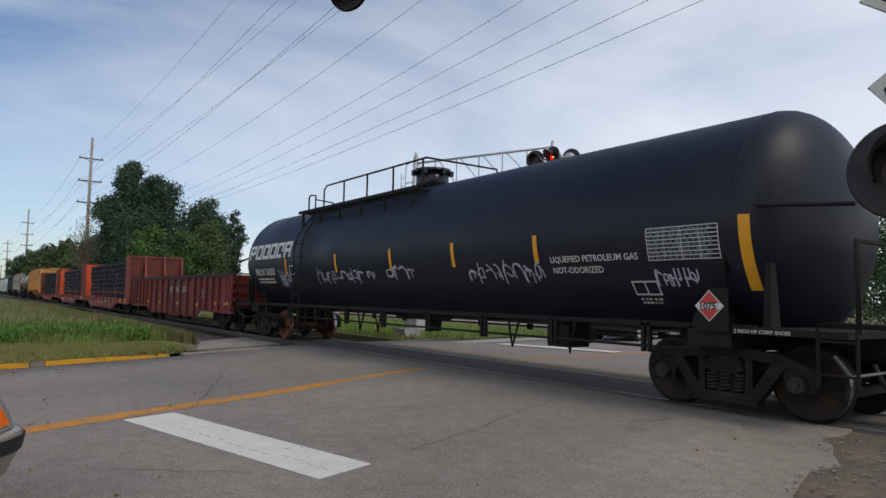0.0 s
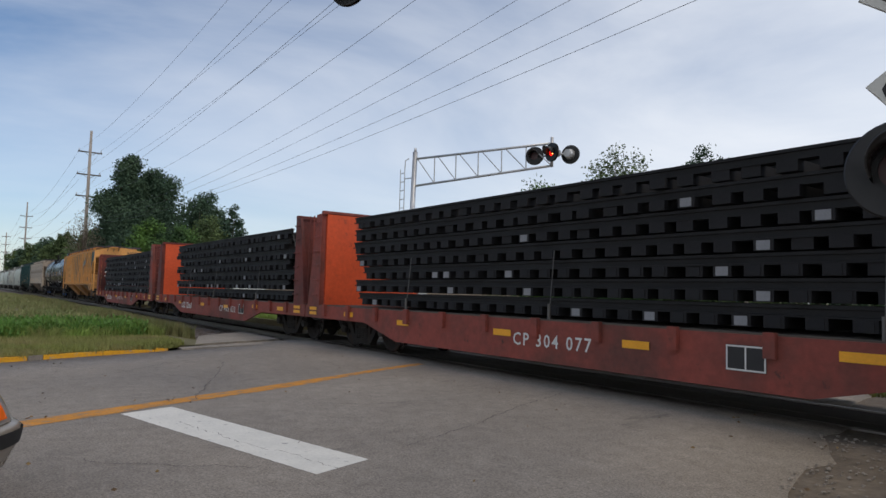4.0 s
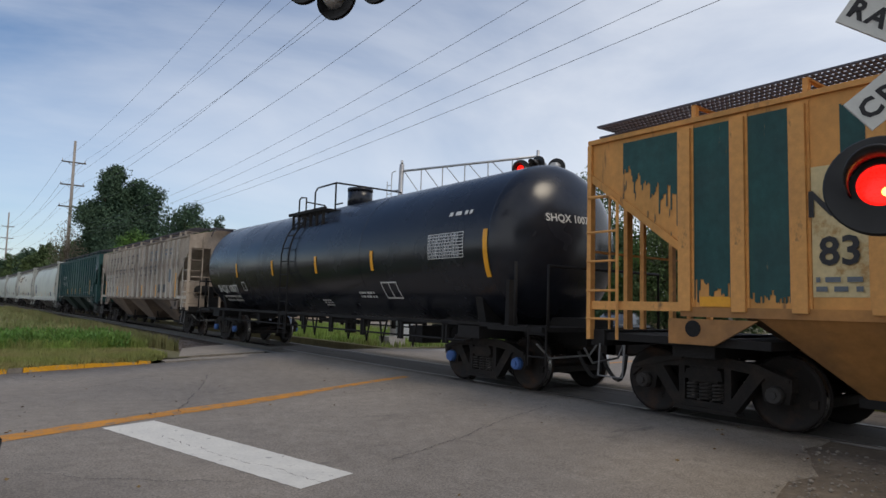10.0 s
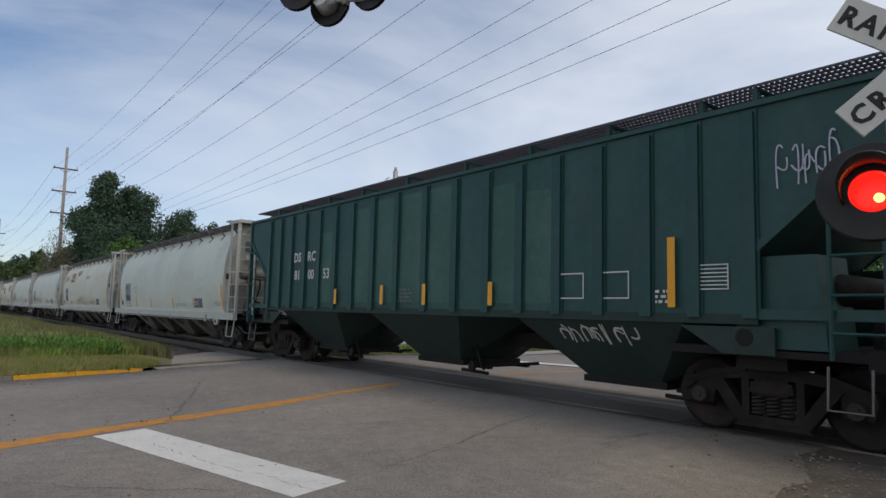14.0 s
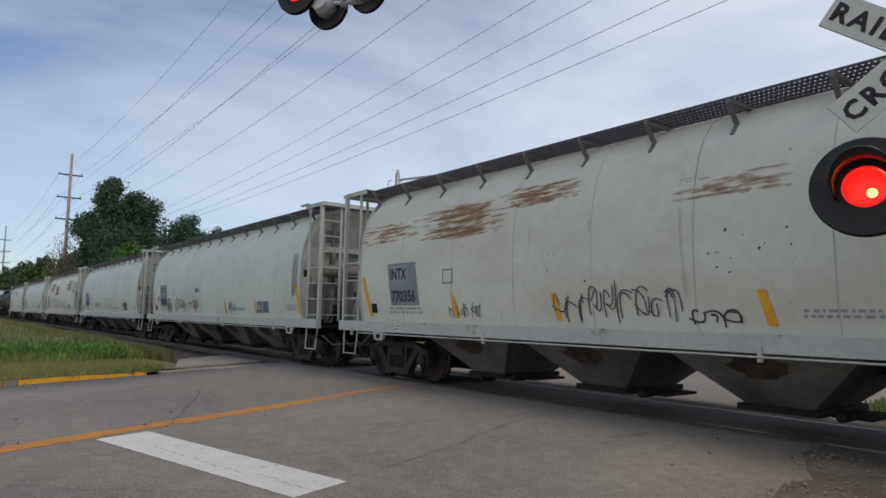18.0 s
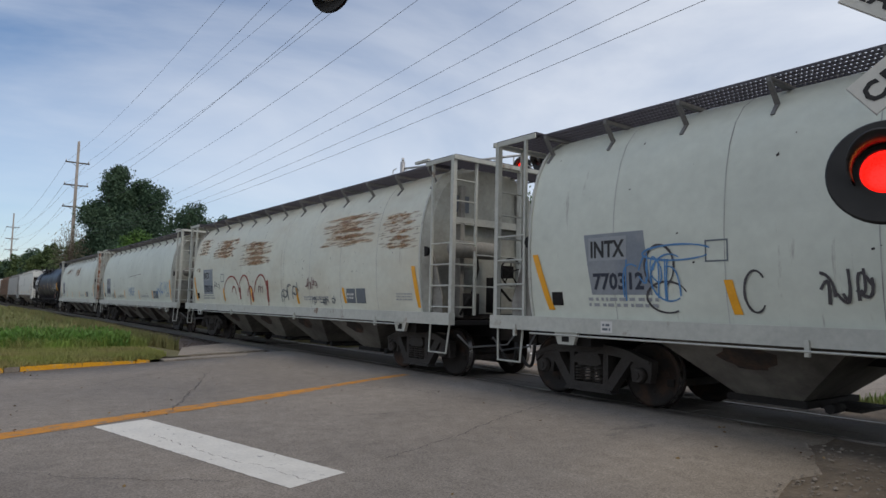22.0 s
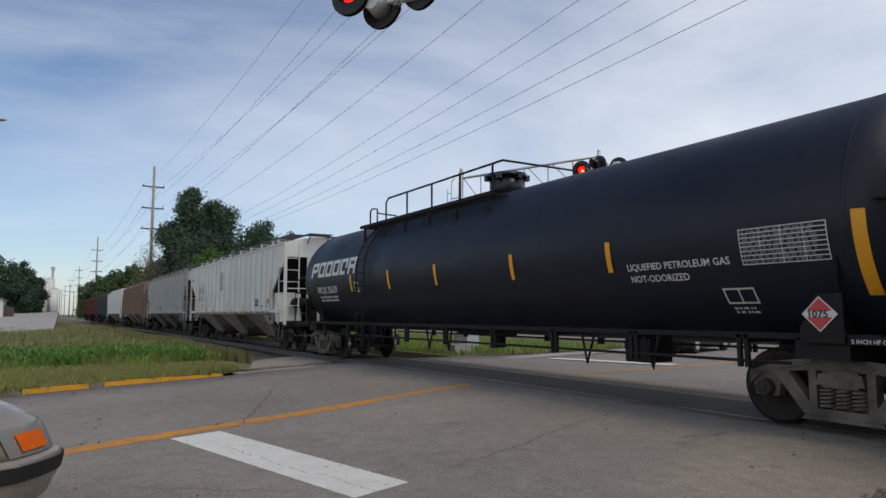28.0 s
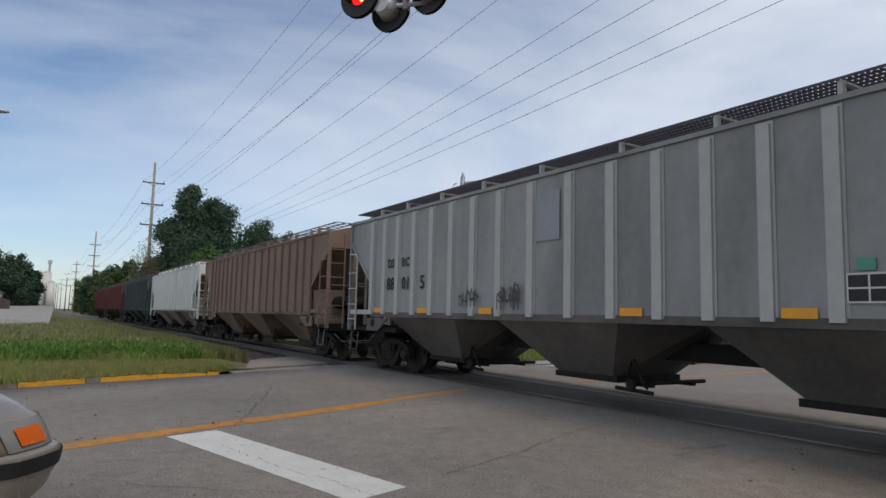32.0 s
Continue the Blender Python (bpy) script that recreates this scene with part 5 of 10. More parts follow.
def ribbed_hopper(name, label, q, half, paint, rib_paint, low_paint, ribs=18, eave=3.90, tc=6.95, end_paint=None, keyed=True, look_of=0, detail=True, pitch=None, grate=None, end_top=None, post_paint=None, gear_paint=None, slope_shade=None, box_out=0.72):
    car = car_thing(name, label, q)
    end_paint = end_paint or low_paint
    post_paint = post_paint or rib_paint
    gear_paint = gear_paint or M_UNDER
    hw, sill = 1.60, 1.46
    slope_z, slope_x, low_z = 3.36, 6.99, 2.22
    for s in (-1, 1):
        bm = bmesh.new()
        y0, y1 = s * (hw - 0.07), s * (hw - 0.02)
        slab(bm, ((-half, eave), (half, eave), (half, slope_z), (slope_x, low_z), (slope_x, sill), (-slope_x, sill), (-slope_x, low_z), (-half, slope_z)), y0, y1)
        part("side_sheet", bm, paint, car)
    bm = bmesh.new()
    prof = [(-hw + 0.02, eave - 0.02), (-hw + 0.02, eave), (-1.0, eave + 0.16), (-0.4, eave + 0.24), (0.4, eave + 0.24), (1.0, eave + 0.16), (hw - 0.02, eave), (hw - 0.02, eave - 0.02)]
    slab_x(bm, prof, -half + 0.035, half - 0.035)
    part("roof", bm, paint, car)
    for s in (-1, 1):
        bm = bmesh.new()
        slab_x(bm, [(-hw + 0.08, slope_z + 0.05), (hw - 0.08, slope_z + 0.05), (hw - 0.08, eave - 0.02), (1.0, eave + 0.14), (0.4, eave + 0.22), (-0.4, eave + 0.22), (-1.0, eave + 0.14), (-hw + 0.08, eave - 0.02)], min(s * (half - 0.06), s * (half - 0.015)), max(s * (half - 0.06), s * (half - 0.015)))
        part("end_sheet", bm, end_top or paint, car)
        # A near-black given here paints the overhang's shade onto the slope sheet.
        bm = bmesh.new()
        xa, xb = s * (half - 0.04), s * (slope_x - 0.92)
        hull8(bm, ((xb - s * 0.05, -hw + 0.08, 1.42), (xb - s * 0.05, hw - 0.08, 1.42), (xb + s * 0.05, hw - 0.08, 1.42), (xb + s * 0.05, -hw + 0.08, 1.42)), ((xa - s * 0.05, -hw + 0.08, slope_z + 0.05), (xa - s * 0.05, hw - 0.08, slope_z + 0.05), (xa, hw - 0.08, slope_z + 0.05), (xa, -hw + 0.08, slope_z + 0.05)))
        part("slope_sheet", bm, slope_shade or end_paint, car)
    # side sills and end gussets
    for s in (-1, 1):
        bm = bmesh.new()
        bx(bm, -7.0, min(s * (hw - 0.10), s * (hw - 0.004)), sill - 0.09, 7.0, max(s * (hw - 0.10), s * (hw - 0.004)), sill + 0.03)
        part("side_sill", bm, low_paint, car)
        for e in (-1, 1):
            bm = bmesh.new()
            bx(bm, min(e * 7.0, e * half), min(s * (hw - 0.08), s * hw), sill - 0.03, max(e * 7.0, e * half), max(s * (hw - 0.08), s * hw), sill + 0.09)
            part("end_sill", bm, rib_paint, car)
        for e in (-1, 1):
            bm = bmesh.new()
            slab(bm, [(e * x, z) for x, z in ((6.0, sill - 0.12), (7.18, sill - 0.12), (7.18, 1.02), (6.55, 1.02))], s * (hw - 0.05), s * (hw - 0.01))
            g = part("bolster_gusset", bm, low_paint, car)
            if s < 0:
                bm = bmesh.new()
                cyl(bm, (e * 6.83, -hw - 0.002, 1.22), (e * 6.83, -hw + 0.04, 1.22), 0.105, 14)
                part("jacking_hole", bm, M_UNDER, g, "dark round hole")
    # ribs on the near side as parts, the far side in one
    rib_x = RIB_X
    bm = bmesh.new()
    bx(bm, -0.085, 0.0, sill - 0.02, 0.085, 0.055, eave - 0.10)
    bx(bm, -0.115, 0.045, sill + 0.03, 0.115, 0.062, eave - 0.06)
    full = mesh_of("rib", bm, rib_paint)
    for x in rib_x:
        share("rib", full, car, pose(x, -hw - 0.044, 0))
    for s in (-1, 1):
        bm = bmesh.new()
        bx(bm, -half, min(s * (hw - 0.03), s * (hw + 0.03)), eave - 0.035, half, max(s * (hw - 0.03), s * (hw + 0.03)), eave + 0.03)
        part("top_chord", bm, paint, car)
        for e in (-1, 1):
            bm = bmesh.new()
            slab(bm, [(e * x, z) for x, z in ((slope_x - 0.02, low_z - 0.05), (slope_x - 0.02, low_z + 0.07), (half - 0.02, slope_z + 0.07), (half - 0.02, slope_z - 0.05))], s * (hw - 0.022), s * (hw + 0.012))
            part("slope_trim", bm, paint, car)
    # stub wall under the slope at the brake end
    for s in (-1, 1):
        bm = bmesh.new()
        if s < 0:
            slab(bm, ((slope_x - 0.3, 1.08), (slope_x + box_out, 1.08), (slope_x + box_out - 0.1, 2.16), (slope_x - 0.3, 2.16)), -hw + 0.10, -0.7)
            part("end_box", bm, end_paint, car)
        else:
            slab(bm, ((slope_x - 0.3, 1.08), (slope_x + 0.72, 1.08), (slope_x + 0.62, 2.16), (slope_x - 0.3, 2.16)), hw - 0.16, hw - 0.12)
            part("end_web", bm, end_paint, car)
    # three hopper bays with outlet gates
    bay = 4.52
    for i in (-1, 0, 1):
        c = i * bay
        bm = bmesh.new()
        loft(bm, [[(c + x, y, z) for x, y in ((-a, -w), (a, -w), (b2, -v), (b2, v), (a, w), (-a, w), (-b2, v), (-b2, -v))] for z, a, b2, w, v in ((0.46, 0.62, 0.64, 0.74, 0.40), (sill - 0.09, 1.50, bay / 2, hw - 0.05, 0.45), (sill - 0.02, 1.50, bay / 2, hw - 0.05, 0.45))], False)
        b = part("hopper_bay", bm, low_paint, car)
        bm = bmesh.new()
        bx(bm, c - 0.75, -0.78, 0.40, c + 0.75, 0.78, 0.50)
        bx(bm, c + 0.75, -0.55, 0.36, c + 1.25, -0.45, 0.42)
        bx(bm, c + 0.75, 0.45, 0.36, c + 1.25, 0.55, 0.42)
        cyl(bm, (c + 1.15, -0.9, 0.42), (c + 1.15, 0.9, 0.42), 0.035, 6)
        cyl(bm, (c + 1.15, -0.92, 0.42), (c + 1.15, -0.86, 0.42), 0.09, 8)
        part("outlet_gate", bm, M_UNDER, b)
        bm = bmesh.new()
        tube(bm, ((c + 0.98, -0.8, 0.40), (c + 1.10, -0.8, 0.86), (c + 1.34, -0.8, 0.40), (c + 1.40, -0.8, 0.37)), 0.022, 5)
        part("gate_hanger", bm, M_UNDER, b)
        bm = bmesh.new()
        tube(bm, ((c + 0.75, -0.8, 0.33), (c + 1.5, -0.8, 0.31)), 0.035, 6)
        part("gate_shaft", bm, M_UNDER, b)
    bm = bmesh.new()
    bx(bm, -half + 0.2, -0.22, 0.80, half - 0.2, 0.22, 1.08)
    part("centre_sill", bm, M_UNDER, car)
    for s in (-1, 1):
        bm = bmesh.new()
        bx(bm, min(s * (half - 2.6), s * (half - 0.05)), -1.5, 1.0, max(s * (half - 2.6), s * (half - 0.05)), 1.5, 1.1)
        part("end_deck", bm, M_UNDER, car)
        bm = bmesh.new()
        bx(bm, min(s * (tc - 0.3), s * (tc + 0.3)), -1.35, 0.84, max(s * (tc - 0.3), s * (tc + 0.3)), 1.35, 1.1)
        bx(bm, min(s * (half - 0.25), s * (half - 0.02)), -1.55, 0.92, max(s * (half - 0.25), s * (half - 0.02)), 1.55, 1.14)
        part("body_bolster", bm, M_UNDER, car)
    # corner posts, ladders, end braces
    for s in (-1, 1):
        for y in (-hw - 0.03, hw - 0.07):
            bm = bmesh.new()
            bx(bm, min(s * (half - 0.06), s * (half + 0.01)), y, 1.0, max(s * (half - 0.06), s * (half + 0.01)), y + 0.10, eave - 0.04)
            part("corner_post", bm, post_paint, car)
        for y, w in ((-0.72, 0.065), (-0.34, 0.035), (0.45, 0.05), (0.95, 0.035)):
            bm = bmesh.new()
            bx(bm, min(s * (half - 0.07), s * half), y - w, 1.1, max(s * (half - 0.07), s * half), y + w, slope_z + 0.1)
            part("end_post", bm, post_paint, car)
        bm = bmesh.new()
        tube(bm, ((s * (half - 0.03), -hw - 0.045, 3.06), (s * (half - 0.42), -hw - 0.05, 3.04), (s * (half - 0.55), -hw - 0.05, 2.94), (s * (half - 0.55), -hw - 0.05, 1.02)), 0.024, 5)
        part("ladder_stile", bm, rib_paint, car)
        bm = bmesh.new()
        cyl(bm, (-0.27, 0, 0), (0.27, 0, 0), 0.017, 5)
        side_rung = mesh_of("rung", bm, rib_paint)
        for z in (1.30, 1.70, 2.12, 2.54):
            share("rung", side_rung, car, pose(s * (half - 0.28), -hw - 0.05, z))
        bm = bmesh.new()
        tube(bm, ((s * (half + 0.02), -hw + 0.5, 1.0), (s * (half + 0.02), -hw + 0.5, eave - 0.05)), 0.022, 5)
        part("ladder_stile", bm, post_paint, car)
        bm = bmesh.new()
        tube(bm, ((0, 0.04, 0), (s * 0.09, 0.09, 0), (s * 0.09, 0.45, 0), (0, 0.5, 0)), 0.015, 5)
        end_rung = mesh_of("rung", bm, post_paint)
        for k in range(6 if s > 0 else 0):
            share("rung", end_rung, car, pose(s * half, -hw, 1.25 + 0.42 * k))
        bm = bmesh.new()
        tube(bm, ((s * (half - 0.62), -hw + 0.02, 0.95), (s * (half - 0.62), -hw - 0.02, 0.5), (s * (half - 0.2), -hw - 0.02, 0.5), (s * (half - 0.2), -hw + 0.02, 0.95)), 0.015, 5)
        part("sill_step", bm, M_GRATING_LT, car)
        bm = bmesh.new()
        cyl(bm, (s * (half + 0.03), -1.5, 2.28), (s * (half + 0.03), 1.5, 2.28), 0.02, 5)
        part("end_rail", bm, post_paint, car)
    bm = bmesh.new()
    loft(bm, [[(half - 0.72 + r * math.cos(a * math.pi / 8), y, 1.78 + r * math.sin(a * math.pi / 8)) for a in range(16)] for y, r in ((-1.12, 0.08), (-1.06, 0.16), (-0.95, 0.19), (0.15, 0.19), (0.26, 0.16), (0.32, 0.08))])
    part("air_reservoir", bm, gear_paint, car, "round-ended air tank")
    bm = bmesh.new()
    loft(bm, [[(half - 0.36 + 0.14 * math.cos(a * math.pi / 6), 0.0 + 0.14 * math.sin(a * math.pi / 6), z) for a in range(12)] for z in (1.62, 2.02)])
    part("brake_cylinder", bm, M_UNDER, car)
    bm = bmesh.new()
    bx(bm, half - 0.52, -0.62, 1.12, half - 0.22, -0.32, 1.52)
    part("brake_valve", bm, M_UNDER, car)
    bm = bmesh.new()
    tube(bm, ((half - 0.4, -0.5, 1.5), (half - 0.45, -0.2, 1.36), (half - 0.4, 0.1, 1.58)), 0.022, 5)
    part("air_pipe", bm, M_UNDER, car)
    bm = bmesh.new()
    for k in range(16):
        a, b = k * math.pi / 8, (k + 1) * math.pi / 8
        cyl(bm, (half + 0.06, 0.55 + 0.28 * math.cos(a), 2.15 + 0.28 * math.sin(a)), (half + 0.06, 0.55 + 0.28 * math.cos(b), 2.15 + 0.28 * math.sin(b)), 0.018, 5)
    for k in range(4):
        a = k * math.pi / 2 + 0.3
        cyl(bm, (half + 0.03, 0.55, 2.15), (half + 0.06, 0.55 + 0.28 * math.cos(a), 2.15 + 0.28 * math.sin(a)), 0.014, 5)
    part("brake_wheel", bm, M_UNDER, car)
    # running boards
    g = grate or M_GRATING
    top = eave + 0.30
    for s in (-1, 1):
        bm = bmesh.new()
        grating(bm, -half, half, min(s * 0.80, s * 1.42), max(s * 0.80, s * 1.42), top, (0.065 if s < 0 else 0.2) if detail else 0.4)
        part("running_board", bm, g, car, "dark steel grating walkway")
    bm = bmesh.new()
    slab_x(bm, [(-1.40, eave - 0.02), (-1.32, eave - 0.02), (-1.32, top - 0.06), (-0.85, top - 0.06), (-0.85, top - 0.03), (-1.40, top - 0.03)], -0.03, 0.03)
    arm = mesh_of("walk_bracket", bm, rib_paint)
    for x in (*rib_x[::2], rib_x[-1]):
        for s in (0, 1):
            share("walk_bracket", arm, car, pose(x, 0, 0, 0, 0, 180.0 * s))
    for s in (-1, 1):
        bm = bmesh.new()
        xa, xb = sorted((s * (half - 0.35), s * (half + 0.42)))
        grating(bm, xa, xb, -0.85, 0.0, top + 0.02, 0.065)
        grating(bm, min(s * (half - 0.55), s * half), max(s * (half - 0.55), s * half), 0.0, 0.85, top, 0.1)
        tube(bm, ((s * half, -0.8, eave), (s * (half + 0.4), -0.8, top)), 0.02, 5)
        tube(bm, ((s * half, -0.1, eave), (s * (half + 0.4), -0.1, top)), 0.02, 5)
        tube(bm, ((s * half, 0.8, top), (s * (half + 0.15), 1.3, top), (s * (half + 0.15), 1.3, eave)), 0.02, 5)
        part("end_platform", bm, g, car)["kind"] = "stuff"
    bm = bmesh.new()
    bx(bm, -half + 0.8, -0.35, eave + 0.22, half - 0.8, 0.35, eave + 0.34)
    part("roof_hatch", bm, paint, car)
    trucks(car, tc, look_of, 0, keyed)
    couplers(car, (pitch or (half + 0.62)))

    def side(x, z):
        return -hw - 0.002 + 0.0
    return car, side


def yellow_tabs(car, side, xs, z, w, h, label="orange-yellow reflective tab"):
    for x in xs:
        decal("reflector", rect(w, h), M_REFLECT, car, x, z, side, label, 0.09, 0.010)


# -- smooth-sided covered hopper --
CF_PROF = ((1.50, 1.22), (1.565, 1.55), (1.60, 1.95), (1.61, 2.35), (1.59, 2.75), (1.535, 3.12), (1.44, 3.45), (1.30, 3.73), (1.10, 3.96), (0.82, 4.13), (0.45, 4.23), (0.0, 4.26))


def cf_side(x, z):
    for (a, za), (b, zb) in zip(CF_PROF[:-1], CF_PROF[1:]):
        if z <= zb:
            t = max((z - za) / (zb - za), 0)
            return -(a + (b - a) * t)
    return 0.0


def smooth_hopper(q, half, paint, mark, number, seed, stencil=True, keyed=True, graf=(), label=""):
    car = car_thing("covered_hopper", label, q)
    body = half - 0.95
    prof = [(-a, z) for a, z in CF_PROF] + [(a, z) for a, z in CF_PROF[-2::-1]]
    bm = bmesh.new()
    rings = []
    n = 12
    for i in range(n + 1):
        x = -body + 2 * body * i / n
        rings.append([(x, y, z) for y, z in prof])
    loft(bm, rings, True, False, False)
    me_ob = part("body_shell", bm, paint, car)
    bm = bmesh.new()
    for i in range(1, 9):
        x = -body + 2 * body * i / 9
        for (a, za), (b, zb) in zip(CF_PROF[:-2], CF_PROF[1:-1]):
            quad(bm, ((x - 0.006, -a - 0.004, za), (x + 0.006, -a - 0.004, za), (x + 0.006, -b - 0.004, zb + 0.003), (x - 0.006, -b - 0.004, zb + 0.003)))
    part("weld_seams", bm, M_SEAM, car)["kind"] = "stuff"
    for s in (-1, 1):
        bm = bmesh.new()
        ring0 = [(s * body, y, z) for y, z in prof]
        ring1 = [(s * (body + 0.16), y * 0.93, 1.22 + (z - 1.22) * 0.975) for y, z in prof]
        ring2 = [(s * (body + 0.18), y * 0.80, 1.22 + (z - 1.22) * 0.90) for y, z in prof]
        loft(bm, [ring0, ring1], True, False, False)
        loft(bm, [ring1, ring2], True, False, False)
        bm.faces.new([bm.verts.new(p) for p in (ring2 if s > 0 else ring2[::-1])])
        part("end_cap", bm, M_ENDSHEET_SHADED, car, "end sheet darkened for shade, with grime")
        # lip round the end of the shell
        bm = bmesh.new()
        rim = [[(s * body + dx, y * k, 1.22 + (z - 1.22) * k) for y, z in prof] for dx, k in ((-0.02, 1.0), (-0.02, 1.014), (0.025, 1.014), (0.025, 0.985))]
        loft(bm, rim, False, False, False)
        part("end_rim", bm, M_WHITE_SILL, car)
        # end bracing
        for y in (-0.95, 0.95):
            bm = bmesh.new()
            hull8(bm, ((s * (body + 0.15), y - 0.05, 1.15), (s * (half - 0.45), y - 0.05, 1.15), (s * (half - 0.45), y + 0.05, 1.15), (s * (body + 0.15), y + 0.05, 1.15)), ((s * (body + 0.1), y * 0.8 - 0.05, 3.8), (s * (body + 0.25), y * 0.8 - 0.05, 3.8), (s * (body + 0.25), y * 0.8 + 0.05, 3.8), (s * (body + 0.1), y * 0.8 + 0.05, 3.8)))
            part("end_brace", bm, M_ENDGEAR_SHADED, car)
        bm = bmesh.new()
        bx(bm, min(s * (body + 0.15), s * (body + 0.32)), -1.0, 3.0, max(s * (body + 0.15), s * (body + 0.32)), 1.0, 3.14)
        part("end_beam", bm, M_WHITE_SILL, car)
        for y in (-1.46, 1.42):
            bm = bmesh.new()
            slab(bm, [(s * x, z) for x, z in ((body + 0.1, 1.2), (body + 0.55, 1.2), (body + 0.55, 1.5), (body + 0.1, 2.7))], y, y + 0.04)
            part("end_gusset", bm, M_ENDGEAR_SHADED, car)
        bm = bmesh.new()
        bx(bm, min(s * (body + 0.195), s * (body + 0.20)), -1.02, 3.26, max(s * (body + 0.195), s * (body + 0.20)), -0.56, 3.60)
        part("end_stencil", bm, M_STENCIL, car, "small dark stencil panel")
        for w, spots in ((0.042, ((half - 0.06, -1.5), (half - 0.06, 1.5), (half - 0.06, 0.2))), (0.024, ((half - 0.06, -0.95), (half - 0.06, 0.85), (half - 0.72, -1.5)))):
            bm = bmesh.new()
            bx(bm, -w, -w, 1.2, w, w, 4.12)
            post = mesh_of("end_post", bm, M_WHITE_SILL)
            for x, y in spots:
                share("end_post", post, car, pose(s * x, y, 0))
        bm = bmesh.new()
        cyl(bm, (0, -0.275, 0), (0, 0.275, 0), 0.016, 5)
        end_rung = mesh_of("end_rung", bm, M_WHITE_SILL)
        bm = bmesh.new()
        cyl(bm, (-0.33, 0, 0), (0.33, 0, 0), 0.016, 5)
        side_rung = mesh_of("side_rung", bm, M_WHITE_SILL)
        for i in range(7):
            share("rung", end_rung, car, pose(s * (half - 0.06), -1.225, 1.35 + 0.4 * i))
            if i < 4:
                share("rung", side_rung, car, pose(s * (half - 0.39), -1.52, 1.35 + 0.4 * i))
        for zz in (1.75, 2.35):
            bm = bmesh.new()
            cyl(bm, (s * (half - 0.06), -0.95, zz), (s * (half - 0.06), 1.5, zz), 0.016, 5)
            part("end_handrail", bm, M_WHITE_SILL, car)
        bm = bmesh.new()
        xa, xb = sorted((s * (body + 0.0), s * (half + 0.0)))
        for y in (-1.53, 1.50):
            bm = bmesh.new()
            bx(bm, xa, y, 4.12, xb, y + 0.03, 4.2)
            part("platform_edge", bm, M_WHITE_SILL, car)
        bm = bmesh.new()
        bx(bm, s * half - 0.03, -1.56, 4.12, s * half + 0.03, 1.56, 4.2)
        part("platform_edge", bm, M_WHITE_SILL, car)
        bm = bmesh.new()
        grating(bm, xa, xb, -1.5, 1.5, 4.22, 0.06)
        part("end_platform", bm, M_GRATING, car)["kind"] = "stuff"
        bm = bmesh.new()
        tube(bm, ((s * (half - 0.7), -1.5, 1.05), (s * (half - 0.68), -1.54, 0.5), (s * (half - 0.15), -1.54, 0.5), (s * (half - 0.1), -1.5, 1.05)), 0.02, 5)
        part("sill_step", bm, M_WHITE_SILL, car)
    bm = bmesh.new()
    loft(bm, [[(half - 0.42 + r * math.cos(a * math.pi / 8), y, 2.48 + r * math.sin(a * math.pi / 8)) for a in range(16)] for y, r in ((-1.3, 0.07), (-1.25, 0.14), (-1.15, 0.17), (-0.2, 0.17), (-0.1, 0.14), (-0.05, 0.07))])
    part("air_reservoir", bm, M_ENDGEAR_SHADED, car, "grey round-ended air tank")
    for name, x, y, z0, z1, r in (("brake_cylinder", half - 0.42, -0.15, 1.25, 1.95, 0.15), ("brake_valve", half - 0.45, -0.72, 1.2, 1.62, 0.17), ("drain_pot", half - 0.4, 0.5, 1.2, 1.55, 0.09)):
        bm = bmesh.new()
        cyl(bm, (x, y, z0), (x, y, z1), r, 12)
        part(name, bm, M_UNDER, car)
    for pts in (((half - 0.42, -0.72, 1.6), (half - 0.38, -0.6, 2.1), (half - 0.42, -0.6, 2.32)), ((half - 0.42, -0.15, 1.9), (half - 0.3, 0.2, 1.5), (half - 0.4, 0.5, 1.5)), ((half - 0.3, -1.1, 1.2), (half - 0.28, -0.9, 1.55), (half - 0.3, -0.7, 1.45))):
        bm = bmesh.new()
        tube(bm, pts, 0.026, 6)
        part("air_pipe", bm, M_UNDER, car)
    bm = bmesh.new()
    ring = [(half + 0.04, -0.1 + 0.27 * math.cos(k * math.pi / 10), 2.06 + 0.27 * math.sin(k * math.pi / 10)) for k in range(21)]
    tube(bm, ring, 0.018, 5)
    for k in range(5):
        a = k * math.pi * 0.4 + 0.3
        cyl(bm, (half + 0.01, -0.1, 2.06), (half + 0.04, -0.1 + 0.27 * math.cos(a), 2.06 + 0.27 * math.sin(a)), 0.013, 5)
    bx(bm, half - 0.25, -0.22, 1.94, half - 0.02, 0.02, 2.18)
    part("brake_wheel", bm, M_UNDER, car)
    for s in (-1, 1):
        bm = bmesh.new()
        bx(bm, -half, min(s * 1.46, s * 1.60), 1.02, half, max(s * 1.46, s * 1.60), 1.24)
        part("side_sill", bm, M_WHITE_SILL, car)
    for x in (-half + 0.6, -3.2, 1.6, half - 2.6):
        bm = bmesh.new()
        bx(bm, x, -1.63, 0.92, x + 0.05, -1.58, 1.1)
        part("rail_bracket", bm, M_WHITE_SILL, car)
    bm = bmesh.new()
    tube(bm, ((-half + 1.0, -1.64, 0.98), (half - 1.6, -1.64, 0.98)), 0.014, 5)
    part("grab_bar", bm, M_WHITE_SILL, car)
    # four bays, in a darker tone than the shell above
    bay = 2.72
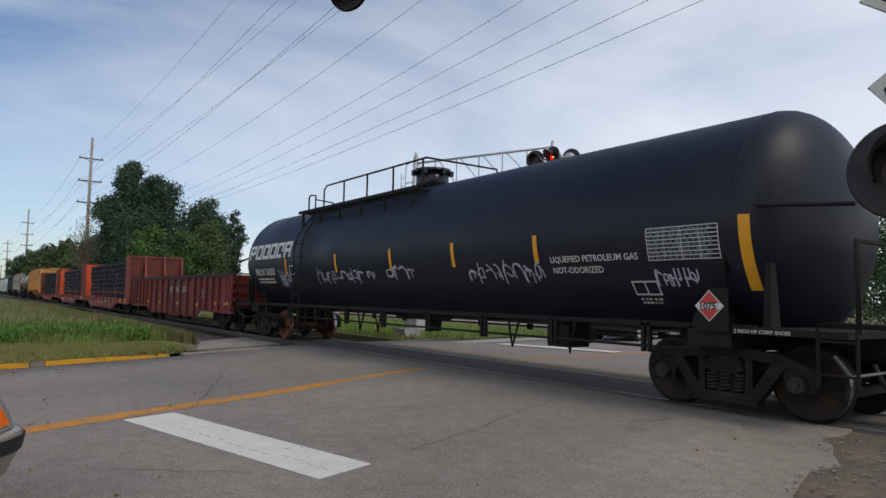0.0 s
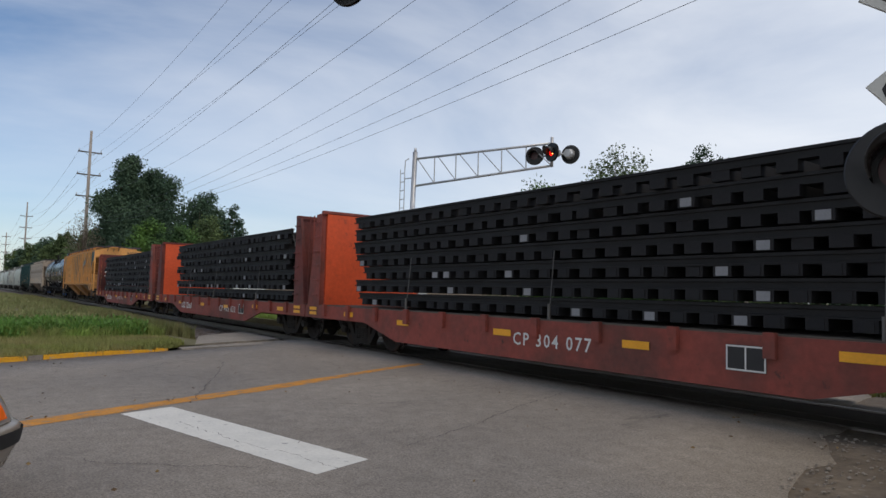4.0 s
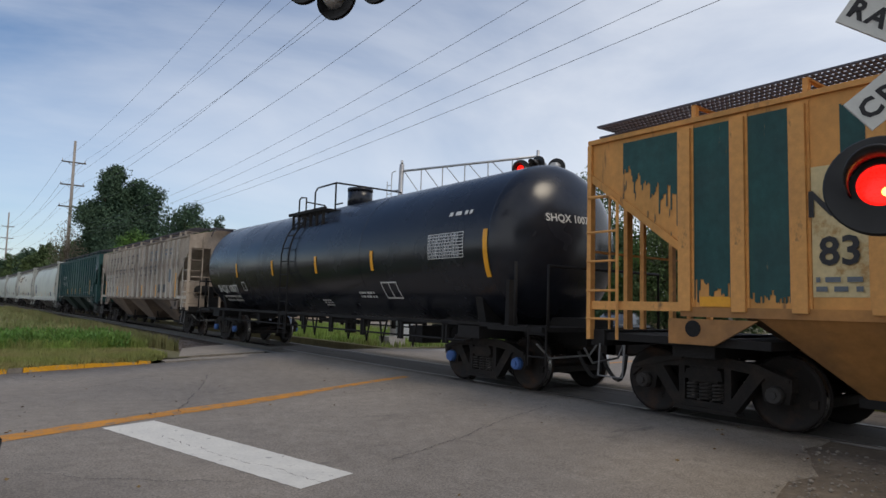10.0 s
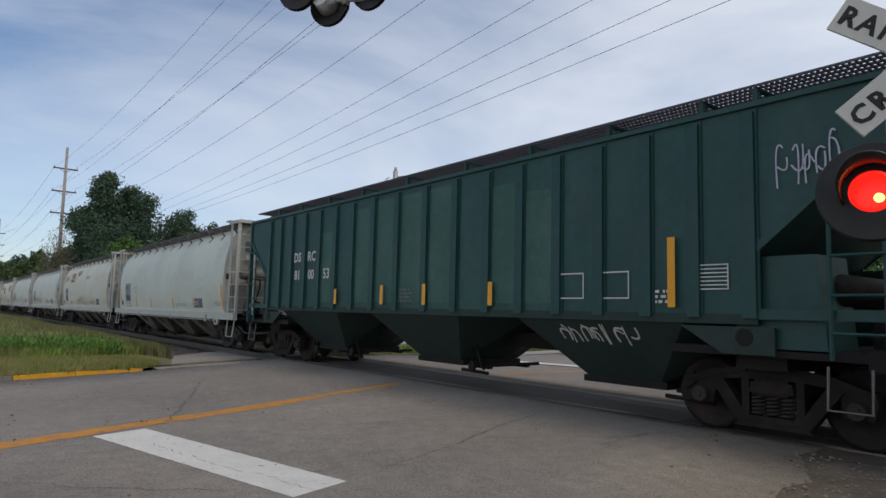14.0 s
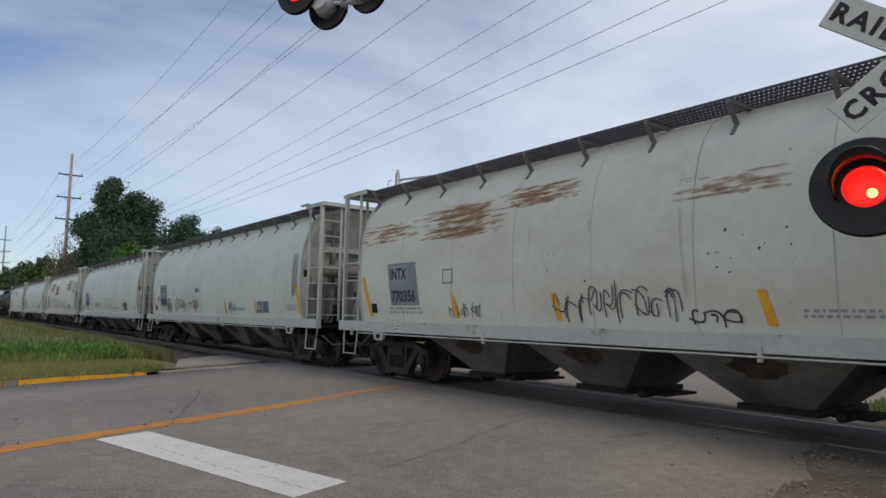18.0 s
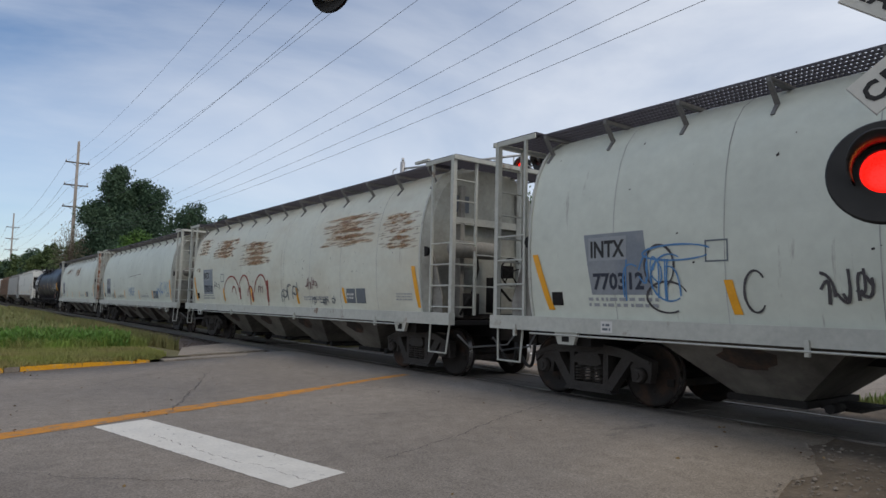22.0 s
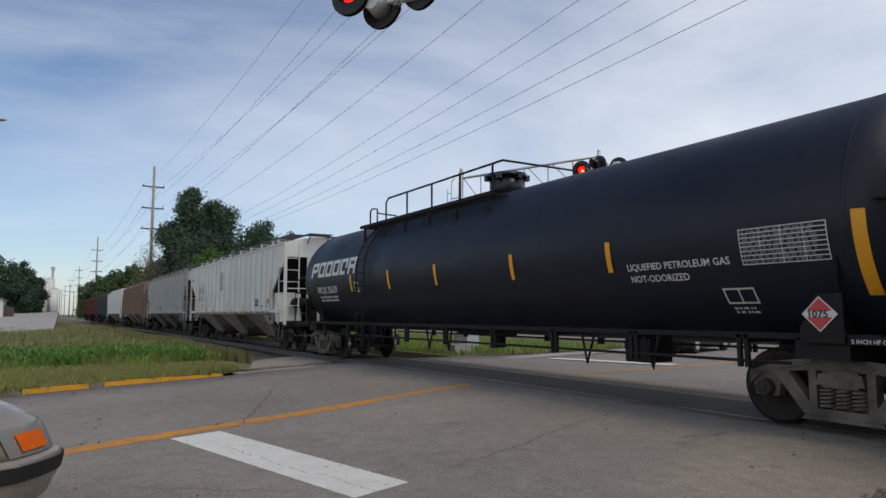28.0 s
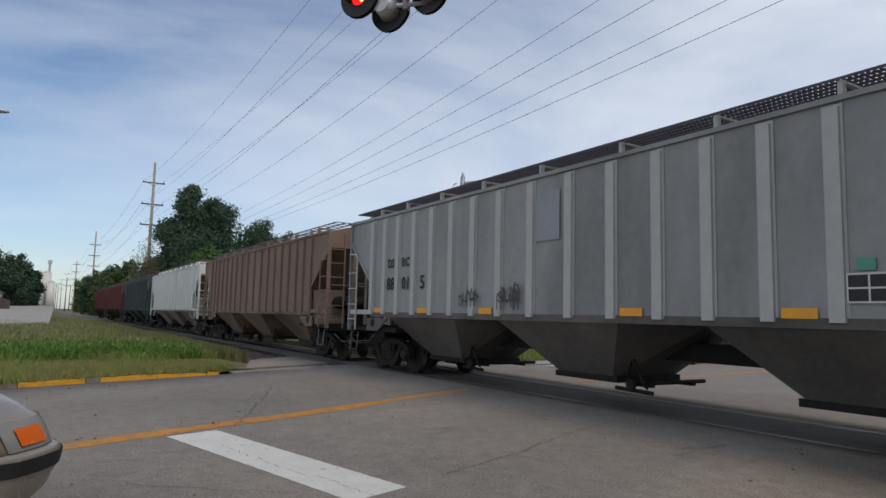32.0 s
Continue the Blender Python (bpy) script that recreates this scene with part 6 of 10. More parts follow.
    for i in range(4):
        c = (i - 1.5) * bay
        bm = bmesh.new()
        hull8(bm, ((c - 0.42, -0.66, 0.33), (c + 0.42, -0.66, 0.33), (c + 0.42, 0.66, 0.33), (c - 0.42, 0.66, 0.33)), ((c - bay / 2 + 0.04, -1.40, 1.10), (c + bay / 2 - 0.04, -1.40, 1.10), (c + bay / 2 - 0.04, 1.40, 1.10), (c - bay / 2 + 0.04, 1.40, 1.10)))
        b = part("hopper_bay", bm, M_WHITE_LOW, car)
        bm = bmesh.new()
        bx(bm, c - 0.5, -0.74, 0.25, c + 0.5, 0.74, 0.33)
        bx(bm, c + 0.5, -0.4, 0.24, c + 0.95, 0.4, 0.28)
        cyl(bm, (c + 0.75, -0.75, 0.29), (c + 0.75, -0.45, 0.29), 0.06, 8)
        part("outlet_gate", bm, M_UNDER, b)
        bm = bmesh.new()
        dots = []
        for k in range(16):
            u, v = 0.36 * math.cos(k * math.pi / 8) + 0.06 * math.sin(k * 2.1), 0.66 + 0.20 * math.sin(k * math.pi / 8)
            dots.append((c + u, -0.66 - 0.74 * v - 0.008, 0.33 + 0.77 * v - 0.006))
        quad(bm, dots)
        part("overpainted_patch", bm, M_SMUDGE, b, "dark overpainted patch")
    for s in (-1, 1):
        bm = bmesh.new()
        hull8(bm, ((s * 5.5, -1.35, 1.05), (s * 5.5, 1.35, 1.05), (s * 5.44, 1.35, 1.05), (s * 5.44, -1.35, 1.05)), ((s * (body), -1.35, 1.25), (s * (body), 1.35, 1.25), (s * (body - 0.1), 1.35, 1.25), (s * (body - 0.1), -1.35, 1.25)))
        part("floor_sheet", bm, M_UNDER, car)
        bm = bmesh.new()
        bx(bm, min(s * 6.3, s * 7.0), -1.4, 0.82, max(s * 6.3, s * 7.0), 1.4, 1.05)
        part("body_bolster", bm, M_UNDER, car)
        bm = bmesh.new()
        bx(bm, min(s * (half - 1.6), s * (half - 0.04)), -1.46, 1.02, max(s * (half - 1.6), s * (half - 0.04)), 1.46, 1.10)
        part("end_deck", bm, M_UNDER, car)
        bm = bmesh.new()
        slab(bm, [(s * x, z) for x, z in ((6.42, 1.03), (6.88, 1.03), (6.80, 0.84), (6.50, 0.84))], -1.56, -1.50)
        pad = part("jacking_pad", bm, M_WHITE_SILL, car, "pale bracket with a square hole")
        bm = bmesh.new()
        bx(bm, min(s * 6.58, s * 6.72), -1.566, 0.88, max(s * 6.58, s * 6.72), -1.555, 0.99)
        part("jacking_hole", bm, M_UNDER, pad)
    bm = bmesh.new()
    bx(bm, -half + 0.2, -0.22, 0.78, half - 0.2, 0.22, 1.04)
    part("centre_sill", bm, M_UNDER, car)
    # roof walkway with brackets
    bm = bmesh.new()
    grating(bm, -body - 0.1, body + 0.1, -1.36, -0.74, 4.19, 0.06)
    part("running_board", bm, M_GRATING, car, "dark steel grating walkway")
    bm = bmesh.new()
    grating(bm, -body - 0.1, body + 0.1, 0.74, 1.36, 4.19, 0.4)
    part("running_board", bm, M_GRATING, car, "dark steel grating walkway")
    bm = bmesh.new()
    slab_x(bm, [(-1.33, 3.72), (-1.29, 3.70), (-1.16, 3.86), (-1.34, 4.10), (-0.72, 4.11), (-0.72, 4.16), (-1.40, 4.16), (-1.40, 4.10), (-1.22, 3.86)], -0.025, 0.025)
    arm = mesh_of("walk_bracket", bm, M_GRATING_LT)
    for i in range(13):
        share("walk_bracket", arm, car, pose(-body + 0.1 + (2 * body - 0.2) * i / 12, 0, 0))
    for i in range(6):
        bm = bmesh.new()
        x = -body + 1.2 + (2 * body - 2.4) * i / 5
        bx(bm, x - 0.5, -0.35, 4.24, x + 0.5, 0.35, 4.34)
        part("roof_hatch", bm, M_WHITE_SILL, car)
    bm = bmesh.new()
    bx(bm, half - 1.45, -1.45, 4.25, half - 1.0, -1.38, 4.30)
    part("sight_bracket", bm, M_WHITE_SILL, car)
    trucks(car, 6.6, 1, 1, keyed)
    couplers(car, half + 0.58)
    # lettering
    if stencil:
        bm = bmesh.new()
        quad(bm, ((0.13, 0, 0), (1.14, 0, 0), (1.02, 0.86, 0), (0, 0.86, 0)))
        decal("stencil_panel", bm, M_STENCIL_PANEL, car, -6.26, 1.58, cf_side, "slate-grey stencil panel", 0.1)
        decal("panel_head", rect(0.66, 0.33), M_STENCIL_LT, car, -6.17, 2.06, cf_side, "", 0.1, 0.009)
        for name, text, size, x, z, wide in (("reporting_mark", mark, 0.32, -6.14, 2.11, 0.60), ("car_number", number, 0.31, -6.10, 1.66, 0.86)):
            bm = letters(text, size, 0.010)
            k = wide / max(v.co.x for v in bm.verts)
            for v in bm.verts:
                v.co.x *= k
            decal(name, bm, M_LETTER_D if name == "reporting_mark" else M_LETTER_N, car, x, z, cf_side, "", 0.1, 0.012)
    if number == "770324":
        for text, z in (("LD LMT  202200", 1.46), ("LT WT     60800", 1.32)):
            decal("load_limit", letters(text, 0.125, 0.002, 1.15), M_STENCIL, car, -6.1, z, cf_side, "", 0, 0.010)
    else:
        decal("load_data", bars(2, 1.25, 0.16, seed), M_STENCIL_LT, car, -6.2, 1.40, cf_side, "", 0, 0.010)
    for x in (4.38, 4.83):
        decal("consolidated_stencil", rect(0.41, 0.33), M_STENCIL, car, x, 1.38, cf_side, "dark stencil panel", 0.1)
    decal("stencil_marks", bars(2, 0.3, 0.16, seed + 3), M_LETTER, car, 4.42, 1.46, cf_side, "", 0, 0.012)
    decal("test_data", bars(3, 0.62, 0.17, seed + 5), M_STENCIL_LT, car, 6.48, 1.45, cf_side, "", 0)
    decal("test_data", bars(2, 1.5, 0.12, seed + 6), M_STENCIL_LT, car, 2.1, 1.42, cf_side, "", 0)
    decal("plate_mark", box_frame(0.3, 0.27, 0.02), M_STENCIL, car, -4.35, 1.98, cf_side, "", 0.1)
    for x, w, h, z, lean in ((-7.0, 0.12, 0.85, 1.35, -0.3), (7.25, 0.13, 0.82, 1.32, -0.18), (-4.02, 0.11, 0.41, 1.35, -0.1), (-1.53, 0.11, 0.42, 1.34, -0.1), (1.70, 0.11, 0.42, 1.33, -0.1), (4.27, 0.10, 0.36, 1.37, -0.1)):
        bm = bmesh.new()
        quad(bm, ((0, 0, 0), (w, 0, 0), (w + lean, h, 0), (lean, h, 0)))
        decal("reflector", bm, M_REFLECT, car, x, z, cf_side, "orange-yellow reflective strip", 0.09, 0.011)
    if number == "770336":
        for k in range(3):
            bm = bmesh.new()
            quad(bm, ((0, 0.1 * k, 0), (0.05, 0, 0), (0.035, 1.15, 0), (0.012, 1.1, 0)))
            decal("rust_drip", bm, M_SMUDGE, car, 6.86 + 0.11 * k, 1.82, cf_side, "dark rust drip", 0.09, 0.011)
    bm = bmesh.new()
    quad(bm, ((0, 0, 0), (0.22, 0, 0), (0.22, 0.2, 0), (0, 0.2, 0)))
    decal("side_port", bm, M_UNDER, car, -body + 0.45, 1.42, cf_side, "", 0)
    plate = lambda x, z: -1.602
    decal("sill_mark", rect(0.2, 0.16), M_LETTER, car, -5.95, 1.05, plate, "small white mark on the sill", 0)
    decal("stencil_marks", bars(2, 0.15, 0.12, seed + 8), M_STENCIL, car, -5.92, 1.07, plate, "", 0, 0.009)
    # specks of black and rust
    speck = random.Random(seed)
    bm = bmesh.new()
    for _ in range(46):
        x, z, w = speck.uniform(-7, 7), 1.4 + 2.3 * speck.random(), speck.uniform(0.008, 0.035)
        if speck.random() < 0.5:
            x, z = -2.6 + 1.2 * speck.random() + 3.6 * speck.randrange(3), 1.9 + 0.6 * speck.random()
        quad(bm, ((x, z, 0), (x + w, z + w * 0.3, 0), (x + w * 0.8, z + w * speck.uniform(0.6, 1.8), 0), (x - w * 0.2, z + w * 0.7, 0)))
    decal("speck", bm, M_SMUDGE, car, 0, 0, cf_side, "dark specks", 0, 0.007)["kind"] = "stuff"
    for s in (-1, 1):
        bm = bmesh.new()
        cyl(bm, (s * (body + 0.08), -1.56, 2.42), (s * (body + 0.08), -1.50, 2.42), 0.1, 12)
        part("end_port", bm, M_UNDER, car)
    for k, (x, z, w, h, m, st, r) in enumerate(graf):
        decal("graffiti", squiggle(w, h, seed * 7 + k, st, r), m, car, x, z, cf_side, "sprayed graffiti scrawl", 0.12, 0.014)
    return car


# -- tank car --
def tank_car(q, half, radius, zc, paint, label, tc, cap, mark, number, ladder_x, dome_x, wide_rail):
    car = car_thing("tank_car", label, q)
    bm = bmesh.new()
    n = 48
    head = 0.85
    prof = [(-half, 0.02)] + [(-half + head * (1 - math.cos(t)), radius * math.sin(t)) for t in np.linspace(0.10, math.pi / 2, 15)]
    prof += [(-half + head + (2 * half - 2 * head) * i / 6, radius) for i in range(1, 6)]
    prof += [(-x, r) for x, r in prof[15::-1]]
    loft(bm, [[(x, r * math.cos(a * 2 * math.pi / n), zc + r * math.sin(a * 2 * math.pi / n)) for a in range(n)] for x, r in prof])
    part("tank", bm, paint, car, "long black cylindrical tank")
    for x in (-half + head, -half * 0.36, half * 0.36, half - head):
        bm = bmesh.new()
        rings = [[(x + dx, rr * math.cos(a * 2 * math.pi / n), zc + rr * math.sin(a * 2 * math.pi / n)) for a in range(n)] for dx, rr in ((-0.02, radius), (-0.015, radius + 0.004), (0.015, radius + 0.004), (0.02, radius))]
        loft(bm, rings, True, True, False)
        part("weld_seam", bm, paint, car)

    def side(x, z):
        d = abs(x) - (half - head)
        r = radius
        if d > 0:
            r = radius * math.sqrt(max(1 - (d / head) ** 2, 0.01))
        u = (z - zc) / r
        return -r * math.sqrt(max(1 - u * u, 0.0))

    # underframe, side runs and brackets
    for s in (-1, 1):
        bm = bmesh.new()
        bx(bm, min(s * (half - 2.4), s * (half + 0.35)), -0.35, 0.80, max(s * (half - 2.4), s * (half + 0.35)), 0.35, zc - radius + 0.25)
        part("stub_sill", bm, M_UNDER, car)
        bm = bmesh.new()
        bx(bm, min(s * (tc - 0.3), s * (tc + 0.3)), -1.45, 0.86, max(s * (tc - 0.3), s * (tc + 0.3)), 1.45, 1.10)
        part("body_bolster", bm, M_UNDER, car)
        bm = bmesh.new()
        hull8(bm, ((s * (tc - 0.1), -1.1, 1.08), (s * (tc - 0.1), 1.1, 1.08), (s * (tc + 0.1), 1.1, 1.08), (s * (tc + 0.1), -1.1, 1.08)), ((s * (tc - 0.1), -1.25, 1.75), (s * (tc - 0.1), 1.25, 1.75), (s * (tc + 0.1), 1.25, 1.75), (s * (tc + 0.1), -1.25, 1.75)))
        part("saddle", bm, M_UNDER, car)
        bm = bmesh.new()
        bx(bm, min(s * (half - 0.9), s * (half + 0.4)), -1.5, 1.04, max(s * (half - 0.9), s * (half + 0.4)), 1.5, 1.12)
        part("end_deck", bm, M_UNDER, car)
    bm = bmesh.new()
    for y in (-1.42, 1.42):
        bx(bm, -half + 0.6, y - 0.03, 1.08, half - 0.6, y + 0.03, 1.15)
        tube(bm, ((-half + 1.6, y, 0.80), (half - 1.6, y, 0.80)), 0.022, 5)
        for i in range(9):
            x = -half + 2.2 + (2 * half - 4.4) * i / 8
            for d in (-0.05, 0.05):
                bx(bm, x + d - 0.025, y - 0.03, 0.72, x + d + 0.025, y + 0.03, 1.12)
            bx(bm, x - 0.04, min(y, y * 0.55), 1.02, x + 0.04, max(y, y * 0.55), 1.10)
    part("side_run", bm, M_UNDER, car)
    for x, d in ((ladder_x + 0.75, 0.3), (ladder_x + 1.6, -0.3), (ladder_x + 3.1, 0.32), (ladder_x + 4.2, -0.32), (half * 0.45, 0.3), (half * 0.62, -0.3)):
        bm = bmesh.new()
        tube(bm, ((x, -1.40, 1.10), (x + d * 0.4, -1.40, 0.60), (x + d, -1.40, 1.10)), 0.024, 5)
        part("hanger", bm, M_UNDER, car)
    bm = bmesh.new()
    cyl(bm, (half * 0.35, 0.75, 0.78), (half * 0.35 + 0.9, 0.75, 0.78), 0.2, 12)
    cyl(bm, (-1.2, -0.3, 0.95), (1.0, -0.3, 0.95), 0.05, 6)
    cyl(bm, (0.0, 0.0, 0.62), (0.0, 0.0, 1.2), 0.16, 10)
    bx(bm, half * 0.5, -0.9, 0.62, half * 0.5 + 0.5, -0.4, 0.98)
    part("brake_gear", bm, M_UNDER, car)
    for s in (-1, 1):
        bm = bmesh.new()
        tube(bm, ((s * (half - 1.0), -1.46, 1.1), (s * (half - 1.0), -1.46, 2.55), (s * (half - 0.85), -1.46, 2.62), (s * (half + 0.5), -1.46, 2.5)) if wide_rail else ((s * (half - 0.25), -1.46, 1.1), (s * (half - 0.25), -1.46, 2.2)), 0.03, 6)
        tube(bm, ((s * (half + 0.5), -1.46, 1.1), (s * (half + 0.5), -1.46, 2.1), (s * (half + 0.5), 1.46, 2.1), (s * (half + 0.5), 1.46, 1.1)), 0.028, 6)
        part("end_handrail", bm, M_UNDER, car)
        bm = bmesh.new()
        ladder(bm, s * (half + 0.3), -1.5, 0.5, 1.15, 0.4)
        part("end_step", bm, M_UNDER, car)
        bm = bmesh.new()
        hull8(bm, ((s * (half - 0.55), -1.42, 1.12), (s * (half - 0.45), -1.42, 1.12), (s * (half - 0.45), -1.2, 1.12), (s * (half - 0.55), -1.2, 1.12)), ((s * (half - 0.52), -1.42, 1.9), (s * (half - 0.45), -1.42, 1.9), (s * (half - 0.45), -1.3, 1.9), (s * (half - 0.52), -1.3, 1.9)))
        part("end_bracket", bm, M_UNDER, car)
    # ladder up the side
    def ladder_y(z):
        return min(side(0, z) - 0.10, -0.3) if z > zc else -radius - 0.10
    for d in (-0.24, 0.24):
        bm = bmesh.new()
        tube(bm, [(ladder_x + d, ladder_y(z), z) for z in np.linspace(0.55, zc + radius * 0.93, 14)], 0.02, 5)
        part("ladder_stile", bm, M_UNDER, car)
    bm = bmesh.new()
    cyl(bm, (-0.24, 0, 0), (0.24, 0, 0), 0.016, 5)
    rung = mesh_of("rung", bm, M_UNDER)
    for z in np.linspace(0.7, zc + radius * 0.9, 10):
        share("rung", rung, car, pose(ladder_x, ladder_y(z), z))
    bm = bmesh.new()
    tube(bm, ((ladder_x - 0.3, -1.46, 1.1), (ladder_x - 0.22, -1.5, 0.42), (ladder_x + 0.22, -1.5, 0.42), (ladder_x + 0.3, -1.46, 1.1)), 0.026, 5)
    part("stirrup", bm, M_UNDER, car)
    # dome, platform and rails
    ztop = zc + radius
    zr = zc + math.sqrt(radius ** 2 - 1.02 ** 2) + 0.12
    bm = bmesh.new()
    cyl(bm, (dome_x, 0, ztop - 0.1), (dome_x, 0, ztop + 0.42), 0.40 if wide_rail else 0.345, 20)
    cyl(bm, (dome_x, 0, ztop + 0.38), (dome_x, 0, ztop + 0.47), 0.45 if wide_rail else 0.355, 20)
    if wide_rail:
        for a in range(6):
            t = a * math.pi / 3
            bx(bm, dome_x + 0.45 * math.cos(t) - 0.05, 0.45 * math.sin(t) - 0.05, ztop + 0.32, dome_x + 0.45 * math.cos(t) + 0.05, 0.45 * math.sin(t) + 0.05, ztop + 0.45)
    part("valve_dome", bm, M_TANK_GLOSS, car, "black valve housing")
    x0, x1 = (ladder_x - (0.75 if wide_rail else 0.60), dome_x + (1.22 if wide_rail else 0.52))
    bm = bmesh.new()
    grating(bm, x0, x1, -1.3, -0.8, zr, 0.12)
    bx(bm, x0, -1.34, zr - 0.04, x1, -1.28, zr + 0.04)
    grating(bm, dome_x - 0.9, x1, 0.8, 1.3, zr, 0.12)
    for x in np.linspace(x0 + 0.2, x1 - 0.2, 6):
        bx(bm, x - 0.03, -1.30, zr - 0.42, x + 0.03, -1.24, zr)
    part("top_platform", bm, M_UNDER, car)
    bm = bmesh.new()
    h = 0.70
    yy = -1.02
    tube(bm, ((x0, yy, zr), (x0, yy, zr + h * 0.7), (x0 + 0.12, yy, zr + h * 0.78), (x0 + 0.45, yy, zr + h * 0.72), (x0 + 0.45, yy, zr)), 0.024, 6)
    tube(bm, ((x0 + 1.0, yy, zr), (x0 + 1.0, yy, zr + h * 0.85), (x0 + 1.15, yy, zr + h), (x1, yy, zr + h), (x1, 1.02, zr + h), (x1, 1.02, zr)), 0.024, 6)
    tube(bm, ((x0 + 0.45, yy, zr + h * 0.55), (x0 + 1.6, yy, zr + 0.16), (x0 + 1.7, yy, zr)), 0.02, 6)
    k = 1
    x = x0 + 2.2
    while x < x1 + 0.05:
        cyl(bm, (min(x, x1), yy, zr), (min(x, x1), yy, zr + h), 0.024, 6)
        x += 1.25
    tube(bm, ((x0 + 2.6, yy, zr + 0.12), (x1, yy, zr + 0.12)), 0.02, 6)
    part("top_handrail", bm, M_UNDER, car)
    trucks(car, tc, 2 if number == "35639" else 0, cap, True, number == "36303")
    couplers(car, half + 0.75)
    return car, side


# -- cars in their order, head end first --
def in_panels(car, side, items, first, z, size, material, name="car_number", lift=0.006):
    """Stencils centred between neighbouring ribs, from the rib numbered first."""
    for i, t in enumerate(items):
        if not t:
            continue
        bm = letters(t, size, size * 0.022)
        w = max(v.co.x for v in bm.verts)
        c = (RIB_X[first + i] + RIB_X[first + i + 1]) / 2
        decal(name, bm, material, car, c - w / 2, z, side, "", 0, lift)


def lpg_car(q, half, tc, number, seed, scrawls, name_x=-8.38, pitch=0.565, mark_x=-7.85, plate_x=-5.15, strips=(-5.45, -2.28, 0.36, 2.66, 4.93), ladder_x=-4.34, dome_x=-0.22):
    R, zc = 1.56, 2.49
    car, side = tank_car(q, half, R, zc, M_TANK, "black liquefied gas tank car with white lettering and graffiti" if scrawls else "black liquefied gas tank car with white lettering", tc, 0, "PROX", number, ladder_x, dome_x, True)
    # company name as plain slanted blocks
    for i in range(6):
        bm = bmesh.new()
        for (a, b, c, d) in ((0, 0, 0.13, 0.46), (0.13, 0.36, 0.50, 0.46), (0.38, 0.18 if i in (0, 4) else 0.0, 0.50, 0.36), (0.13, 0.16 if i in (0, 5) else 0.0, 0.38, 0.26 if i in (0, 5) else 0.10)):
            sl = 0.16
            quad(bm, ((a + b * sl, b, 0), (c + b * sl, b, 0), (c + d * sl, d, 0), (a + d * sl, d, 0)))
        decal("name_block", bm, M_LETTER, car, name_x + i * pitch, 2.50, side, "white slanted block of the company name", 0.07, 0.012)
    decal("reporting_mark", letters("PROX " + number, 0.29, 0.004), M_LETTER, car, mark_x, 2.0, side, "", 0.07, 0.012)
    decal("load_data", bars(2, 1.5, 0.20, seed), M_LETTER, car, mark_x + 0.1, 1.74, side, "", 0.07, 0.012)
    decal("plate_mark", box_frame(0.27, 0.27, 0.025), M_LETTER, car, plate_x, 1.98, side, "", 0.07, 0.012)
    for x in (-8.75, *strips):
        h = 0.46 if x > -8 else 0.85
        decal("reflector", rect(0.10, h), M_REFLECT, car, x, 2.0 if x > -8 else 1.6, side, "orange-yellow reflective strip", 0.07, 0.012 if x > -8 else 0.022)
    decal("reflector", rect(0.13, 0.92), M_REFLECT, car, 8.50, 1.57, side, "orange-yellow reflective strip", 0.07, 0.012)
    decal("contents_lettering", letters("LIQUEFIED PETROLEUM GAS", 0.135, 0.002), M_LETTER, car, 5.28, 2.00, side, "", 0.07, 0.012)
    decal("contents_lettering", letters("NOT-ODORIZED", 0.135, 0.002), M_LETTER, car, 5.30, 1.83, side, "", 0.07, 0.012)
    decal("data_table", box_frame(1.08, 0.44, 0.012, 4, 8), M_LETTER, car, 7.16, 1.97, side, "white stencilled data table", 0.07, 0.012)
    decal("data_table", bars(8, 1.0, 0.42, seed + 9), M_STENCIL, car, 7.2, 1.98, side, "", 0.07, 0.013)
    decal("plate_mark", box_frame(0.44, 0.20, 0.022, 2, 1), M_LETTER, car, 6.76, 1.50, side, "", 0.07, 0.012)
    decal("data_bars", bars(2, 0.36, 0.10, seed + 4), M_LETTER, car, 6.80, 1.37, side, "", 0.07, 0.012)
    decal("bolster_note", letters("2 INCH HF COMP SHOES", 0.062, 0.001), M_LETTER, car, 8.40, 1.055, lambda x, z: -1.505, "", 0, 0.006)
    bm = bmesh.new()
    c, s2 = 0.20, 0.20
    quad(bm, ((c, 0, 0), (2 * c, s2, 0), (c, 2 * s2, 0), (0, s2, 0)))
    decal("hazard_placard", bm, M_LETTER, car, 7.89, 1.17, lambda x, z: -1.52, "red and white diamond placard", 0, 0.01)
    bm = bmesh.new()
    c, s2 = 0.18, 0.18
    for lo, hi in ((0.0, 0.40), (0.60, 1.0)):
        def w(t):
            return c * (1 - abs(2 * t - 1))
        quad(bm, ((c - w(lo), 2 * s2 * lo, 0), (c + w(lo), 2 * s2 * lo, 0), (c + w(hi), 2 * s2 * hi, 0), (c - w(hi), 2 * s2 * hi, 0)) if lo > 0 else ((c, 0, 0), (c + w(hi), 2 * s2 * hi, 0), (c - w(hi), 2 * s2 * hi, 0)))
    decal("placard_field", bm, M_PLACARD, car, 7.91, 1.19, lambda x, z: -1.52, "", 0, 0.014)
    decal("hazard_number", letters("1075", 0.12, 0.003), M_LETTER_D, car, 7.95, 1.33, lambda x, z: -1.52, "", 0, 0.016)
    bm = bmesh.new()
    slab(bm, ((7.85, 1.05), (8.33, 1.05), (8.33, 1.60), (8.05, 1.60), (7.85, 1.2)), -1.515, -1.49)
    part("placard_holder", bm, M_UNDER, car)
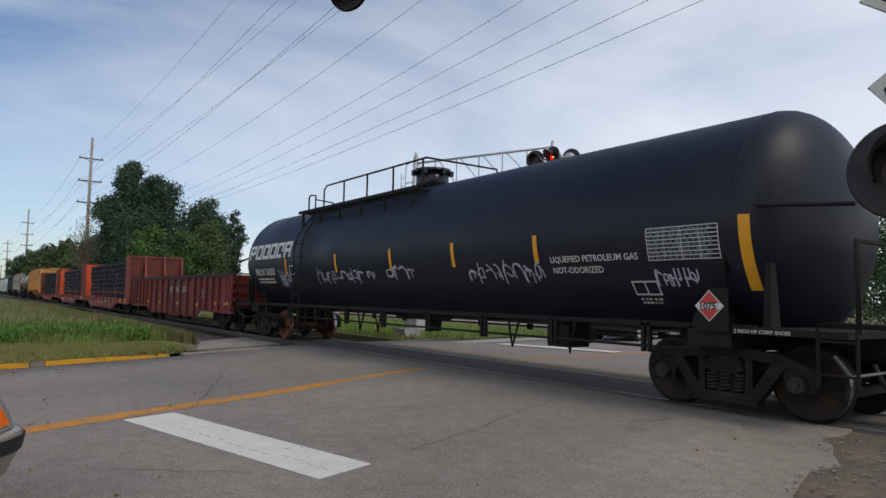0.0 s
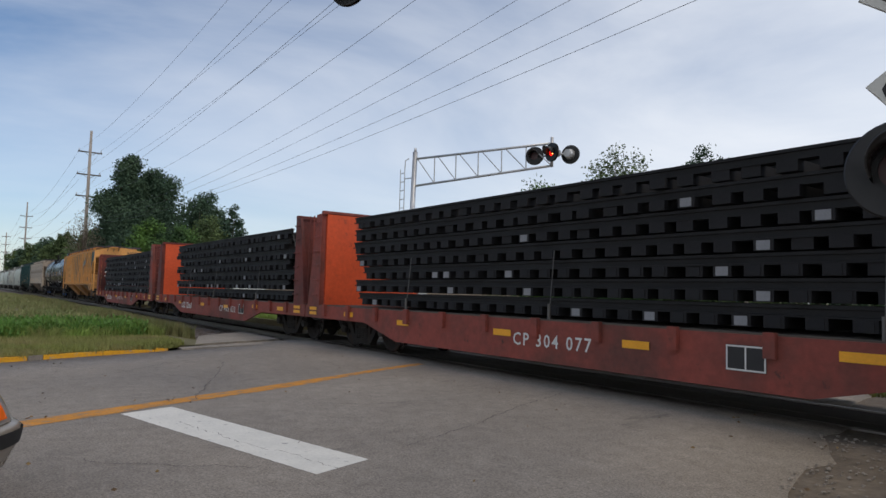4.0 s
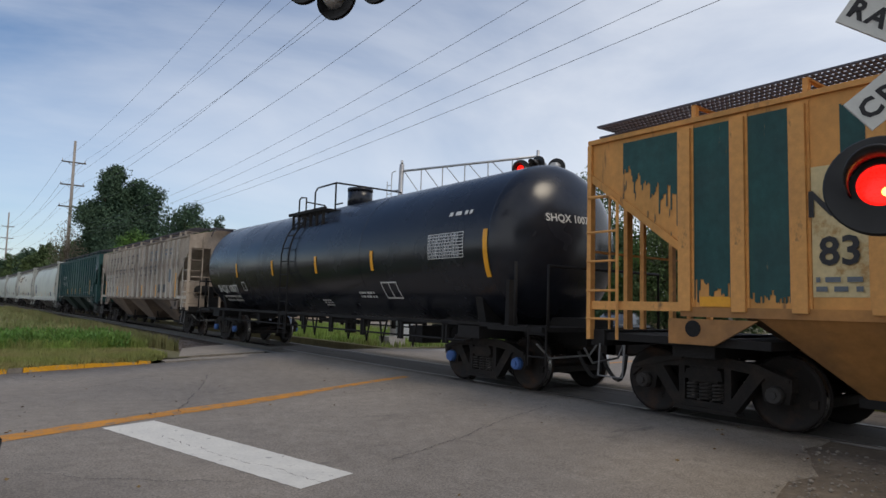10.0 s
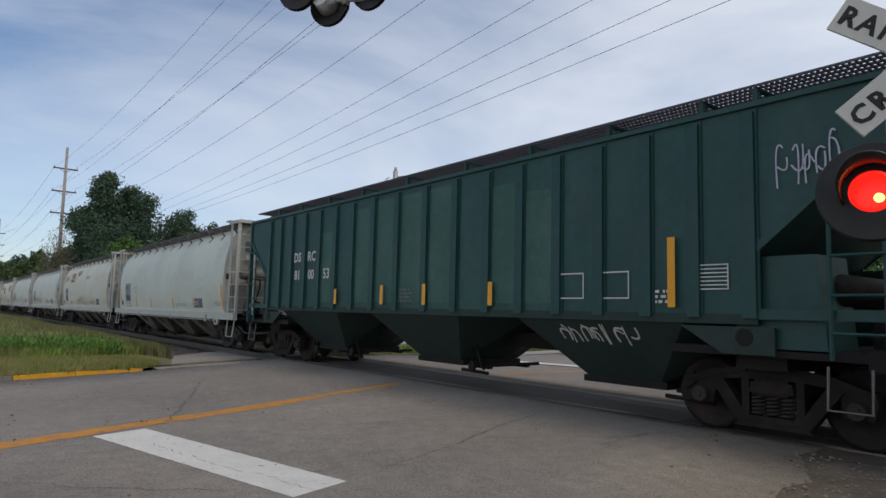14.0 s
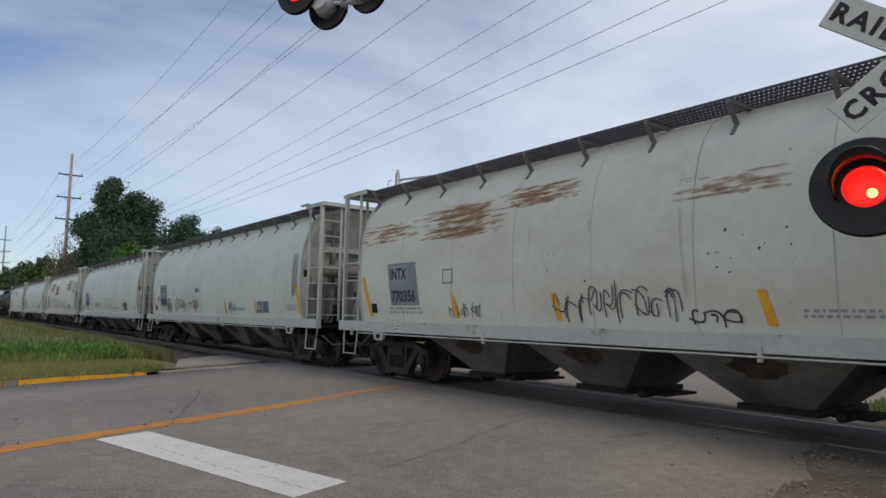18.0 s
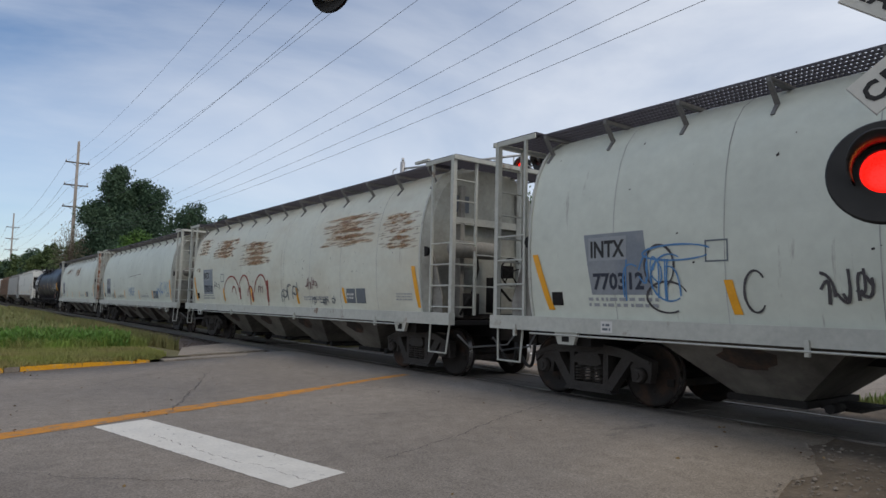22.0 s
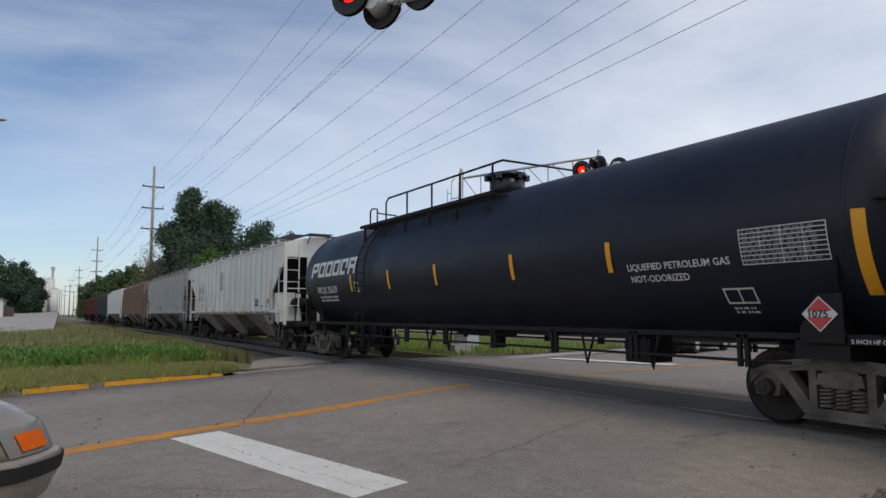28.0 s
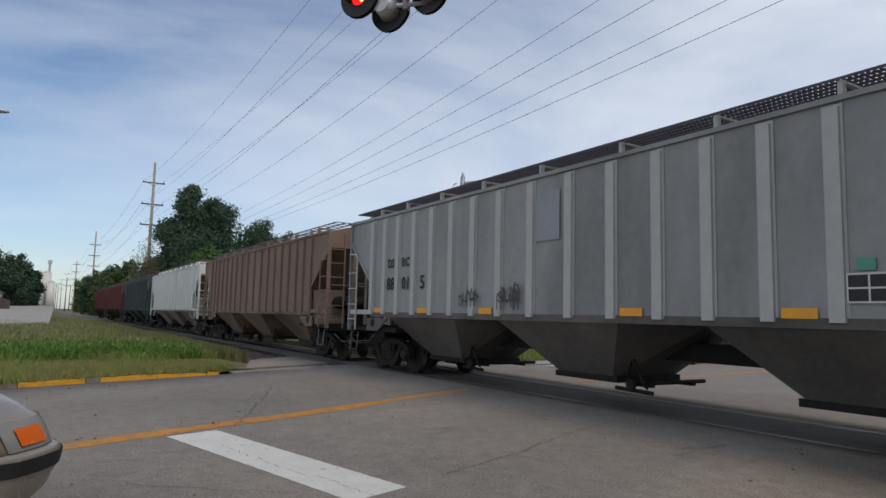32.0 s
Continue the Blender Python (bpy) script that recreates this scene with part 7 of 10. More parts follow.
    for k, (x, z, w, h, st) in enumerate(scrawls):
        decal("graffiti", squiggle(w, h, seed * 5 + k, st, 0.013), M_GRAF_V, car, x, z, side, "pale violet sprayed graffiti", 0.07, 0.014)
    return car


M_GRAF_V = mat("graffiti_violet", (0.46, 0.46, 0.56), 0.6, var=0.15, scale=3)
lpg_car(-12.87, 9.27, 8.03, "36303", 3, ((-3.4, 1.72, 2.5, 0.40, 9), (-0.7, 1.8, 0.35, 0.3, 2), (0.16, 1.76, 1.1, 0.36, 4), (3.1, 1.68, 2.0, 0.44, 8), (-6.0, 1.62, 0.85, 0.66, 6), (7.2, 1.62, 0.65, 0.26, 6)))


def gondola(q, half):
    car = car_thing("gondola_car", "rusty red gondola car with ribbed sides", q)
    hw, top = 1.55, 2.06
    for s in (-1, 1):
        bm = bmesh.new()
        slab(bm, ((-half, top), (half, top), (half, 0.70), (half - 4.0, 0.70), (half - 4.45, 0.46), (-half + 4.45, 0.46), (-half + 4.0, 0.70), (-half, 0.70)), s * (hw - 0.05), s * hw)
        part("side_sheet", bm, M_GOND, car)
        bm = bmesh.new()
        bx(bm, -half, min(s * (hw - 0.06), s * (hw + 0.08)), top - 0.05, half, max(s * (hw - 0.06), s * (hw + 0.08)), top + 0.08)
        part("top_chord", bm, M_GONDTOP, car, "grimy dark top edge")
        bm = bmesh.new()
        bx(bm, min(s * (half - 0.07), s * half), -hw, 0.9, max(s * (half - 0.07), s * half), hw, top)
        part("end_sheet", bm, M_GOND, car)
    for x in (-8.42, -7.62, -7.0, -6.24, -5.43, -4.63, -3.72, -2.6, -1.47, -0.4, 0.67, 1.72, 2.79, 3.85, 4.64, 5.40, 6.21, 6.95, 8.42):
        low = 0.78 if abs(x) > half - 4.2 else 0.48
        bm = bmesh.new()
        slab(bm, ((x - 0.07, low), (x + 0.07, low), (x + 0.09, top - 0.04), (x - 0.09, top - 0.04)), -hw - 0.085, -hw)
        part("side_post", bm, M_GOND, car)
    bm = bmesh.new()
    bx(bm, -half + 0.08, -hw + 0.06, 0.95, half - 0.08, hw - 0.06, 1.05)
    bx(bm, -half + 0.1, -0.25, 0.75, half - 0.1, 0.25, 0.98)
    part("floor", bm, M_UNDER, car)
    side = lambda x, z: -hw - 0.002
    far = lambda x, z: -hw - 0.09
    for x, t in ((-0.11, "CP"), (0.84, "347"), (1.91, "307")):
        decal("car_number", letters(t, 0.34, 0.003, 1.15), M_LETTER, car, x, 1.42, side, "", 0)
    for x in (-7.0, -4.6, -2.1, 1.1, 4.07, 6.43, 7.5):
        decal("reflector", rect(0.46, 0.10), M_REFLECT, car, x, 0.90 if abs(x) < half - 3.4 else 0.99, far if 0 else side, "orange-yellow reflective strip", 0)
    decal("data_panel", rect(0.42, 0.33), M_BLACKPAINT, car, 4.84, 1.22, side, "black stencilled panel", 0)
    decal("data_panel", box_frame(0.40, 0.31, 0.02, 2, 2), M_LETTER, car, 4.85, 1.23, side, "", 0, 0.01)
    for x, z, w, h, k in ((-2.2, 1.15, 0.3, 0.2, 63),):
        decal("graffiti", squiggle(w, h, k, 3, 0.006), M_LETTER, car, x, z, side, "thin chalk scrawl", 0, 0.006)
    for x, z, w, h in ((3.75, 1.15, 0.26, 0.16), (4.93, 1.0, 0.25, 0.06), (6.45, 1.06, 0.4, 0.02), (-1.6, 1.02, 0.3, 0.2)):
        decal("overpainted_patch", rect(w, h), M_SMUDGE, car, x, z, side, "dark overpainted patch", 0, 0.004)
    for s in (-1, 1):
        bm = bmesh.new()
        ladder(bm, s * (half - 0.35), -hw - 0.09, 0.85, top, 0.42)
        ladder(bm, s * (half + 0.05), -hw + 0.35, 0.85, top, 0.42, "y")
        part("ladder", bm, M_GOND, car)
        bm = bmesh.new()
        for z in (1.2, 1.5, 1.8):
            bx(bm, min(s * half, s * (half + 0.08)), -hw, z - 0.05, max(s * half, s * (half + 0.08)), hw, z + 0.05)
        part("end_rib", bm, M_GOND, car)
    bm = bmesh.new()
    for k in range(14):
        a, b = k * math.pi / 7, (k + 1) * math.pi / 7
        cyl(bm, (half + 0.22, -0.5 + 0.28 * math.cos(a), 2.0 + 0.28 * math.sin(a)), (half + 0.22, -0.5 + 0.28 * math.cos(b), 2.0 + 0.28 * math.sin(b)), 0.018, 5)
    cyl(bm, (half, -0.5, 2.0), (half + 0.22, -0.5, 2.0), 0.03, 6)
    part("brake_wheel", bm, M_UNDER, car)
    trucks(car, 6.0, 0)
    couplers(car, half + 0.55)
    return car


gondola(-31.25, 8.5)


def bulkhead_flat(q, half, number, dark, inner, right_outer, seed, company=False, lead=1.5):
    car = car_thing("bulkhead_flat_car", "red-brown bulkhead flat car with %s end wall" % ("an orange" if inner is M_ORANGE else "a graffitied"), q)
    hw, deck = 1.55, 1.04
    bm = bmesh.new()
    bx(bm, -half + 0.05, -hw, deck - 0.08, half - 0.05, hw, deck)
    part("deck", bm, M_DECK, car, "weathered plank deck")
    for s in (-1, 1):
        bm = bmesh.new()
        slab(bm, ((-half, deck - 0.02), (half, deck - 0.02), (half, 0.70), (half - 3.2, 0.70), (half - 4.6, 0.36), (-half + 4.6, 0.36), (-half + 3.2, 0.70), (-half, 0.70)), s * (hw - 0.03), s * (hw + 0.03))
        part("side_sill", bm, M_FLATRED, car)
    n = 13
    for i in range(n):
        x = -half + 1.2 + (2 * half - 2.4) * i / (n - 1)
        bm = bmesh.new()
        bx(bm, x - 0.07, -hw - 0.10, deck - 0.28, x + 0.07, -hw - 0.025, deck + 0.02)
        part("stake_pocket", bm, M_FLATRED, car)
    bm = bmesh.new()
    bx(bm, -half + 0.1, -0.3, 0.70, half - 0.1, 0.3, deck - 0.08)
    part("centre_sill", bm, M_UNDER, car)
    top = 3.44
    wall = half - 0.85
    for s in (-1, 1):
        skin = inner if s < 0 else right_outer
        bm = bmesh.new()
        bx(bm, min(s * wall, s * (wall + 0.07)), -hw + 0.12, deck - 0.3, max(s * wall, s * (wall + 0.07)), hw - 0.12, top)
        b = part("end_wall", bm, skin if s < 0 else M_BULKDARK, car, "orange-painted end wall" if skin is M_ORANGE else "")
        bm = bmesh.new()
        bx(bm, min(s * wall, s * (wall + 0.12)), -hw, top - 0.02, max(s * wall, s * (wall + 0.12)), hw, top + 0.07)
        part("top_cap", bm, right_outer, b)
        for y in (-hw + 0.06, -0.55, 0.5, hw - 0.06):
            bm = bmesh.new()
            slab(bm, [(s * x, z) for x, z in ((wall + 0.06, top), (wall + 0.20, top), (wall + 0.80, deck - 0.02), (wall + 0.80, deck - 0.3), (wall + 0.06, deck - 0.3))], y - 0.055, y + 0.055)
            part("brace_post", bm, right_outer, b)
        for y in (-hw + 0.0, ):
            bm = bmesh.new()
            slab(bm, [(s * x, z) for x, z in ((wall + 0.06, top), (wall + 0.36, top - 0.02), (wall + 0.80, deck - 0.25), (wall + 0.06, deck - 0.3))], y - 0.02, y + 0.02)
            part("corner_sheet", bm, right_outer, b)
        bm = bmesh.new()
        ladder(bm, s * (wall + 0.75), -hw + 0.3, deck - 0.2, top, 0.42, "y")
        for z in np.linspace(1.3, 3.2, 6):
            cyl(bm, (s * (wall + 0.1), -hw - 0.07, z), (s * (wall + 0.40), -hw - 0.07, z), 0.016, 5)
        part("ladder", bm, right_outer, car)
    side = lambda x, z: -hw - 0.035
    decal("car_number", letters("CP " + number[:3] + " " + number[3:], 0.29, 0.003, 1.25), M_LETTER, car, 1.25 if company and dark else -0.55, 0.60, side, "", 0)
    if company:
        for k, (x, w, h) in enumerate(((0, 0.22, 0.24), (0.27, 0.22, 0.24), (0.72, 0.24, 0.24), (1.02, 0.18, 0.17), (1.25, 0.06, 0.24), (1.37, 0.06, 0.24))):
            decal("name_block", rect(w, h) if k in (4, 5) else box_frame(w, h, 0.055), M_LETTER, car, -3.72 + x, 0.56, side, "worn white block of the company name", 0)
    decal("data_panel", rect(0.5, 0.31), M_BLACKPAINT, car, 3.27, 0.58, side, "black stencilled panel", 0)
    decal("data_panel", box_frame(0.49, 0.30, 0.02, 2, 1), M_LETTER, car, 3.275, 0.585, side, "", 0, 0.010)
    for x in (-6.6, -4.2, -1.05, 1.72, 4.55, 6.6):
        decal("reflector", rect(0.45, 0.11), M_REFLECT, car, x, 0.72 if abs(x) < 4.5 else 0.80, side, "orange-yellow reflective strip", 0, 0.010)
    for s in (-1, 1):
        for z in (0.78, 0.90):
            decal("reflector", rect(0.42, 0.08), M_REFLECT, car, s * (half - 0.5) - 0.21, z, side, "orange-yellow reflective strip", 0, 0.010)
    if inner is not M_ORANGE:
        bm = squiggle(2.3, 1.9, 77, 3, 0.034)
        drip = random.Random(14)
        for _ in range(34):
            x, z, d = drip.uniform(0.1, 2.3), drip.uniform(0.2, 1.9), drip.uniform(0.15, 0.9)
            quad(bm, ((x, z - d, 0.002), (x + 0.008, z - d, 0.002), (x + 0.012, z, 0.002), (x, z, 0.002)))
        for v in bm.verts:
            v.co = Vector((-wall + 0.006 + v.co.z, -1.3 + v.co.x, 1.3 + v.co.y))
        part("graffiti", bm, M_GRAF_W, car, "white dripping graffiti")
    trucks(car, 6.55, 0)
    couplers(car, half + 0.30)
    # the load: stacked lengths of assembled track
    load = thing("track_panel_stack", "stack of black track panels chained to the deck", "rail load", "track panels", place=pose(q, TRACK_Y, RAIL_Z))
    CARS.append((load, q))
    r = random.Random(seed)
    layers = 7
    lx0, lx1 = -wall + lead, wall - 0.85
    bm = bmesh.new()
    ln = lx1 - lx0
    slab_x(bm, [(-0.075, 0.14), (0.075, 0.14), (0.075, 0.16), (0.03, 0.165), (0.03, 0.24), (0.055, 0.245), (0.055, 0.286), (-0.055, 0.286), (-0.055, 0.245), (-0.03, 0.24), (-0.03, 0.165), (-0.075, 0.16)], 0, ln)
    me_rail = mesh_of("panel_rail", bm, M_PANELBLACK)
    bm = bmesh.new()
    bx(bm, -0.125, -1.32, 0.002, 0.125, 1.3, 0.14)
    me_tie = mesh_of("panel_tie", bm, M_TIEDARK)
    plates = []
    for m in (M_TIEEND, M_TIEMID):
        bm = bmesh.new()
        bx(bm, -0.085, -1.33, 0.012, 0.085, -1.322, 0.13)
        plates.append(mesh_of("tie_end", bm, m))
    for k in range(layers):
        z = deck + 0.06 + k * 0.308
        j0 = r.uniform(-0.3, 0.3)
        for y in (-1.24, -0.62, 0.62, 1.24):
            share("panel_rail", me_rail, load, pose(lx0 + j0, y, z))
        n = 30
        for i in range(n):
            x = lx0 + j0 + 0.3 + (ln - 0.6) * i / (n - 1) + r.uniform(-0.04, 0.04)
            e = r.uniform(-0.05, 0.03)
            share("panel_tie", me_tie, load, pose(x, e, z))
            if k < 3:
                share("tie_end", plates[0 if r.random() < (0.06, 0.22, 0.07)[k] else 1], load, pose(x, e, z), "pale square tie end")
            elif r.random() < 0.05:
                share("tie_end", plates[0], load, pose(x, e, z), "pale square tie end")
    zt = deck + 0.06 + layers * 0.308
    for y0, y1 in ((-1.2, -1.0), (1.0, 1.1)):
        bm = bmesh.new()
        a, b = Vector((lx1 - 0.3, y0, zt)), Vector((wall - 0.15, y1, deck + 0.1))
        for i in range(26):
            p, q2 = a.lerp(b, i / 26), a.lerp(b, (i + 0.8) / 26)
            cyl(bm, p, q2, 0.016 if i % 2 else 0.024, 5)
        part("chain", bm, M_CHAIN, load, "steel tie-down chain")["kind"] = "stuff"
    for x in (lx0 + 2.5, 0.2, lx1 - 2.2):
        bm = bmesh.new()
        cyl(bm, (x, -1.40, zt - 1.1), (x, -1.50, deck), 0.008, 5)
        part("chain", bm, M_CHAIN, load, "steel tie-down chain")
        bm = bmesh.new()
        cyl(bm, (x, -1.50, deck), (x, -1.50, deck + 0.25), 0.03, 6)
        part("tensioner", bm, M_CHAIN, load)
    return car


bulkhead_flat(-49.70, 8.85, "304077", False, M_ORANGE, M_FLATRED, 5)
bulkhead_flat(-67.10, 8.50, "405020", True, M_ORANGE, M_BULKDARK, 6, company=True, lead=1.9)
bulkhead_flat(-84.60, 8.30, "405107", False, M_BULKDARK, M_FLATRED, 7, company=True, lead=0.7)

# yellow and green hopper
car, side = ribbed_hopper("covered_hopper", "peeling yellow and green ribbed covered hopper", -102.67, 8.50, M_YELLOW, M_YELLOW_RIB, M_YELLOW_LOW, 18, 3.88, 6.98, M_YELLOW_LOW, pitch=9.2, end_top=M_YELLOW_RIB, gear_paint=M_YELLOW_LOW)
for i, z0, z1 in ((2, 1.62, 3.05), (3, 1.62, 3.12), (4, 1.62, 3.14)):
    decal("number_patch", rect(RIB_X[i + 1] - RIB_X[i] - 0.24, z1 - z0), M_CREAM, car, RIB_X[i] + 0.12, z0, side, "pale cream patch behind the number", 0, -0.014)
# what is left of the old green coat, panel by panel: (panel, from, to across it, lower edge at both sides, upper edge)
PEEL_A = ((0, 0.0, 1.0, 1.75, 1.62, 3.78), (1, 0.0, 1.0, 1.70, 1.60, 3.78), (2, 0.55, 1.0, 3.1, 2.9, 3.7), (3, 0.3, 1.0, 3.3, 2.95, 3.6), (4, 0.2, 1.0, 3.35, 3.1, 3.6), (5, 0.05, 1.0, 3.2, 2.35, 3.78), (6, 0.12, 1.0, 2.5, 1.75, 3.78), (7, 0.0, 1.0, 1.62, 1.85, 3.78), (8, 0.0, 0.72, 1.62, 2.7, 3.78))
PEEL_B = ((8, 0.72, 1.0, 3.35, 3.1, 3.78), (9, 0.0, 1.0, 3.05, 3.3, 3.78), (9, 0.0, 0.35, 2.3, 2.6, 3.05), (10, 0.0, 1.0, 3.42, 3.3, 3.78), (10, 0.0, 1.0, 1.62, 1.75, 2.36), (11, 0.25, 1.0, 2.9, 1.75, 3.78), (12, 0.0, 1.0, 2.1, 2.75, 3.78), (13, 0.0, 1.0, 2.65, 2.95, 3.78), (14, 0.0, 0.6, 3.1, 3.5, 3.78), (15, 0.0, 1.0, 1.9, 2.5, 3.78), (16, 0.0, 1.0, 2.75, 2.55, 3.78))
rnd = random.Random(31)


def peeled(x0, x1, z0, z1, top):
    """Upright slivers of old paint with a ragged lower edge."""
    bm = bmesh.new()
    n = max(int((x1 - x0) / 0.022), 4)
    drip = 0.0
    flat = top > 3.7
    for k in range(n):
        t = (k + 0.5) / n
        drip = 0.72 * drip + rnd.gauss(0, 0.07)
        low = z0 + (z1 - z0) * t + drip - (0.35 * rnd.random() ** 2 if rnd.random() < 0.28 else 0.0)
        hi = top if flat else top + rnd.uniform(-0.03, 0.03)
        xa, xb = x0 + (x1 - x0) * k / n, x0 + (x1 - x0) * (k + 1) / n
        low = min(max(low, 1.54), hi - 0.05)
        quad(bm, ((xa, low + rnd.uniform(0, 0.03), 0), (xb, low + rnd.uniform(0, 0.03), 0), (xb, hi, 0), (xa, hi, 0)))
        if rnd.random() < 0.22 and low > 1.9:
            zf = low - rnd.uniform(0.06, 0.5)
            quad(bm, ((xa, max(zf - rnd.uniform(0.04, 0.2), 1.54), 0), (xa + 0.014, max(zf - 0.03, 1.56), 0), (xa + 0.016, zf + 0.04, 0), (xa + 0.004, zf + 0.06, 0)))
    decal("old_paint", bm, M_OLDGREEN, car, 0, 0, side, "peeling dark green paint", 0, -0.012)["kind"] = "stuff"


for i, fa, fb, za, zb, zt in PEEL_A + PEEL_B:
    xa, xb = RIB_X[i] + 0.085, RIB_X[i + 1] - 0.085
    peeled(xa + (xb - xa) * fa, xa + (xb - xa) * fb, za, zb, zt)
peeled(7.01, 7.75, 2.55, 3.1, 3.78)
peeled(7.75, 8.2, 3.25, 3.5, 3.78)
peeled(-7.9, -7.01, 3.4, 2.75, 3.78)
in_panels(car, side, ("NO", "KL"), 2, 2.50, 0.40, M_LETTER_D, "reporting_mark")
in_panels(car, side, ("83", "40", "40"), 2, 1.97, 0.43, M_LETTER_D)
for i in (2, 3, 4):
    decal("load_data", bars(2, 0.46, 0.2, 3 + i), M_STENCIL, car, RIB_X[i] + 0.16, 1.66, side, "", 0)
M_BAND = mat("emblem_band_black", (0.03, 0.032, 0.03), 0.65, var=0.2, scale=3, col3=(0.4, 0.25, 0.1), cut3=0.6, c3scale=4, stretch3=(1, 1, 0.4))
bm = bmesh.new()
quad(bm, ((0, 0, 0), (1.42, 0.43, 0), (1.42, 0.83, 0), (0, 0.37, 0)))
decal("emblem_band", bm, M_BAND, car, 3.50, 2.64, lambda x, z: -1.655, "dark slanting band with faded lettering", 0, 0.0)
for i in range(12):
    x = 0.06 + i * 0.11
    bm = bmesh.new()
    b0, h = 0.07 + x * 0.30, 0.21 + x * 0.02
    quad(bm, ((x, b0, 0), (x + 0.03, b0 + 0.009, 0), (x + 0.03, b0 + h + 0.009, 0), (x, b0 + h, 0)))
    if i % 3 != 1:
        quad(bm, ((x + 0.03, b0 + h - 0.04, 0), (x + 0.08, b0 + h - 0.025, 0), (x + 0.08, b0 + h + 0.02, 0), (x + 0.03, b0 + h + 0.005, 0)))
        quad(bm, ((x + 0.055, b0 + 0.01, 0), (x + 0.085, b0 + 0.02, 0), (x + 0.085, b0 + h - 0.03, 0), (x + 0.055, b0 + h - 0.04, 0)))
    decal("band_letter", bm, M_MORR_RIB, car, 3.50, 2.64, lambda x, z: -1.655, "", 0, 0.005)
yellow_tabs(car, side, (-6.72, -4.48, -1.98, 3.35), 1.50, 0.40, 0.12)
yellow_tabs(car, side, (6.34,), 1.74, 0.46, 0.2)
decal("data_panel", rect(0.42, 0.26), M_BLACKPAINT, car, 5.65, 1.69, side, "", 0)
decal("data_panel_frame", box_frame(0.42, 0.26, 0.015, 2, 1), M_STENCIL, car, 5.65, 1.69, side, "", 0, 0.01)
decal("stencil_row", bars(3, 0.58, 0.26, 6), M_RUSTSTENCIL, car, 4.82, 1.66, side, "", 0)
for t, z, sz in (("NOKL", 3.62, 0.32), ("834040", 3.36, 0.29)):
    bm = letters(t, sz, 0.006)
    for v in bm.verts:
        v.co = Vector((8.50 - 0.012, 0.50 + v.co.x, z + v.co.y))
    part("reporting_mark", bm, M_LETTER_D, car)

# second tank car
R2, Z2, H2 = 1.56, 2.58, 8.35
car, side = tank_car(-120.95, H2, R2, Z2, M_TANK_GLOSS, "clean glossy black tank car with blue bearing caps", 6.87, 2, "SHQX", "10077", -0.85, 0.26, False)
decal("reporting_mark", letters("SHQX 10077", 0.33, 0.008), M_LETTER, car, -6.92, 1.70, side, "", 0.07, 0.012)
decal("load_data", bars(2, 1.5, 0.24, 5), M_LETTER, car, -6.75, 1.38, side, "", 0.07, 0.012)
decal("plate_mark", box_frame(0.27, 0.27, 0.025), M_LETTER, car, -4.6, 1.74, side, "", 0.07, 0.012)
for x, z, h in ((-8.08, 1.89, 0.80), (-4.88, 2.16, 0.44), (-2.02, 2.16, 0.44), (0.75, 2.16, 0.44), (3.5, 2.16, 0.44), (H2 - 1.0, 1.95, 0.85)):
    decal("reflector", rect(0.12, h), M_REFLECT, car, x, z, side, "orange-yellow reflective strip", 0.07, 0.012)
decal("data_table", box_frame(1.1, 0.48, 0.013, 4, 8), M_LETTER, car, H2 - 2.65, 2.32, side, "white stencilled data table", 0.07, 0.012)
decal("data_table", bars(8, 1.02, 0.46, 12), M_STENCIL_LT, car, H2 - 2.62, 2.33, side, "", 0.07, 0.013)
decal("class_lettering", bars(1, 0.75, 0.14, 13), M_LETTER, car, H2 - 2.1, 3.10, side, "", 0.07, 0.012)
decal("data_bars", bars(2, 0.75, 0.17, 14), M_LETTER, car, 2.62, 1.55, side, "", 0.07, 0.012)
decal("data_bars", bars(3, 0.48, 0.18, 15), M_LETTER, car, 0.5, 1.34, side, "", 0.07, 0.012)
decal("plate_mark", box_frame(0.62, 0.36, 0.03, 2, 1), M_LETTER, car, H2 - 4.6, 1.55, side, "", 0.07, 0.012)
bm = letters("SHQX 10077", 0.19, 0.004)
for v in bm.verts:
    y, z = -0.85 + v.co.x, 2.95 + v.co.y
    d = math.sqrt(max(1 - ((y * y + (z - Z2) ** 2) / R2 ** 2), 0))
    v.co = Vector((H2 - 0.85 * (1 - d) + 0.012, y, z))
part("reporting_mark", bm, M_LETTER, car)

# grimy white hopper with faded company lettering
car, side = ribbed_hopper("covered_hopper", "grimy white ribbed covered hopper with faded dark lettering", -139.23, 8.42, M_MORR, M_MORR_RIB, M_MORR_LOW, 18, 3.90, 6.88, M_MORR, pitch=9.1, post_paint=M_MORR)


def block_letter(k, w=0.36, h=0.43, t=0.075):
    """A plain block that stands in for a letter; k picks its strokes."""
    bm = bmesh.new()
    strokes = ((0, 0, t, h), (w - t, 0, w, h), (t, h - t, w - t, h), (t, 0, w - t, t), (t, h / 2 - t / 2, w - t, h / 2 + t / 2))
    for i in ((0, 1, 2), (0, 1, 2, 3), (0, 1, 2, 4), (0, 1, 2, 4), (0,), (2, 3, 4), (0, 1, 2, 3), (0, 1, 2), (0, 2, 3))[k % 9]:
        a, b, c, d = strokes[i]
        quad(bm, ((a, b, 0), (c, b, 0), (c, d, 0), (a, d, 0)))
    return bm


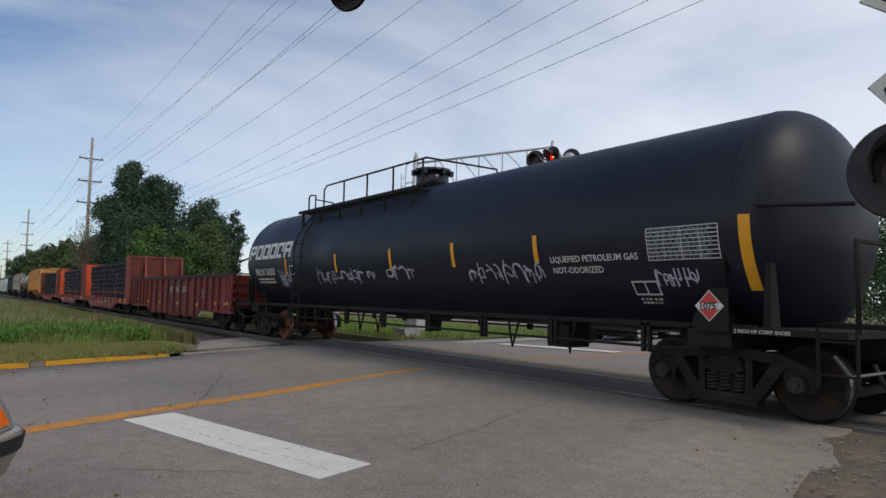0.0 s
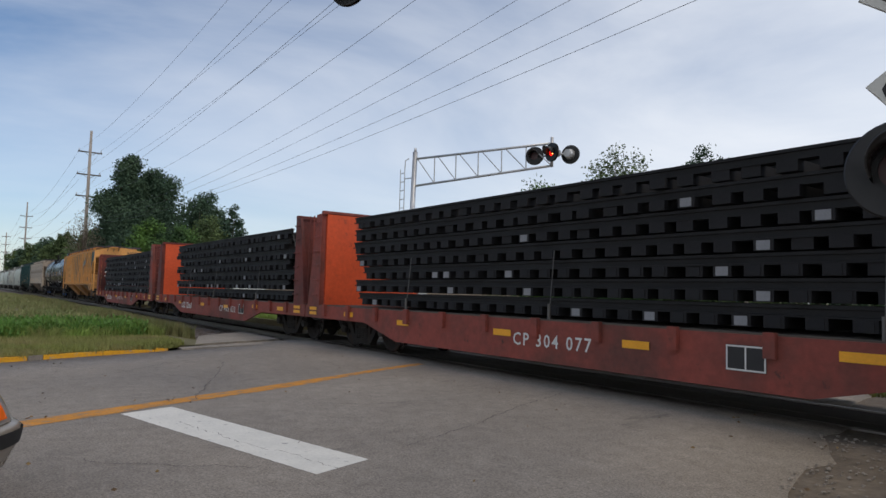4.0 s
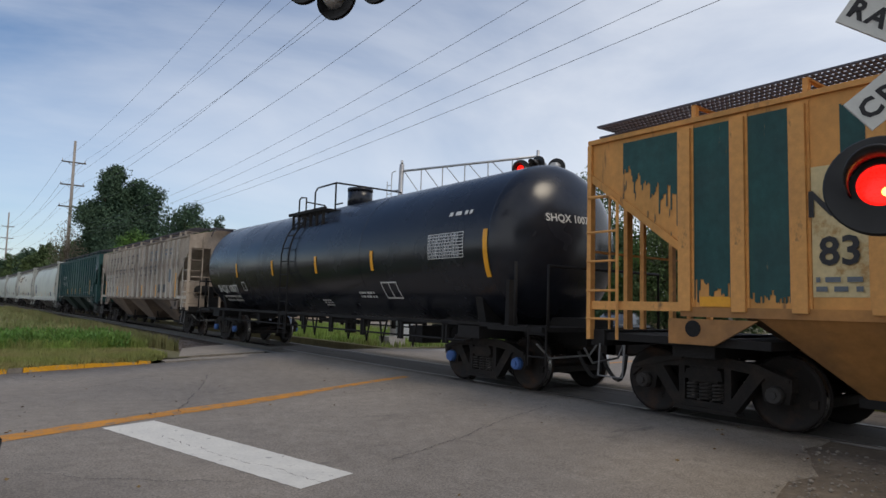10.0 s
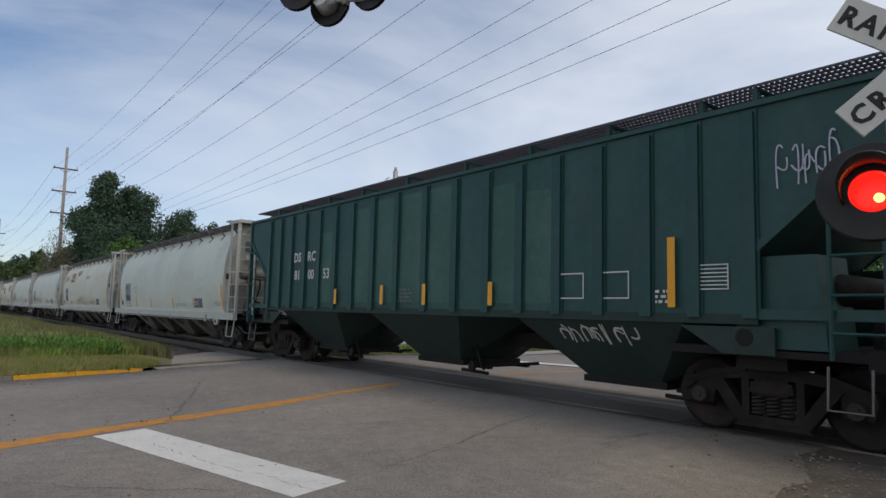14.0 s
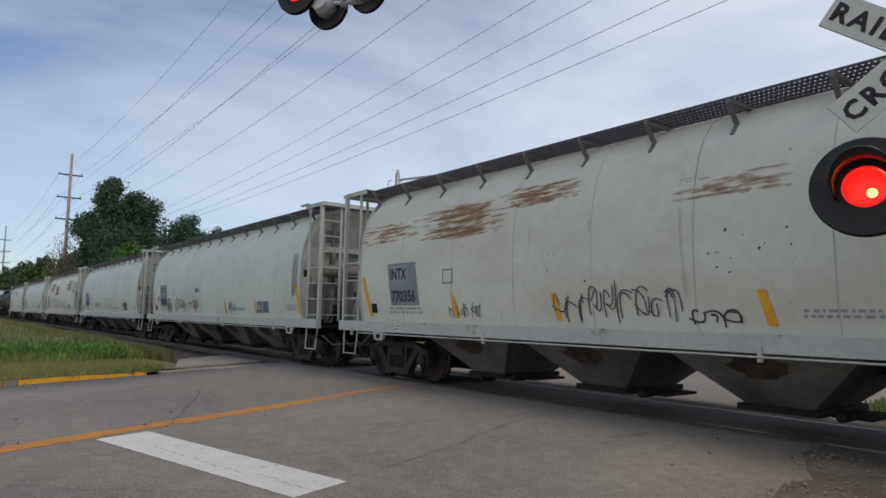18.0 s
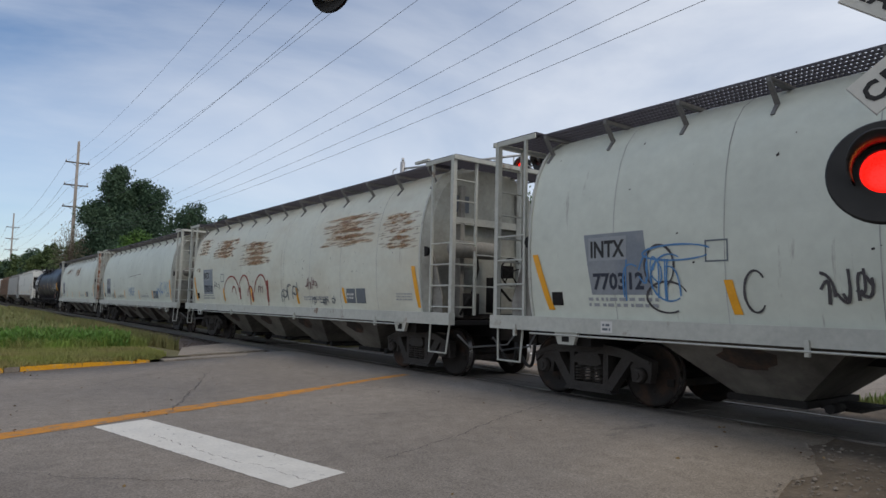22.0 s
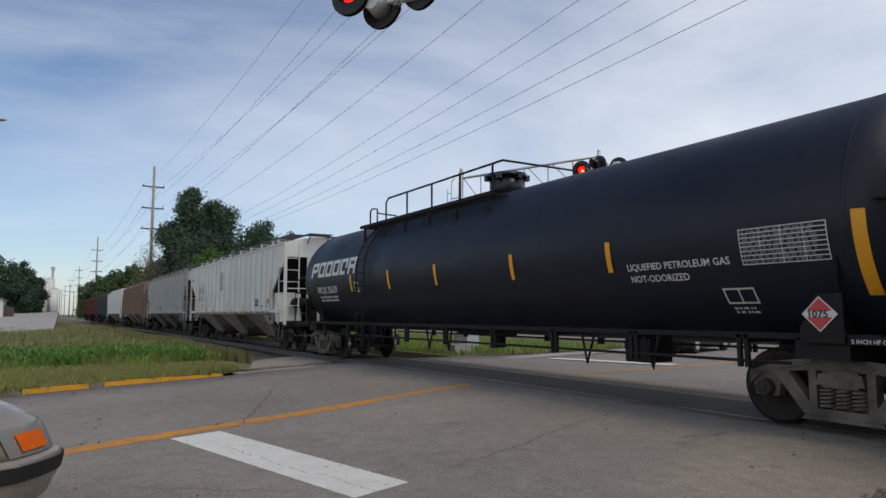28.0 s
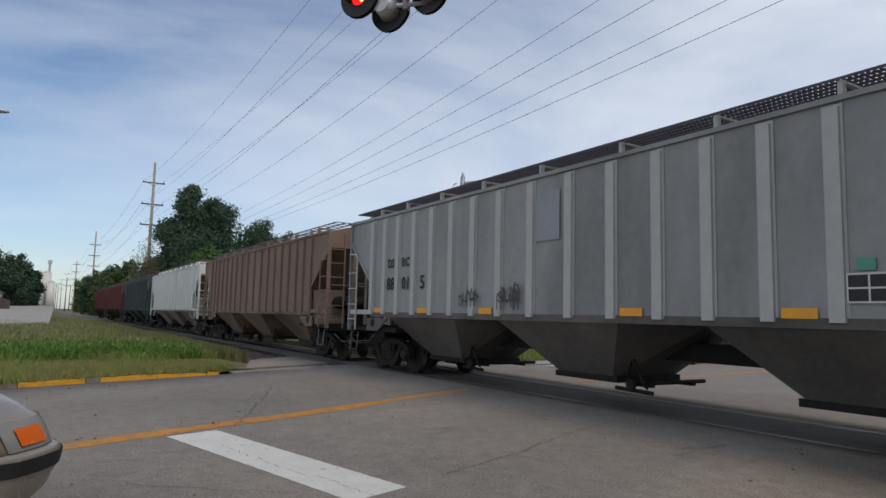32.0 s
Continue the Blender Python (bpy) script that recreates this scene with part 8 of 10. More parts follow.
for row, z, first, shapes in ((0, 3.09, 1, (0, 1, 2, 3, 4, 5, 6, 7, -1, -1, 1, 6, 4, 2, 3)), (1, 2.44, 3, (8, 2, 3, 4, 7, -1, 8, 1, 2, 3))):
    for i, k in enumerate(shapes):
        if k >= 0:
            c = (RIB_X[first + i] + RIB_X[first + i + 1]) / 2
            decal("name_block", block_letter(k), M_STENCIL if row == 0 and i > 8 else M_LETTER_F, car, c - (0.04 if k == 4 else 0.18), z, side, "faded dark block of the company name", 0)
for i, z0, z1, m in ((0, 2.16, 2.62, M_WHITE_SILL), (1, 2.16, 2.62, M_WHITE_SILL), (0, 1.52, 2.14, M_PATCHGREY), (1, 1.52, 2.14, M_PATCHGREY), (2, 1.52, 2.61, M_PATCHGREY)):
    decal("number_patch", rect(RIB_X[i + 1] - RIB_X[i] - 0.24, z1 - z0), m, car, RIB_X[i] + 0.12, z0, side, "pale repainted patch", 0, -0.014)
in_panels(car, side, ("NO", "KL"), 0, 2.28, 0.29, M_LETTER_D, "reporting_mark")
in_panels(car, side, ("82", "39", "47"), 0, 1.70, 0.41, M_LETTER_D)
for i, h in ((0, 0.8), (4, 0.52), (7, 0.52), (10, 0.52), (13, 0.5), (17, 0.95)):
    decal("reflector", rect(0.15, h), M_REFLECT, car, RIB_X[i] - 0.075, 1.50, lambda x, z: -1.646, "orange-yellow reflective strip", 0, 0.004)
for i, z in ((13, 1.68), (14, 1.68)):
    decal("data_panel", rect(0.44, 0.34), M_BLACKPAINT, car, RIB_X[i] + 0.17, z, side, "dark stencilled panel", 0)
decal("data_panel", rect(0.3, 0.55), M_STENCIL, car, RIB_X[15] + 0.2, 2.1, side, "", 0)
for i in (3, 4):
    decal("load_data", bars(2, 0.44, 0.2, 50 + i), M_STENCIL, car, RIB_X[i] + 0.17, 1.66, side, "", 0)
for t, z, sz in (("NOKL", 3.60, 0.28), ("823947", 3.33, 0.28)):
    bm = letters(t, sz, 0.006)
    for v in bm.verts:
        v.co = Vector((8.42 - 0.012, 0.45 + v.co.x, z + v.co.y))
    part("reporting_mark", bm, M_LETTER_D, car)

# dark green hopper
car, side = ribbed_hopper("covered_hopper", "dark green ribbed covered hopper", -157.30, 8.35, M_GREEN, M_GREEN, M_GREEN_LOW, 18, 3.97, 6.9, M_GREEN, pitch=9.05)
M_GREEN_NEW = coat("repainted_green", (0.026, 0.088, 0.070), rough=0.5, var=0.2, scale=0.9, col2=(0.05, 0.12, 0.10), cut=0.6, soft=0.12, c2scale=1.0)
for i, z0, z1 in ((4, 1.6, 3.3), (6, 1.6, 3.7), (7, 1.6, 3.8), (8, 1.6, 3.8), (9, 1.6, 3.8), (11, 1.6, 3.6), (12, 1.6, 3.4)):
    decal("repainted_panel", rect(RIB_X[i + 1] - RIB_X[i] - 0.18, z1 - z0), M_GREEN_NEW, car, RIB_X[i] + 0.09, z0, side, "greener repainted panel", 0, -0.015)
in_panels(car, side, ("DS", "RC"), 2, 2.64, 0.34, M_LETTER, "reporting_mark")
in_panels(car, side, ("81", "00", "53"), 2, 2.18, 0.34, M_LETTER)
for x in (3.97, 4.76):
    decal("data_panel", box_frame(0.48, 0.38, 0.018), M_LETTER, car, x, 1.67, side, "", 0, 0.008)
decal("data_panel_frame", box_frame(0.46, 0.31, 0.014, 1, 6), M_LETTER, car, 6.2, 1.78, side, "", 0)
decal("stencil_row", bars(3, 0.3, 0.2, 31), M_LETTER, car, 5.65, 1.6, side, "", 0)
decal("stencil_row", bars(4, 0.45, 0.3, 32), M_STENCIL, car, -0.35, 1.6, side, "", 0)
decal("graffiti", squiggle(1.4, 0.36, 41, 7, 0.014), M_LETTER, car, 3.82, 1.02, lambda x, z: -1.55 + (1.37 - z) * 0.9, "white sprayed graffiti", 0, 0.01)
decal("graffiti", squiggle(0.7, 0.7, 42, 5, 0.010), M_GRAF_V, car, 7.25, 2.9, side, "faint sprayed graffiti", 0, 0.01)
for x, h in ((-3.0, 0.35), (-1.0, 0.4), (0.5, 0.4), (2.4, 0.4), (5.86, 0.90)):
    decal("reflector", rect(0.11, h), M_REFLECT, car, x, 1.56, lambda x, z: -1.646, "orange-yellow reflective strip", 0, 0.004)

# the run of pale smooth-sided hoppers
GW, GB, GK, GR, GS = M_GRAF_W, M_GRAF_B, M_GRAF_K, M_GRAF_R, M_STENCIL
GRD = mat("graffiti_maroon", (0.16, 0.07, 0.08), 0.6, var=0.2, scale=3)
M_WHITE_WARM = coat("hopper_warm_pale_paint", (0.62, 0.63, 0.545), rough=0.57, var=0.1, scale=0.7, bump=0.05, bscale=6, col2=(0.55, 0.52, 0.42), cut=0.57, soft=0.14, c2scale=0.6, stretch=(0.6, 1, 1.6), col3=(0.36, 0.33, 0.28), cut3=0.70, c3scale=1.6, stretch3=(2.5, 1, 0.35))
M_RUSTSMEAR = mat("rust_smear", (0.44, 0.27, 0.15), 0.8, 0.0, var=0.3, scale=4)
M_RUSTSMEAR_DK = mat("rust_smear_dark", (0.26, 0.13, 0.075), 0.85, 0.0, var=0.3, scale=4)
for film, thick in ((M_RUSTSMEAR, 0.34), (M_RUSTSMEAR_DK, 0.42)):
    film.node_tree.nodes["Principled BSDF"].inputs["Alpha"].default_value = thick
M_RUSTPOST = coat("flaking_post", (0.22, 0.09, 0.045), rough=0.85, var=0.35, scale=4, col2=(0.50, 0.46, 0.42), cut=0.54, soft=0.08, c2scale=3)
W_CARS = (
    (-175.20, M_WHITE, "770324", ()),
    (-193.07, M_WHITE_WARM, "770356", ((-1.6, 1.32, 2.2, 0.62, GK, 9, 0.010), (0.7, 1.3, 0.7, 0.35, GK, 3, 0.014), (3.0, 1.36, 1.2, 0.32, GK, 6, 0.012), (-4.2, 1.36, 1.0, 0.3, GK, 5, 0.009), (4.4, 1.32, 0.5, 0.3, GB, 3, 0.014))),
    (-210.88, M_WHITE, "770336", ((-6.6, 1.75, 0.36, 0.3, GK, 4, 0.010), (-5.1, 1.3, 0.6, 0.75, GRD, 3, 0.020), (-3.9, 1.36, 1.3, 0.66, GK, 6, 0.012), (-2.3, 1.4, 1.2, 0.5, GRD, 5, 0.012), (-1.5, 2.05, 0.5, 0.22, GK, 4, 0.012), (2.0, 1.4, 0.6, 0.4, GS, 4, 0.012))),
    (-228.56, M_WHITE, "770312", ((-5.6, 1.5, 0.9, 0.75, GB, 4, 0.011), (-3.05, 1.38, 0.5, 0.62, GK, 3, 0.018), (-2.3, 1.5, 0.7, 0.4, GS, 4, 0.010), (4.4, 1.5, 0.8, 0.4, GK, 4, 0.016))),
    (-246.34, M_WHITE_WARM, "770310", ((-5.0, 1.75, 0.6, 0.28, GK, 4, 0.008), (-1.0, 1.62, 0.5, 0.28, GRD, 3, 0.010), (0.6, 1.36, 1.2, 0.62, GS, 3, 0.016), (2.2, 1.7, 0.7, 0.32, GRD, 5, 0.012), (2.6, 1.3, 1.3, 0.3, GS, 4, 0.012))),
    (-264.20, M_WHITE, "770346", ((-4.6, 1.34, 0.7, 0.3, GK, 5, 0.011), (-3.2, 1.34, 1.6, 0.24, GK, 7, 0.011), (4.9, 1.5, 1.2, 0.4, GB, 6, 0.011))),
    (-282.08, M_WHITE, "770344", ()),
)
for k, (q, p, number, graf) in enumerate(W_CARS):
    car = smooth_hopper(q, 8.32, p, "INTX", number, 11 + k, True, True, graf, "pale smooth-sided covered hopper" + (" with rust stains" if p is M_WHITE_WARM else "") + (" and sprayed graffiti" if graf else ""))

    if number == "770346":
        bm = letters("PURGE", 0.58, -0.008)
        for v in bm.verts:
            v.co.x = 0.72 * v.co.x + 0.22 * v.co.y
        decal("graffiti", bm, GB, car, -0.62, 1.50, cf_side, "blue sprayed word", 0.1, 0.014)
        bm = letters("UC-SWS", 0.62, -0.010, 1.05)
        k = 1.5 / max(v.co.x for v in bm.verts)
        for v in bm.verts:
            v.co = Vector((v.co.x * k + 0.12 * v.co.y, v.co.y * 1.1 + 0.03 * math.sin(v.co.x * 5), 0))
        decal("graffiti", bm, GB, car, 5.45, 1.62, cf_side, "blue sprayed letters", 0.1, 0.014)
        bm = bmesh.new()
        quad(bm, ((0, 0, 0), (2.6, 0.10, 0), (2.6, 0.115, 0), (0, 0.012, 0)))
        decal("scratch", bm, M_SMUDGE, car, -0.6, 2.42, cf_side, "long dark scratch", 0, 0.012)
    RUST = {"770356": ((-7.3, 2.9, 1.9, 0.42, 40, 0), (-5.0, 2.82, 2.1, 0.62, 120, 1), (-2.8, 3.2, 1.6, 0.35, 60, 1), (0.6, 2.9, 1.4, 0.3, 26, 0)), "770310": ((-7.1, 2.98, 1.2, 0.6, 70, 0), (-5.2, 2.78, 2.0, 0.62, 120, 1), (-2.4, 2.45, 2.1, 0.72, 130, 1), (3.2, 2.7, 2.2, 0.75, 110, 1), (5.9, 2.5, 1.3, 0.8, 80, 1), (-7.0, 2.36, 0.5, 0.15, 12, 0))}
    for k2, (x, z, w, h, n, strong) in enumerate(RUST.get(number, ())):
        decal("rust_smear", streaks(w, h, 300 + k2 + k, int(n * 2.2)), M_RUSTSMEAR, car, x, z, cf_side, "brown smeared rust stain", 0.12, 0.006)["kind"] = "stuff"
        if strong:
            decal("rust_smear", streaks(w * 0.8, h * 0.8, 330 + k2 + k, n // 3, 0.8), M_RUSTSMEAR_DK, car, x + w * 0.1, z + h * 0.1, cf_side, "darker rust streaks", 0.12, 0.010)["kind"] = "stuff"
    if number == "770310":
        decal("graffiti", arcs(((-3.3, 1.55, 0.72, 0.60, 10, 165), (-2.15, 1.5, 0.50, 0.66, -25, 150), (-0.80, 1.45, 0.52, 0.70, -20, 165), (-1.62, 1.45, 0.24, 0.36, 30, 170), (-3.05, 1.42, 0.22, 0.4, 20, 150)), 0.026), GR, car, 0, 0, cf_side, "dark red sprayed outline", 0.1, 0.014)
        for x, z0, z1, w in ((-2.58, 1.40, 1.82, 0.13), (-1.52, 1.36, 1.66, 0.15), (-0.36, 1.34, 2.0, 0.15)):
            bm = bmesh.new()
            quad(bm, ((0.03, 0, 0), (w, 0.04, 0), (w * 0.85, z1 - z0, 0), (0, z1 - z0 - 0.05, 0)))
            decal("graffiti", bm, GR, car, x, z0, cf_side, "dark red sprayed fill", 0.1, 0.012)
    if number == "770312":
        decal("graffiti", arcs(((-0.05, 1.66, 0.20, 0.34, -70, 250), (0.50, 1.62, 0.36, 0.36, 0, 195), (1.02, 1.75, 0.17, 0.25, -20, 190), (1.38, 1.72, 0.19, 0.32, -120, 200), (1.98, 1.50, 0.50, 0.50, -40, 170), (0.58, 1.45, 0.20, 0.22, 0, 175), (1.05, 1.40, 0.18, 0.24, -30, 200), (1.72, 1.42, 0.26, 0.18, -150, 120)), 0.014), GK, car, 0, 0, cf_side, "black sprayed bubble outline", 0.1, 0.014)
        decal("graffiti", arcs(((-3.74, 1.62, 0.13, 0.24, 40, 320), (-5.0, 1.95, 0.22, 0.28, -60, 260), (-4.9, 1.55, 0.3, 0.2, 20, 300)), 0.016), GK, car, 0, 0, cf_side, "black sprayed loops", 0.1, 0.015)
        decal("graffiti", arcs(((-4.75, 2.12, 0.5, 0.10, 20, 330), (-4.85, 1.80, 0.28, 0.30, 60, 300)), 0.013), GB, car, 0, 0, cf_side, "blue sprayed loops", 0.1, 0.016)

# the last of them: slanting rust smears high on the side, one rusted ladder post
car["label"] = "pale smooth-sided covered hopper with smeared rust high up"
rnd = random.Random(77)
for xa, xb, za, zb, n in ((-5.7, -2.1, 2.95, 3.45, 60), (-1.0, 1.5, 2.72, 3.42, 62)):
    for tone, share_of in ((M_RUSTSMEAR, 1.0), (M_RUSTSMEAR_DK, 0.35)):
        bm = bmesh.new()
        for i in range(int(n * share_of)):
            x = rnd.gauss((xa + xb) / 2, (xb - xa) / (4.4 if share_of == 1 else 7))
            z = rnd.uniform(za, (za + zb) / 2)
            d = min(rnd.uniform(0.15, 0.75) * (zb - za) * 1.3, zb + 0.12 - z)
            w = rnd.uniform(0.015, 0.10) * (1.3 if share_of == 1 else 0.7)
            lean = 0.45 * d
            bm.faces.new([bm.verts.new((px, py, i * 0.00003)) for px, py in ((x, z), (x + w * 0.5, z + 0.04), (x + lean * 0.6 + w, z + d * 0.55), (x + lean + w * 0.4, z + d), (x + lean, z + d * 0.97), (x + lean * 0.45, z + d * 0.5))])
        smear = decal("rust_smear", bm, tone, car, 0, 0, cf_side, "brown smeared rust stain", 0.12, 0.006 if share_of == 1 else 0.010)

bm = bmesh.new()
bx(bm, 8.32 - 0.06 - 0.05, -1.555, 1.2, 8.32 - 0.06 + 0.05, -1.45, 4.08)
part("corner_post", bm, M_RUSTPOST, car, "flaking rust-brown corner post")

lpg_car(-301.62, 9.27, 8.05, "35639", 9, (), -7.93, 0.575, -7.47, -4.64, (-4.9, -2.58, -0.29, 2.47, 4.9), -3.97, 0.37)

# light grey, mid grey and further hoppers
# The black slope sheets on both grey cars are painted shade.
car, side = ribbed_hopper("covered_hopper", "light grey ribbed covered hopper with black lettering", -320.65, 8.52, M_D1, M_D1, M_D1_LOW, 18, 3.92, 6.98, M_D1, look_of=0, pitch=9.15, slope_shade=M_UNDER)
decal("faded_patch", rect(0.62, 0.85), M_STENCIL_LT, car, RIB_X[7] + 0.13, 2.5, side, "grey painted-out patch", 0, 0.004)
M_PAINTOUT = coat("painted_out_grey", (0.43, 0.44, 0.44), rough=0.6, var=0.15, scale=2)
for x, w, z0, z1 in ((-6.12, 0.52, 2.37, 2.90), (-5.39, 0.56, 2.38, 2.93)):
    decal("number_patch", rect(w, z1 - z0), M_PAINTOUT, car, x, z0, side, "darker grey patch behind the letters", 0, -0.004)
in_panels(car, side, ("DS", "RC"), 1, 2.48, 0.36, M_LETTER_D, "reporting_mark")
in_panels(car, side, ("88", "16", "5"), 1, 2.02, 0.43, M_LETTER_D)
for text, x, z in (("LD LMT", -6.03, 1.76), ("222 00", -5.30, 1.78), ("LT WT", -6.03, 1.61)):
    decal("load_limit", letters(text, 0.13, 0.001, 1.1), M_STENCIL, car, x, z, side, "", 0, 0.004)
decal("load_limit", bars(1, 0.42, 0.09, 61), M_LETTER_D, car, -5.26, 1.62, side, "", 0, 0.004)
decal("painted_out_mark", rect(0.22, 0.12), M_STENCIL_LT, car, -5.33, 1.77, side, "", 0, -0.002)
decal("scuff", bars(2, 0.24, 0.14, 62), M_STENCIL_LT, car, -4.42, 1.62, side, "", 0, 0.004)
decal("plate_frame", box_frame(0.26, 0.25, 0.010), M_LETTER_D, car, -3.64, 2.31, side, "thin black square frame", 0, 0.004)
decal("plate_letter", letters("C", 0.13, 0.001), M_LETTER_D, car, -3.55, 2.36, side, "", 0, 0.004)
decal("old_stencil", bars(4, 0.48, 0.26, 63), M_PATCHGREY, car, -3.62, 1.70, side, "worn pale stencil", 0, 0.004)
decal("weld_patch", box_frame(0.36, 0.30, 0.014, 1, 2), M_STENCIL_LT, car, -6.72, 1.60, side, "scuffed square plate mark", 0, 0.006)
for x, w in ((-5.94, 0.2), (-3.57, 0.21), (-2.9, 0.2), (0.86, 0.2), (3.32, 0.2)):
    decal("tab_mark", rect(w, 0.12), M_CREAM, car, x, 1.47, side, "dull cream reflective tab", 0, 0.004)
for i, (x0, z0, x1, z1) in enumerate(((-3.47, 1.385, -3.06, 1.255), (-3.38, 1.27, -3.22, 1.37))):
    bm = bmesh.new()
    quad(bm, ((x0, z0 - 0.016, i * 0.001), (x1, z1 - 0.012, i * 0.001), (x1, z1 + 0.012, i * 0.001), (x0, z0 + 0.010, i * 0.001)))
    decal("graffiti", bm, GK, car, 0, 0, lambda x, z: -1.55 + (1.37 - z) * 0.9, "black sprayed cross", 0.08, 0.02)
chip = random.Random(88)
for i in range(1, 17):
    z, h = chip.uniform(1.5, 2.9), chip.uniform(0.05, 0.13)
    decal("paint_chip", rect(chip.uniform(0.010, 0.022), h), M_SMUDGE, car, RIB_X[i] + chip.choice((-0.06, 0.045)), z, lambda x, z: -1.646, "small dark scrape", 0, 0.003)
    decal("paint_chip", rect(chip.uniform(0.09, 0.15), 0.025), M_SMUDGE, car, RIB_X[i] - 0.06, 1.45, lambda x, z: -1.646, "small dark scrape", 0, 0.003)
for i, h in ((0, 0.92), (4, 0.50), (6, 0.35), (9, 0.42), (12, 0.42), (17, 1.15)):
    decal("reflector", rect(0.12, h), M_REFLECT, car, RIB_X[i] - 0.06, 1.50, lambda x, z: -1.646, "orange-yellow reflective strip", 0, 0.004)
decal("data_panel", rect(0.46, 0.32), M_BLACKPAINT, car, 4.80, 1.66, side, "dark stencilled panel", 0)
decal("data_panel_frame", box_frame(0.46, 0.32, 0.02, 2, 2), M_LETTER, car, 4.80, 1.66, side, "", 0, 0.01)
decal("data_patch", rect(0.26, 0.18), M_PATCHGREEN, car, 6.38, 1.78, side, "green patch", 0)
decal("test_data", bars(1, 0.8, 0.12, 22), M_STENCIL, car, 5.62, 1.62, side, "", 0)
decal("graffiti", squiggle(0.58, 0.26, 43, 6, 0.012), GK, car, -8.12, 3.18, side, "black sprayed graffiti", 0, 0.01)
bm = letters("DSRC", 0.3, 0.006)
for v in bm.verts:
    v.co = Vector((8.52 - 0.012, 0.45 + v.co.x, 3.58 + v.co.y))
part("reporting_mark", bm, M_LETTER_D, car)

car, side = ribbed_hopper("covered_hopper", "mid-grey ribbed covered hopper with black graffiti", -338.80, 8.32, M_D2, M_D2_RIB, M_D2_LOW, 18, 3.91, 6.9, M_D2_END, look_of=0, pitch=9.05, post_paint=M_D2, slope_shade=M_UNDER, box_out=1.1, end_top=M_D2_RIB)
in_panels(car, side, ("DS", "RC"), 1, 2.58, 0.30, M_LETTER_D, "reporting_mark")
in_panels(car, side, ("88", "01", "5"), 1, 2.04, 0.42, M_LETTER_D)
decal("graffiti", squiggle(0.72, 0.42, 44, 5, 0.016), GK, car, -2.72, 1.62, lambda x, z: -1.647, "black sprayed graffiti", 0, 0.006)
decal("graffiti", squiggle(0.72, 0.6, 45, 6, 0.016), GK, car, -1.40, 1.56, lambda x, z: -1.647, "black sprayed graffiti", 0, 0.006)
decal("faded_patch", rect(0.62, 0.85), M_STENCIL_LT, car, RIB_X[8] + 0.13, 2.75, side, "grey painted-out patch", 0, 0.004)
yellow_tabs(car, side, (-6.72, -4.5, -2.05, 1.6, 4.08, 6.42), 1.48, 0.42, 0.12)
decal("reflector", rect(0.13, 0.52), M_REFLECT, car, 6.86, 1.62, lambda x, z: -1.65, "orange-yellow reflective strip", 0, 0.006)
decal("data_panel", rect(0.46, 0.32), M_BLACKPAINT, car, 4.81, 1.65, side, "dark stencilled panel", 0)
decal("data_panel_frame", box_frame(0.46, 0.32, 0.02, 2, 2), M_LETTER, car, 4.81, 1.65, side, "", 0, 0.01)
decal("data_patch", rect(0.19, 0.13), M_PATCHGREEN, car, 4.92, 2.0, side, "green patch", 0)
decal("test_data", letters("CH-100", 0.135, 0.003), M_LETTER_D, car, 5.62, 1.66, side, "", 0)

FAR = ((-357.2, "brown", M_BROWN, M_BROWN, M_MORR_LOW), (-375.6, "pale grey", M_D1, M_D1, M_D1_LOW), (-394.0, "grey-green", M_DKGREEN, M_DKGREEN, M_GREEN_LOW), (-412.4, "dark red", M_DARKRED, M_DARKRED, M_UNDER), (-430.8, "dark red", M_DARKRED, M_DARKRED, M_UNDER))
for q, tone, a, b, c2 in FAR:
    ribbed_hopper("covered_hopper", "%s ribbed covered hopper" % tone, q, 8.45, a, b, c2, 16, 3.9, 6.95, c2, keyed=False, detail=False, pitch=9.2)


# ---- crossing signals ----
FLASH_LEAVES = []
FACE = math.degrees(math.atan2(0.41, 0.91))


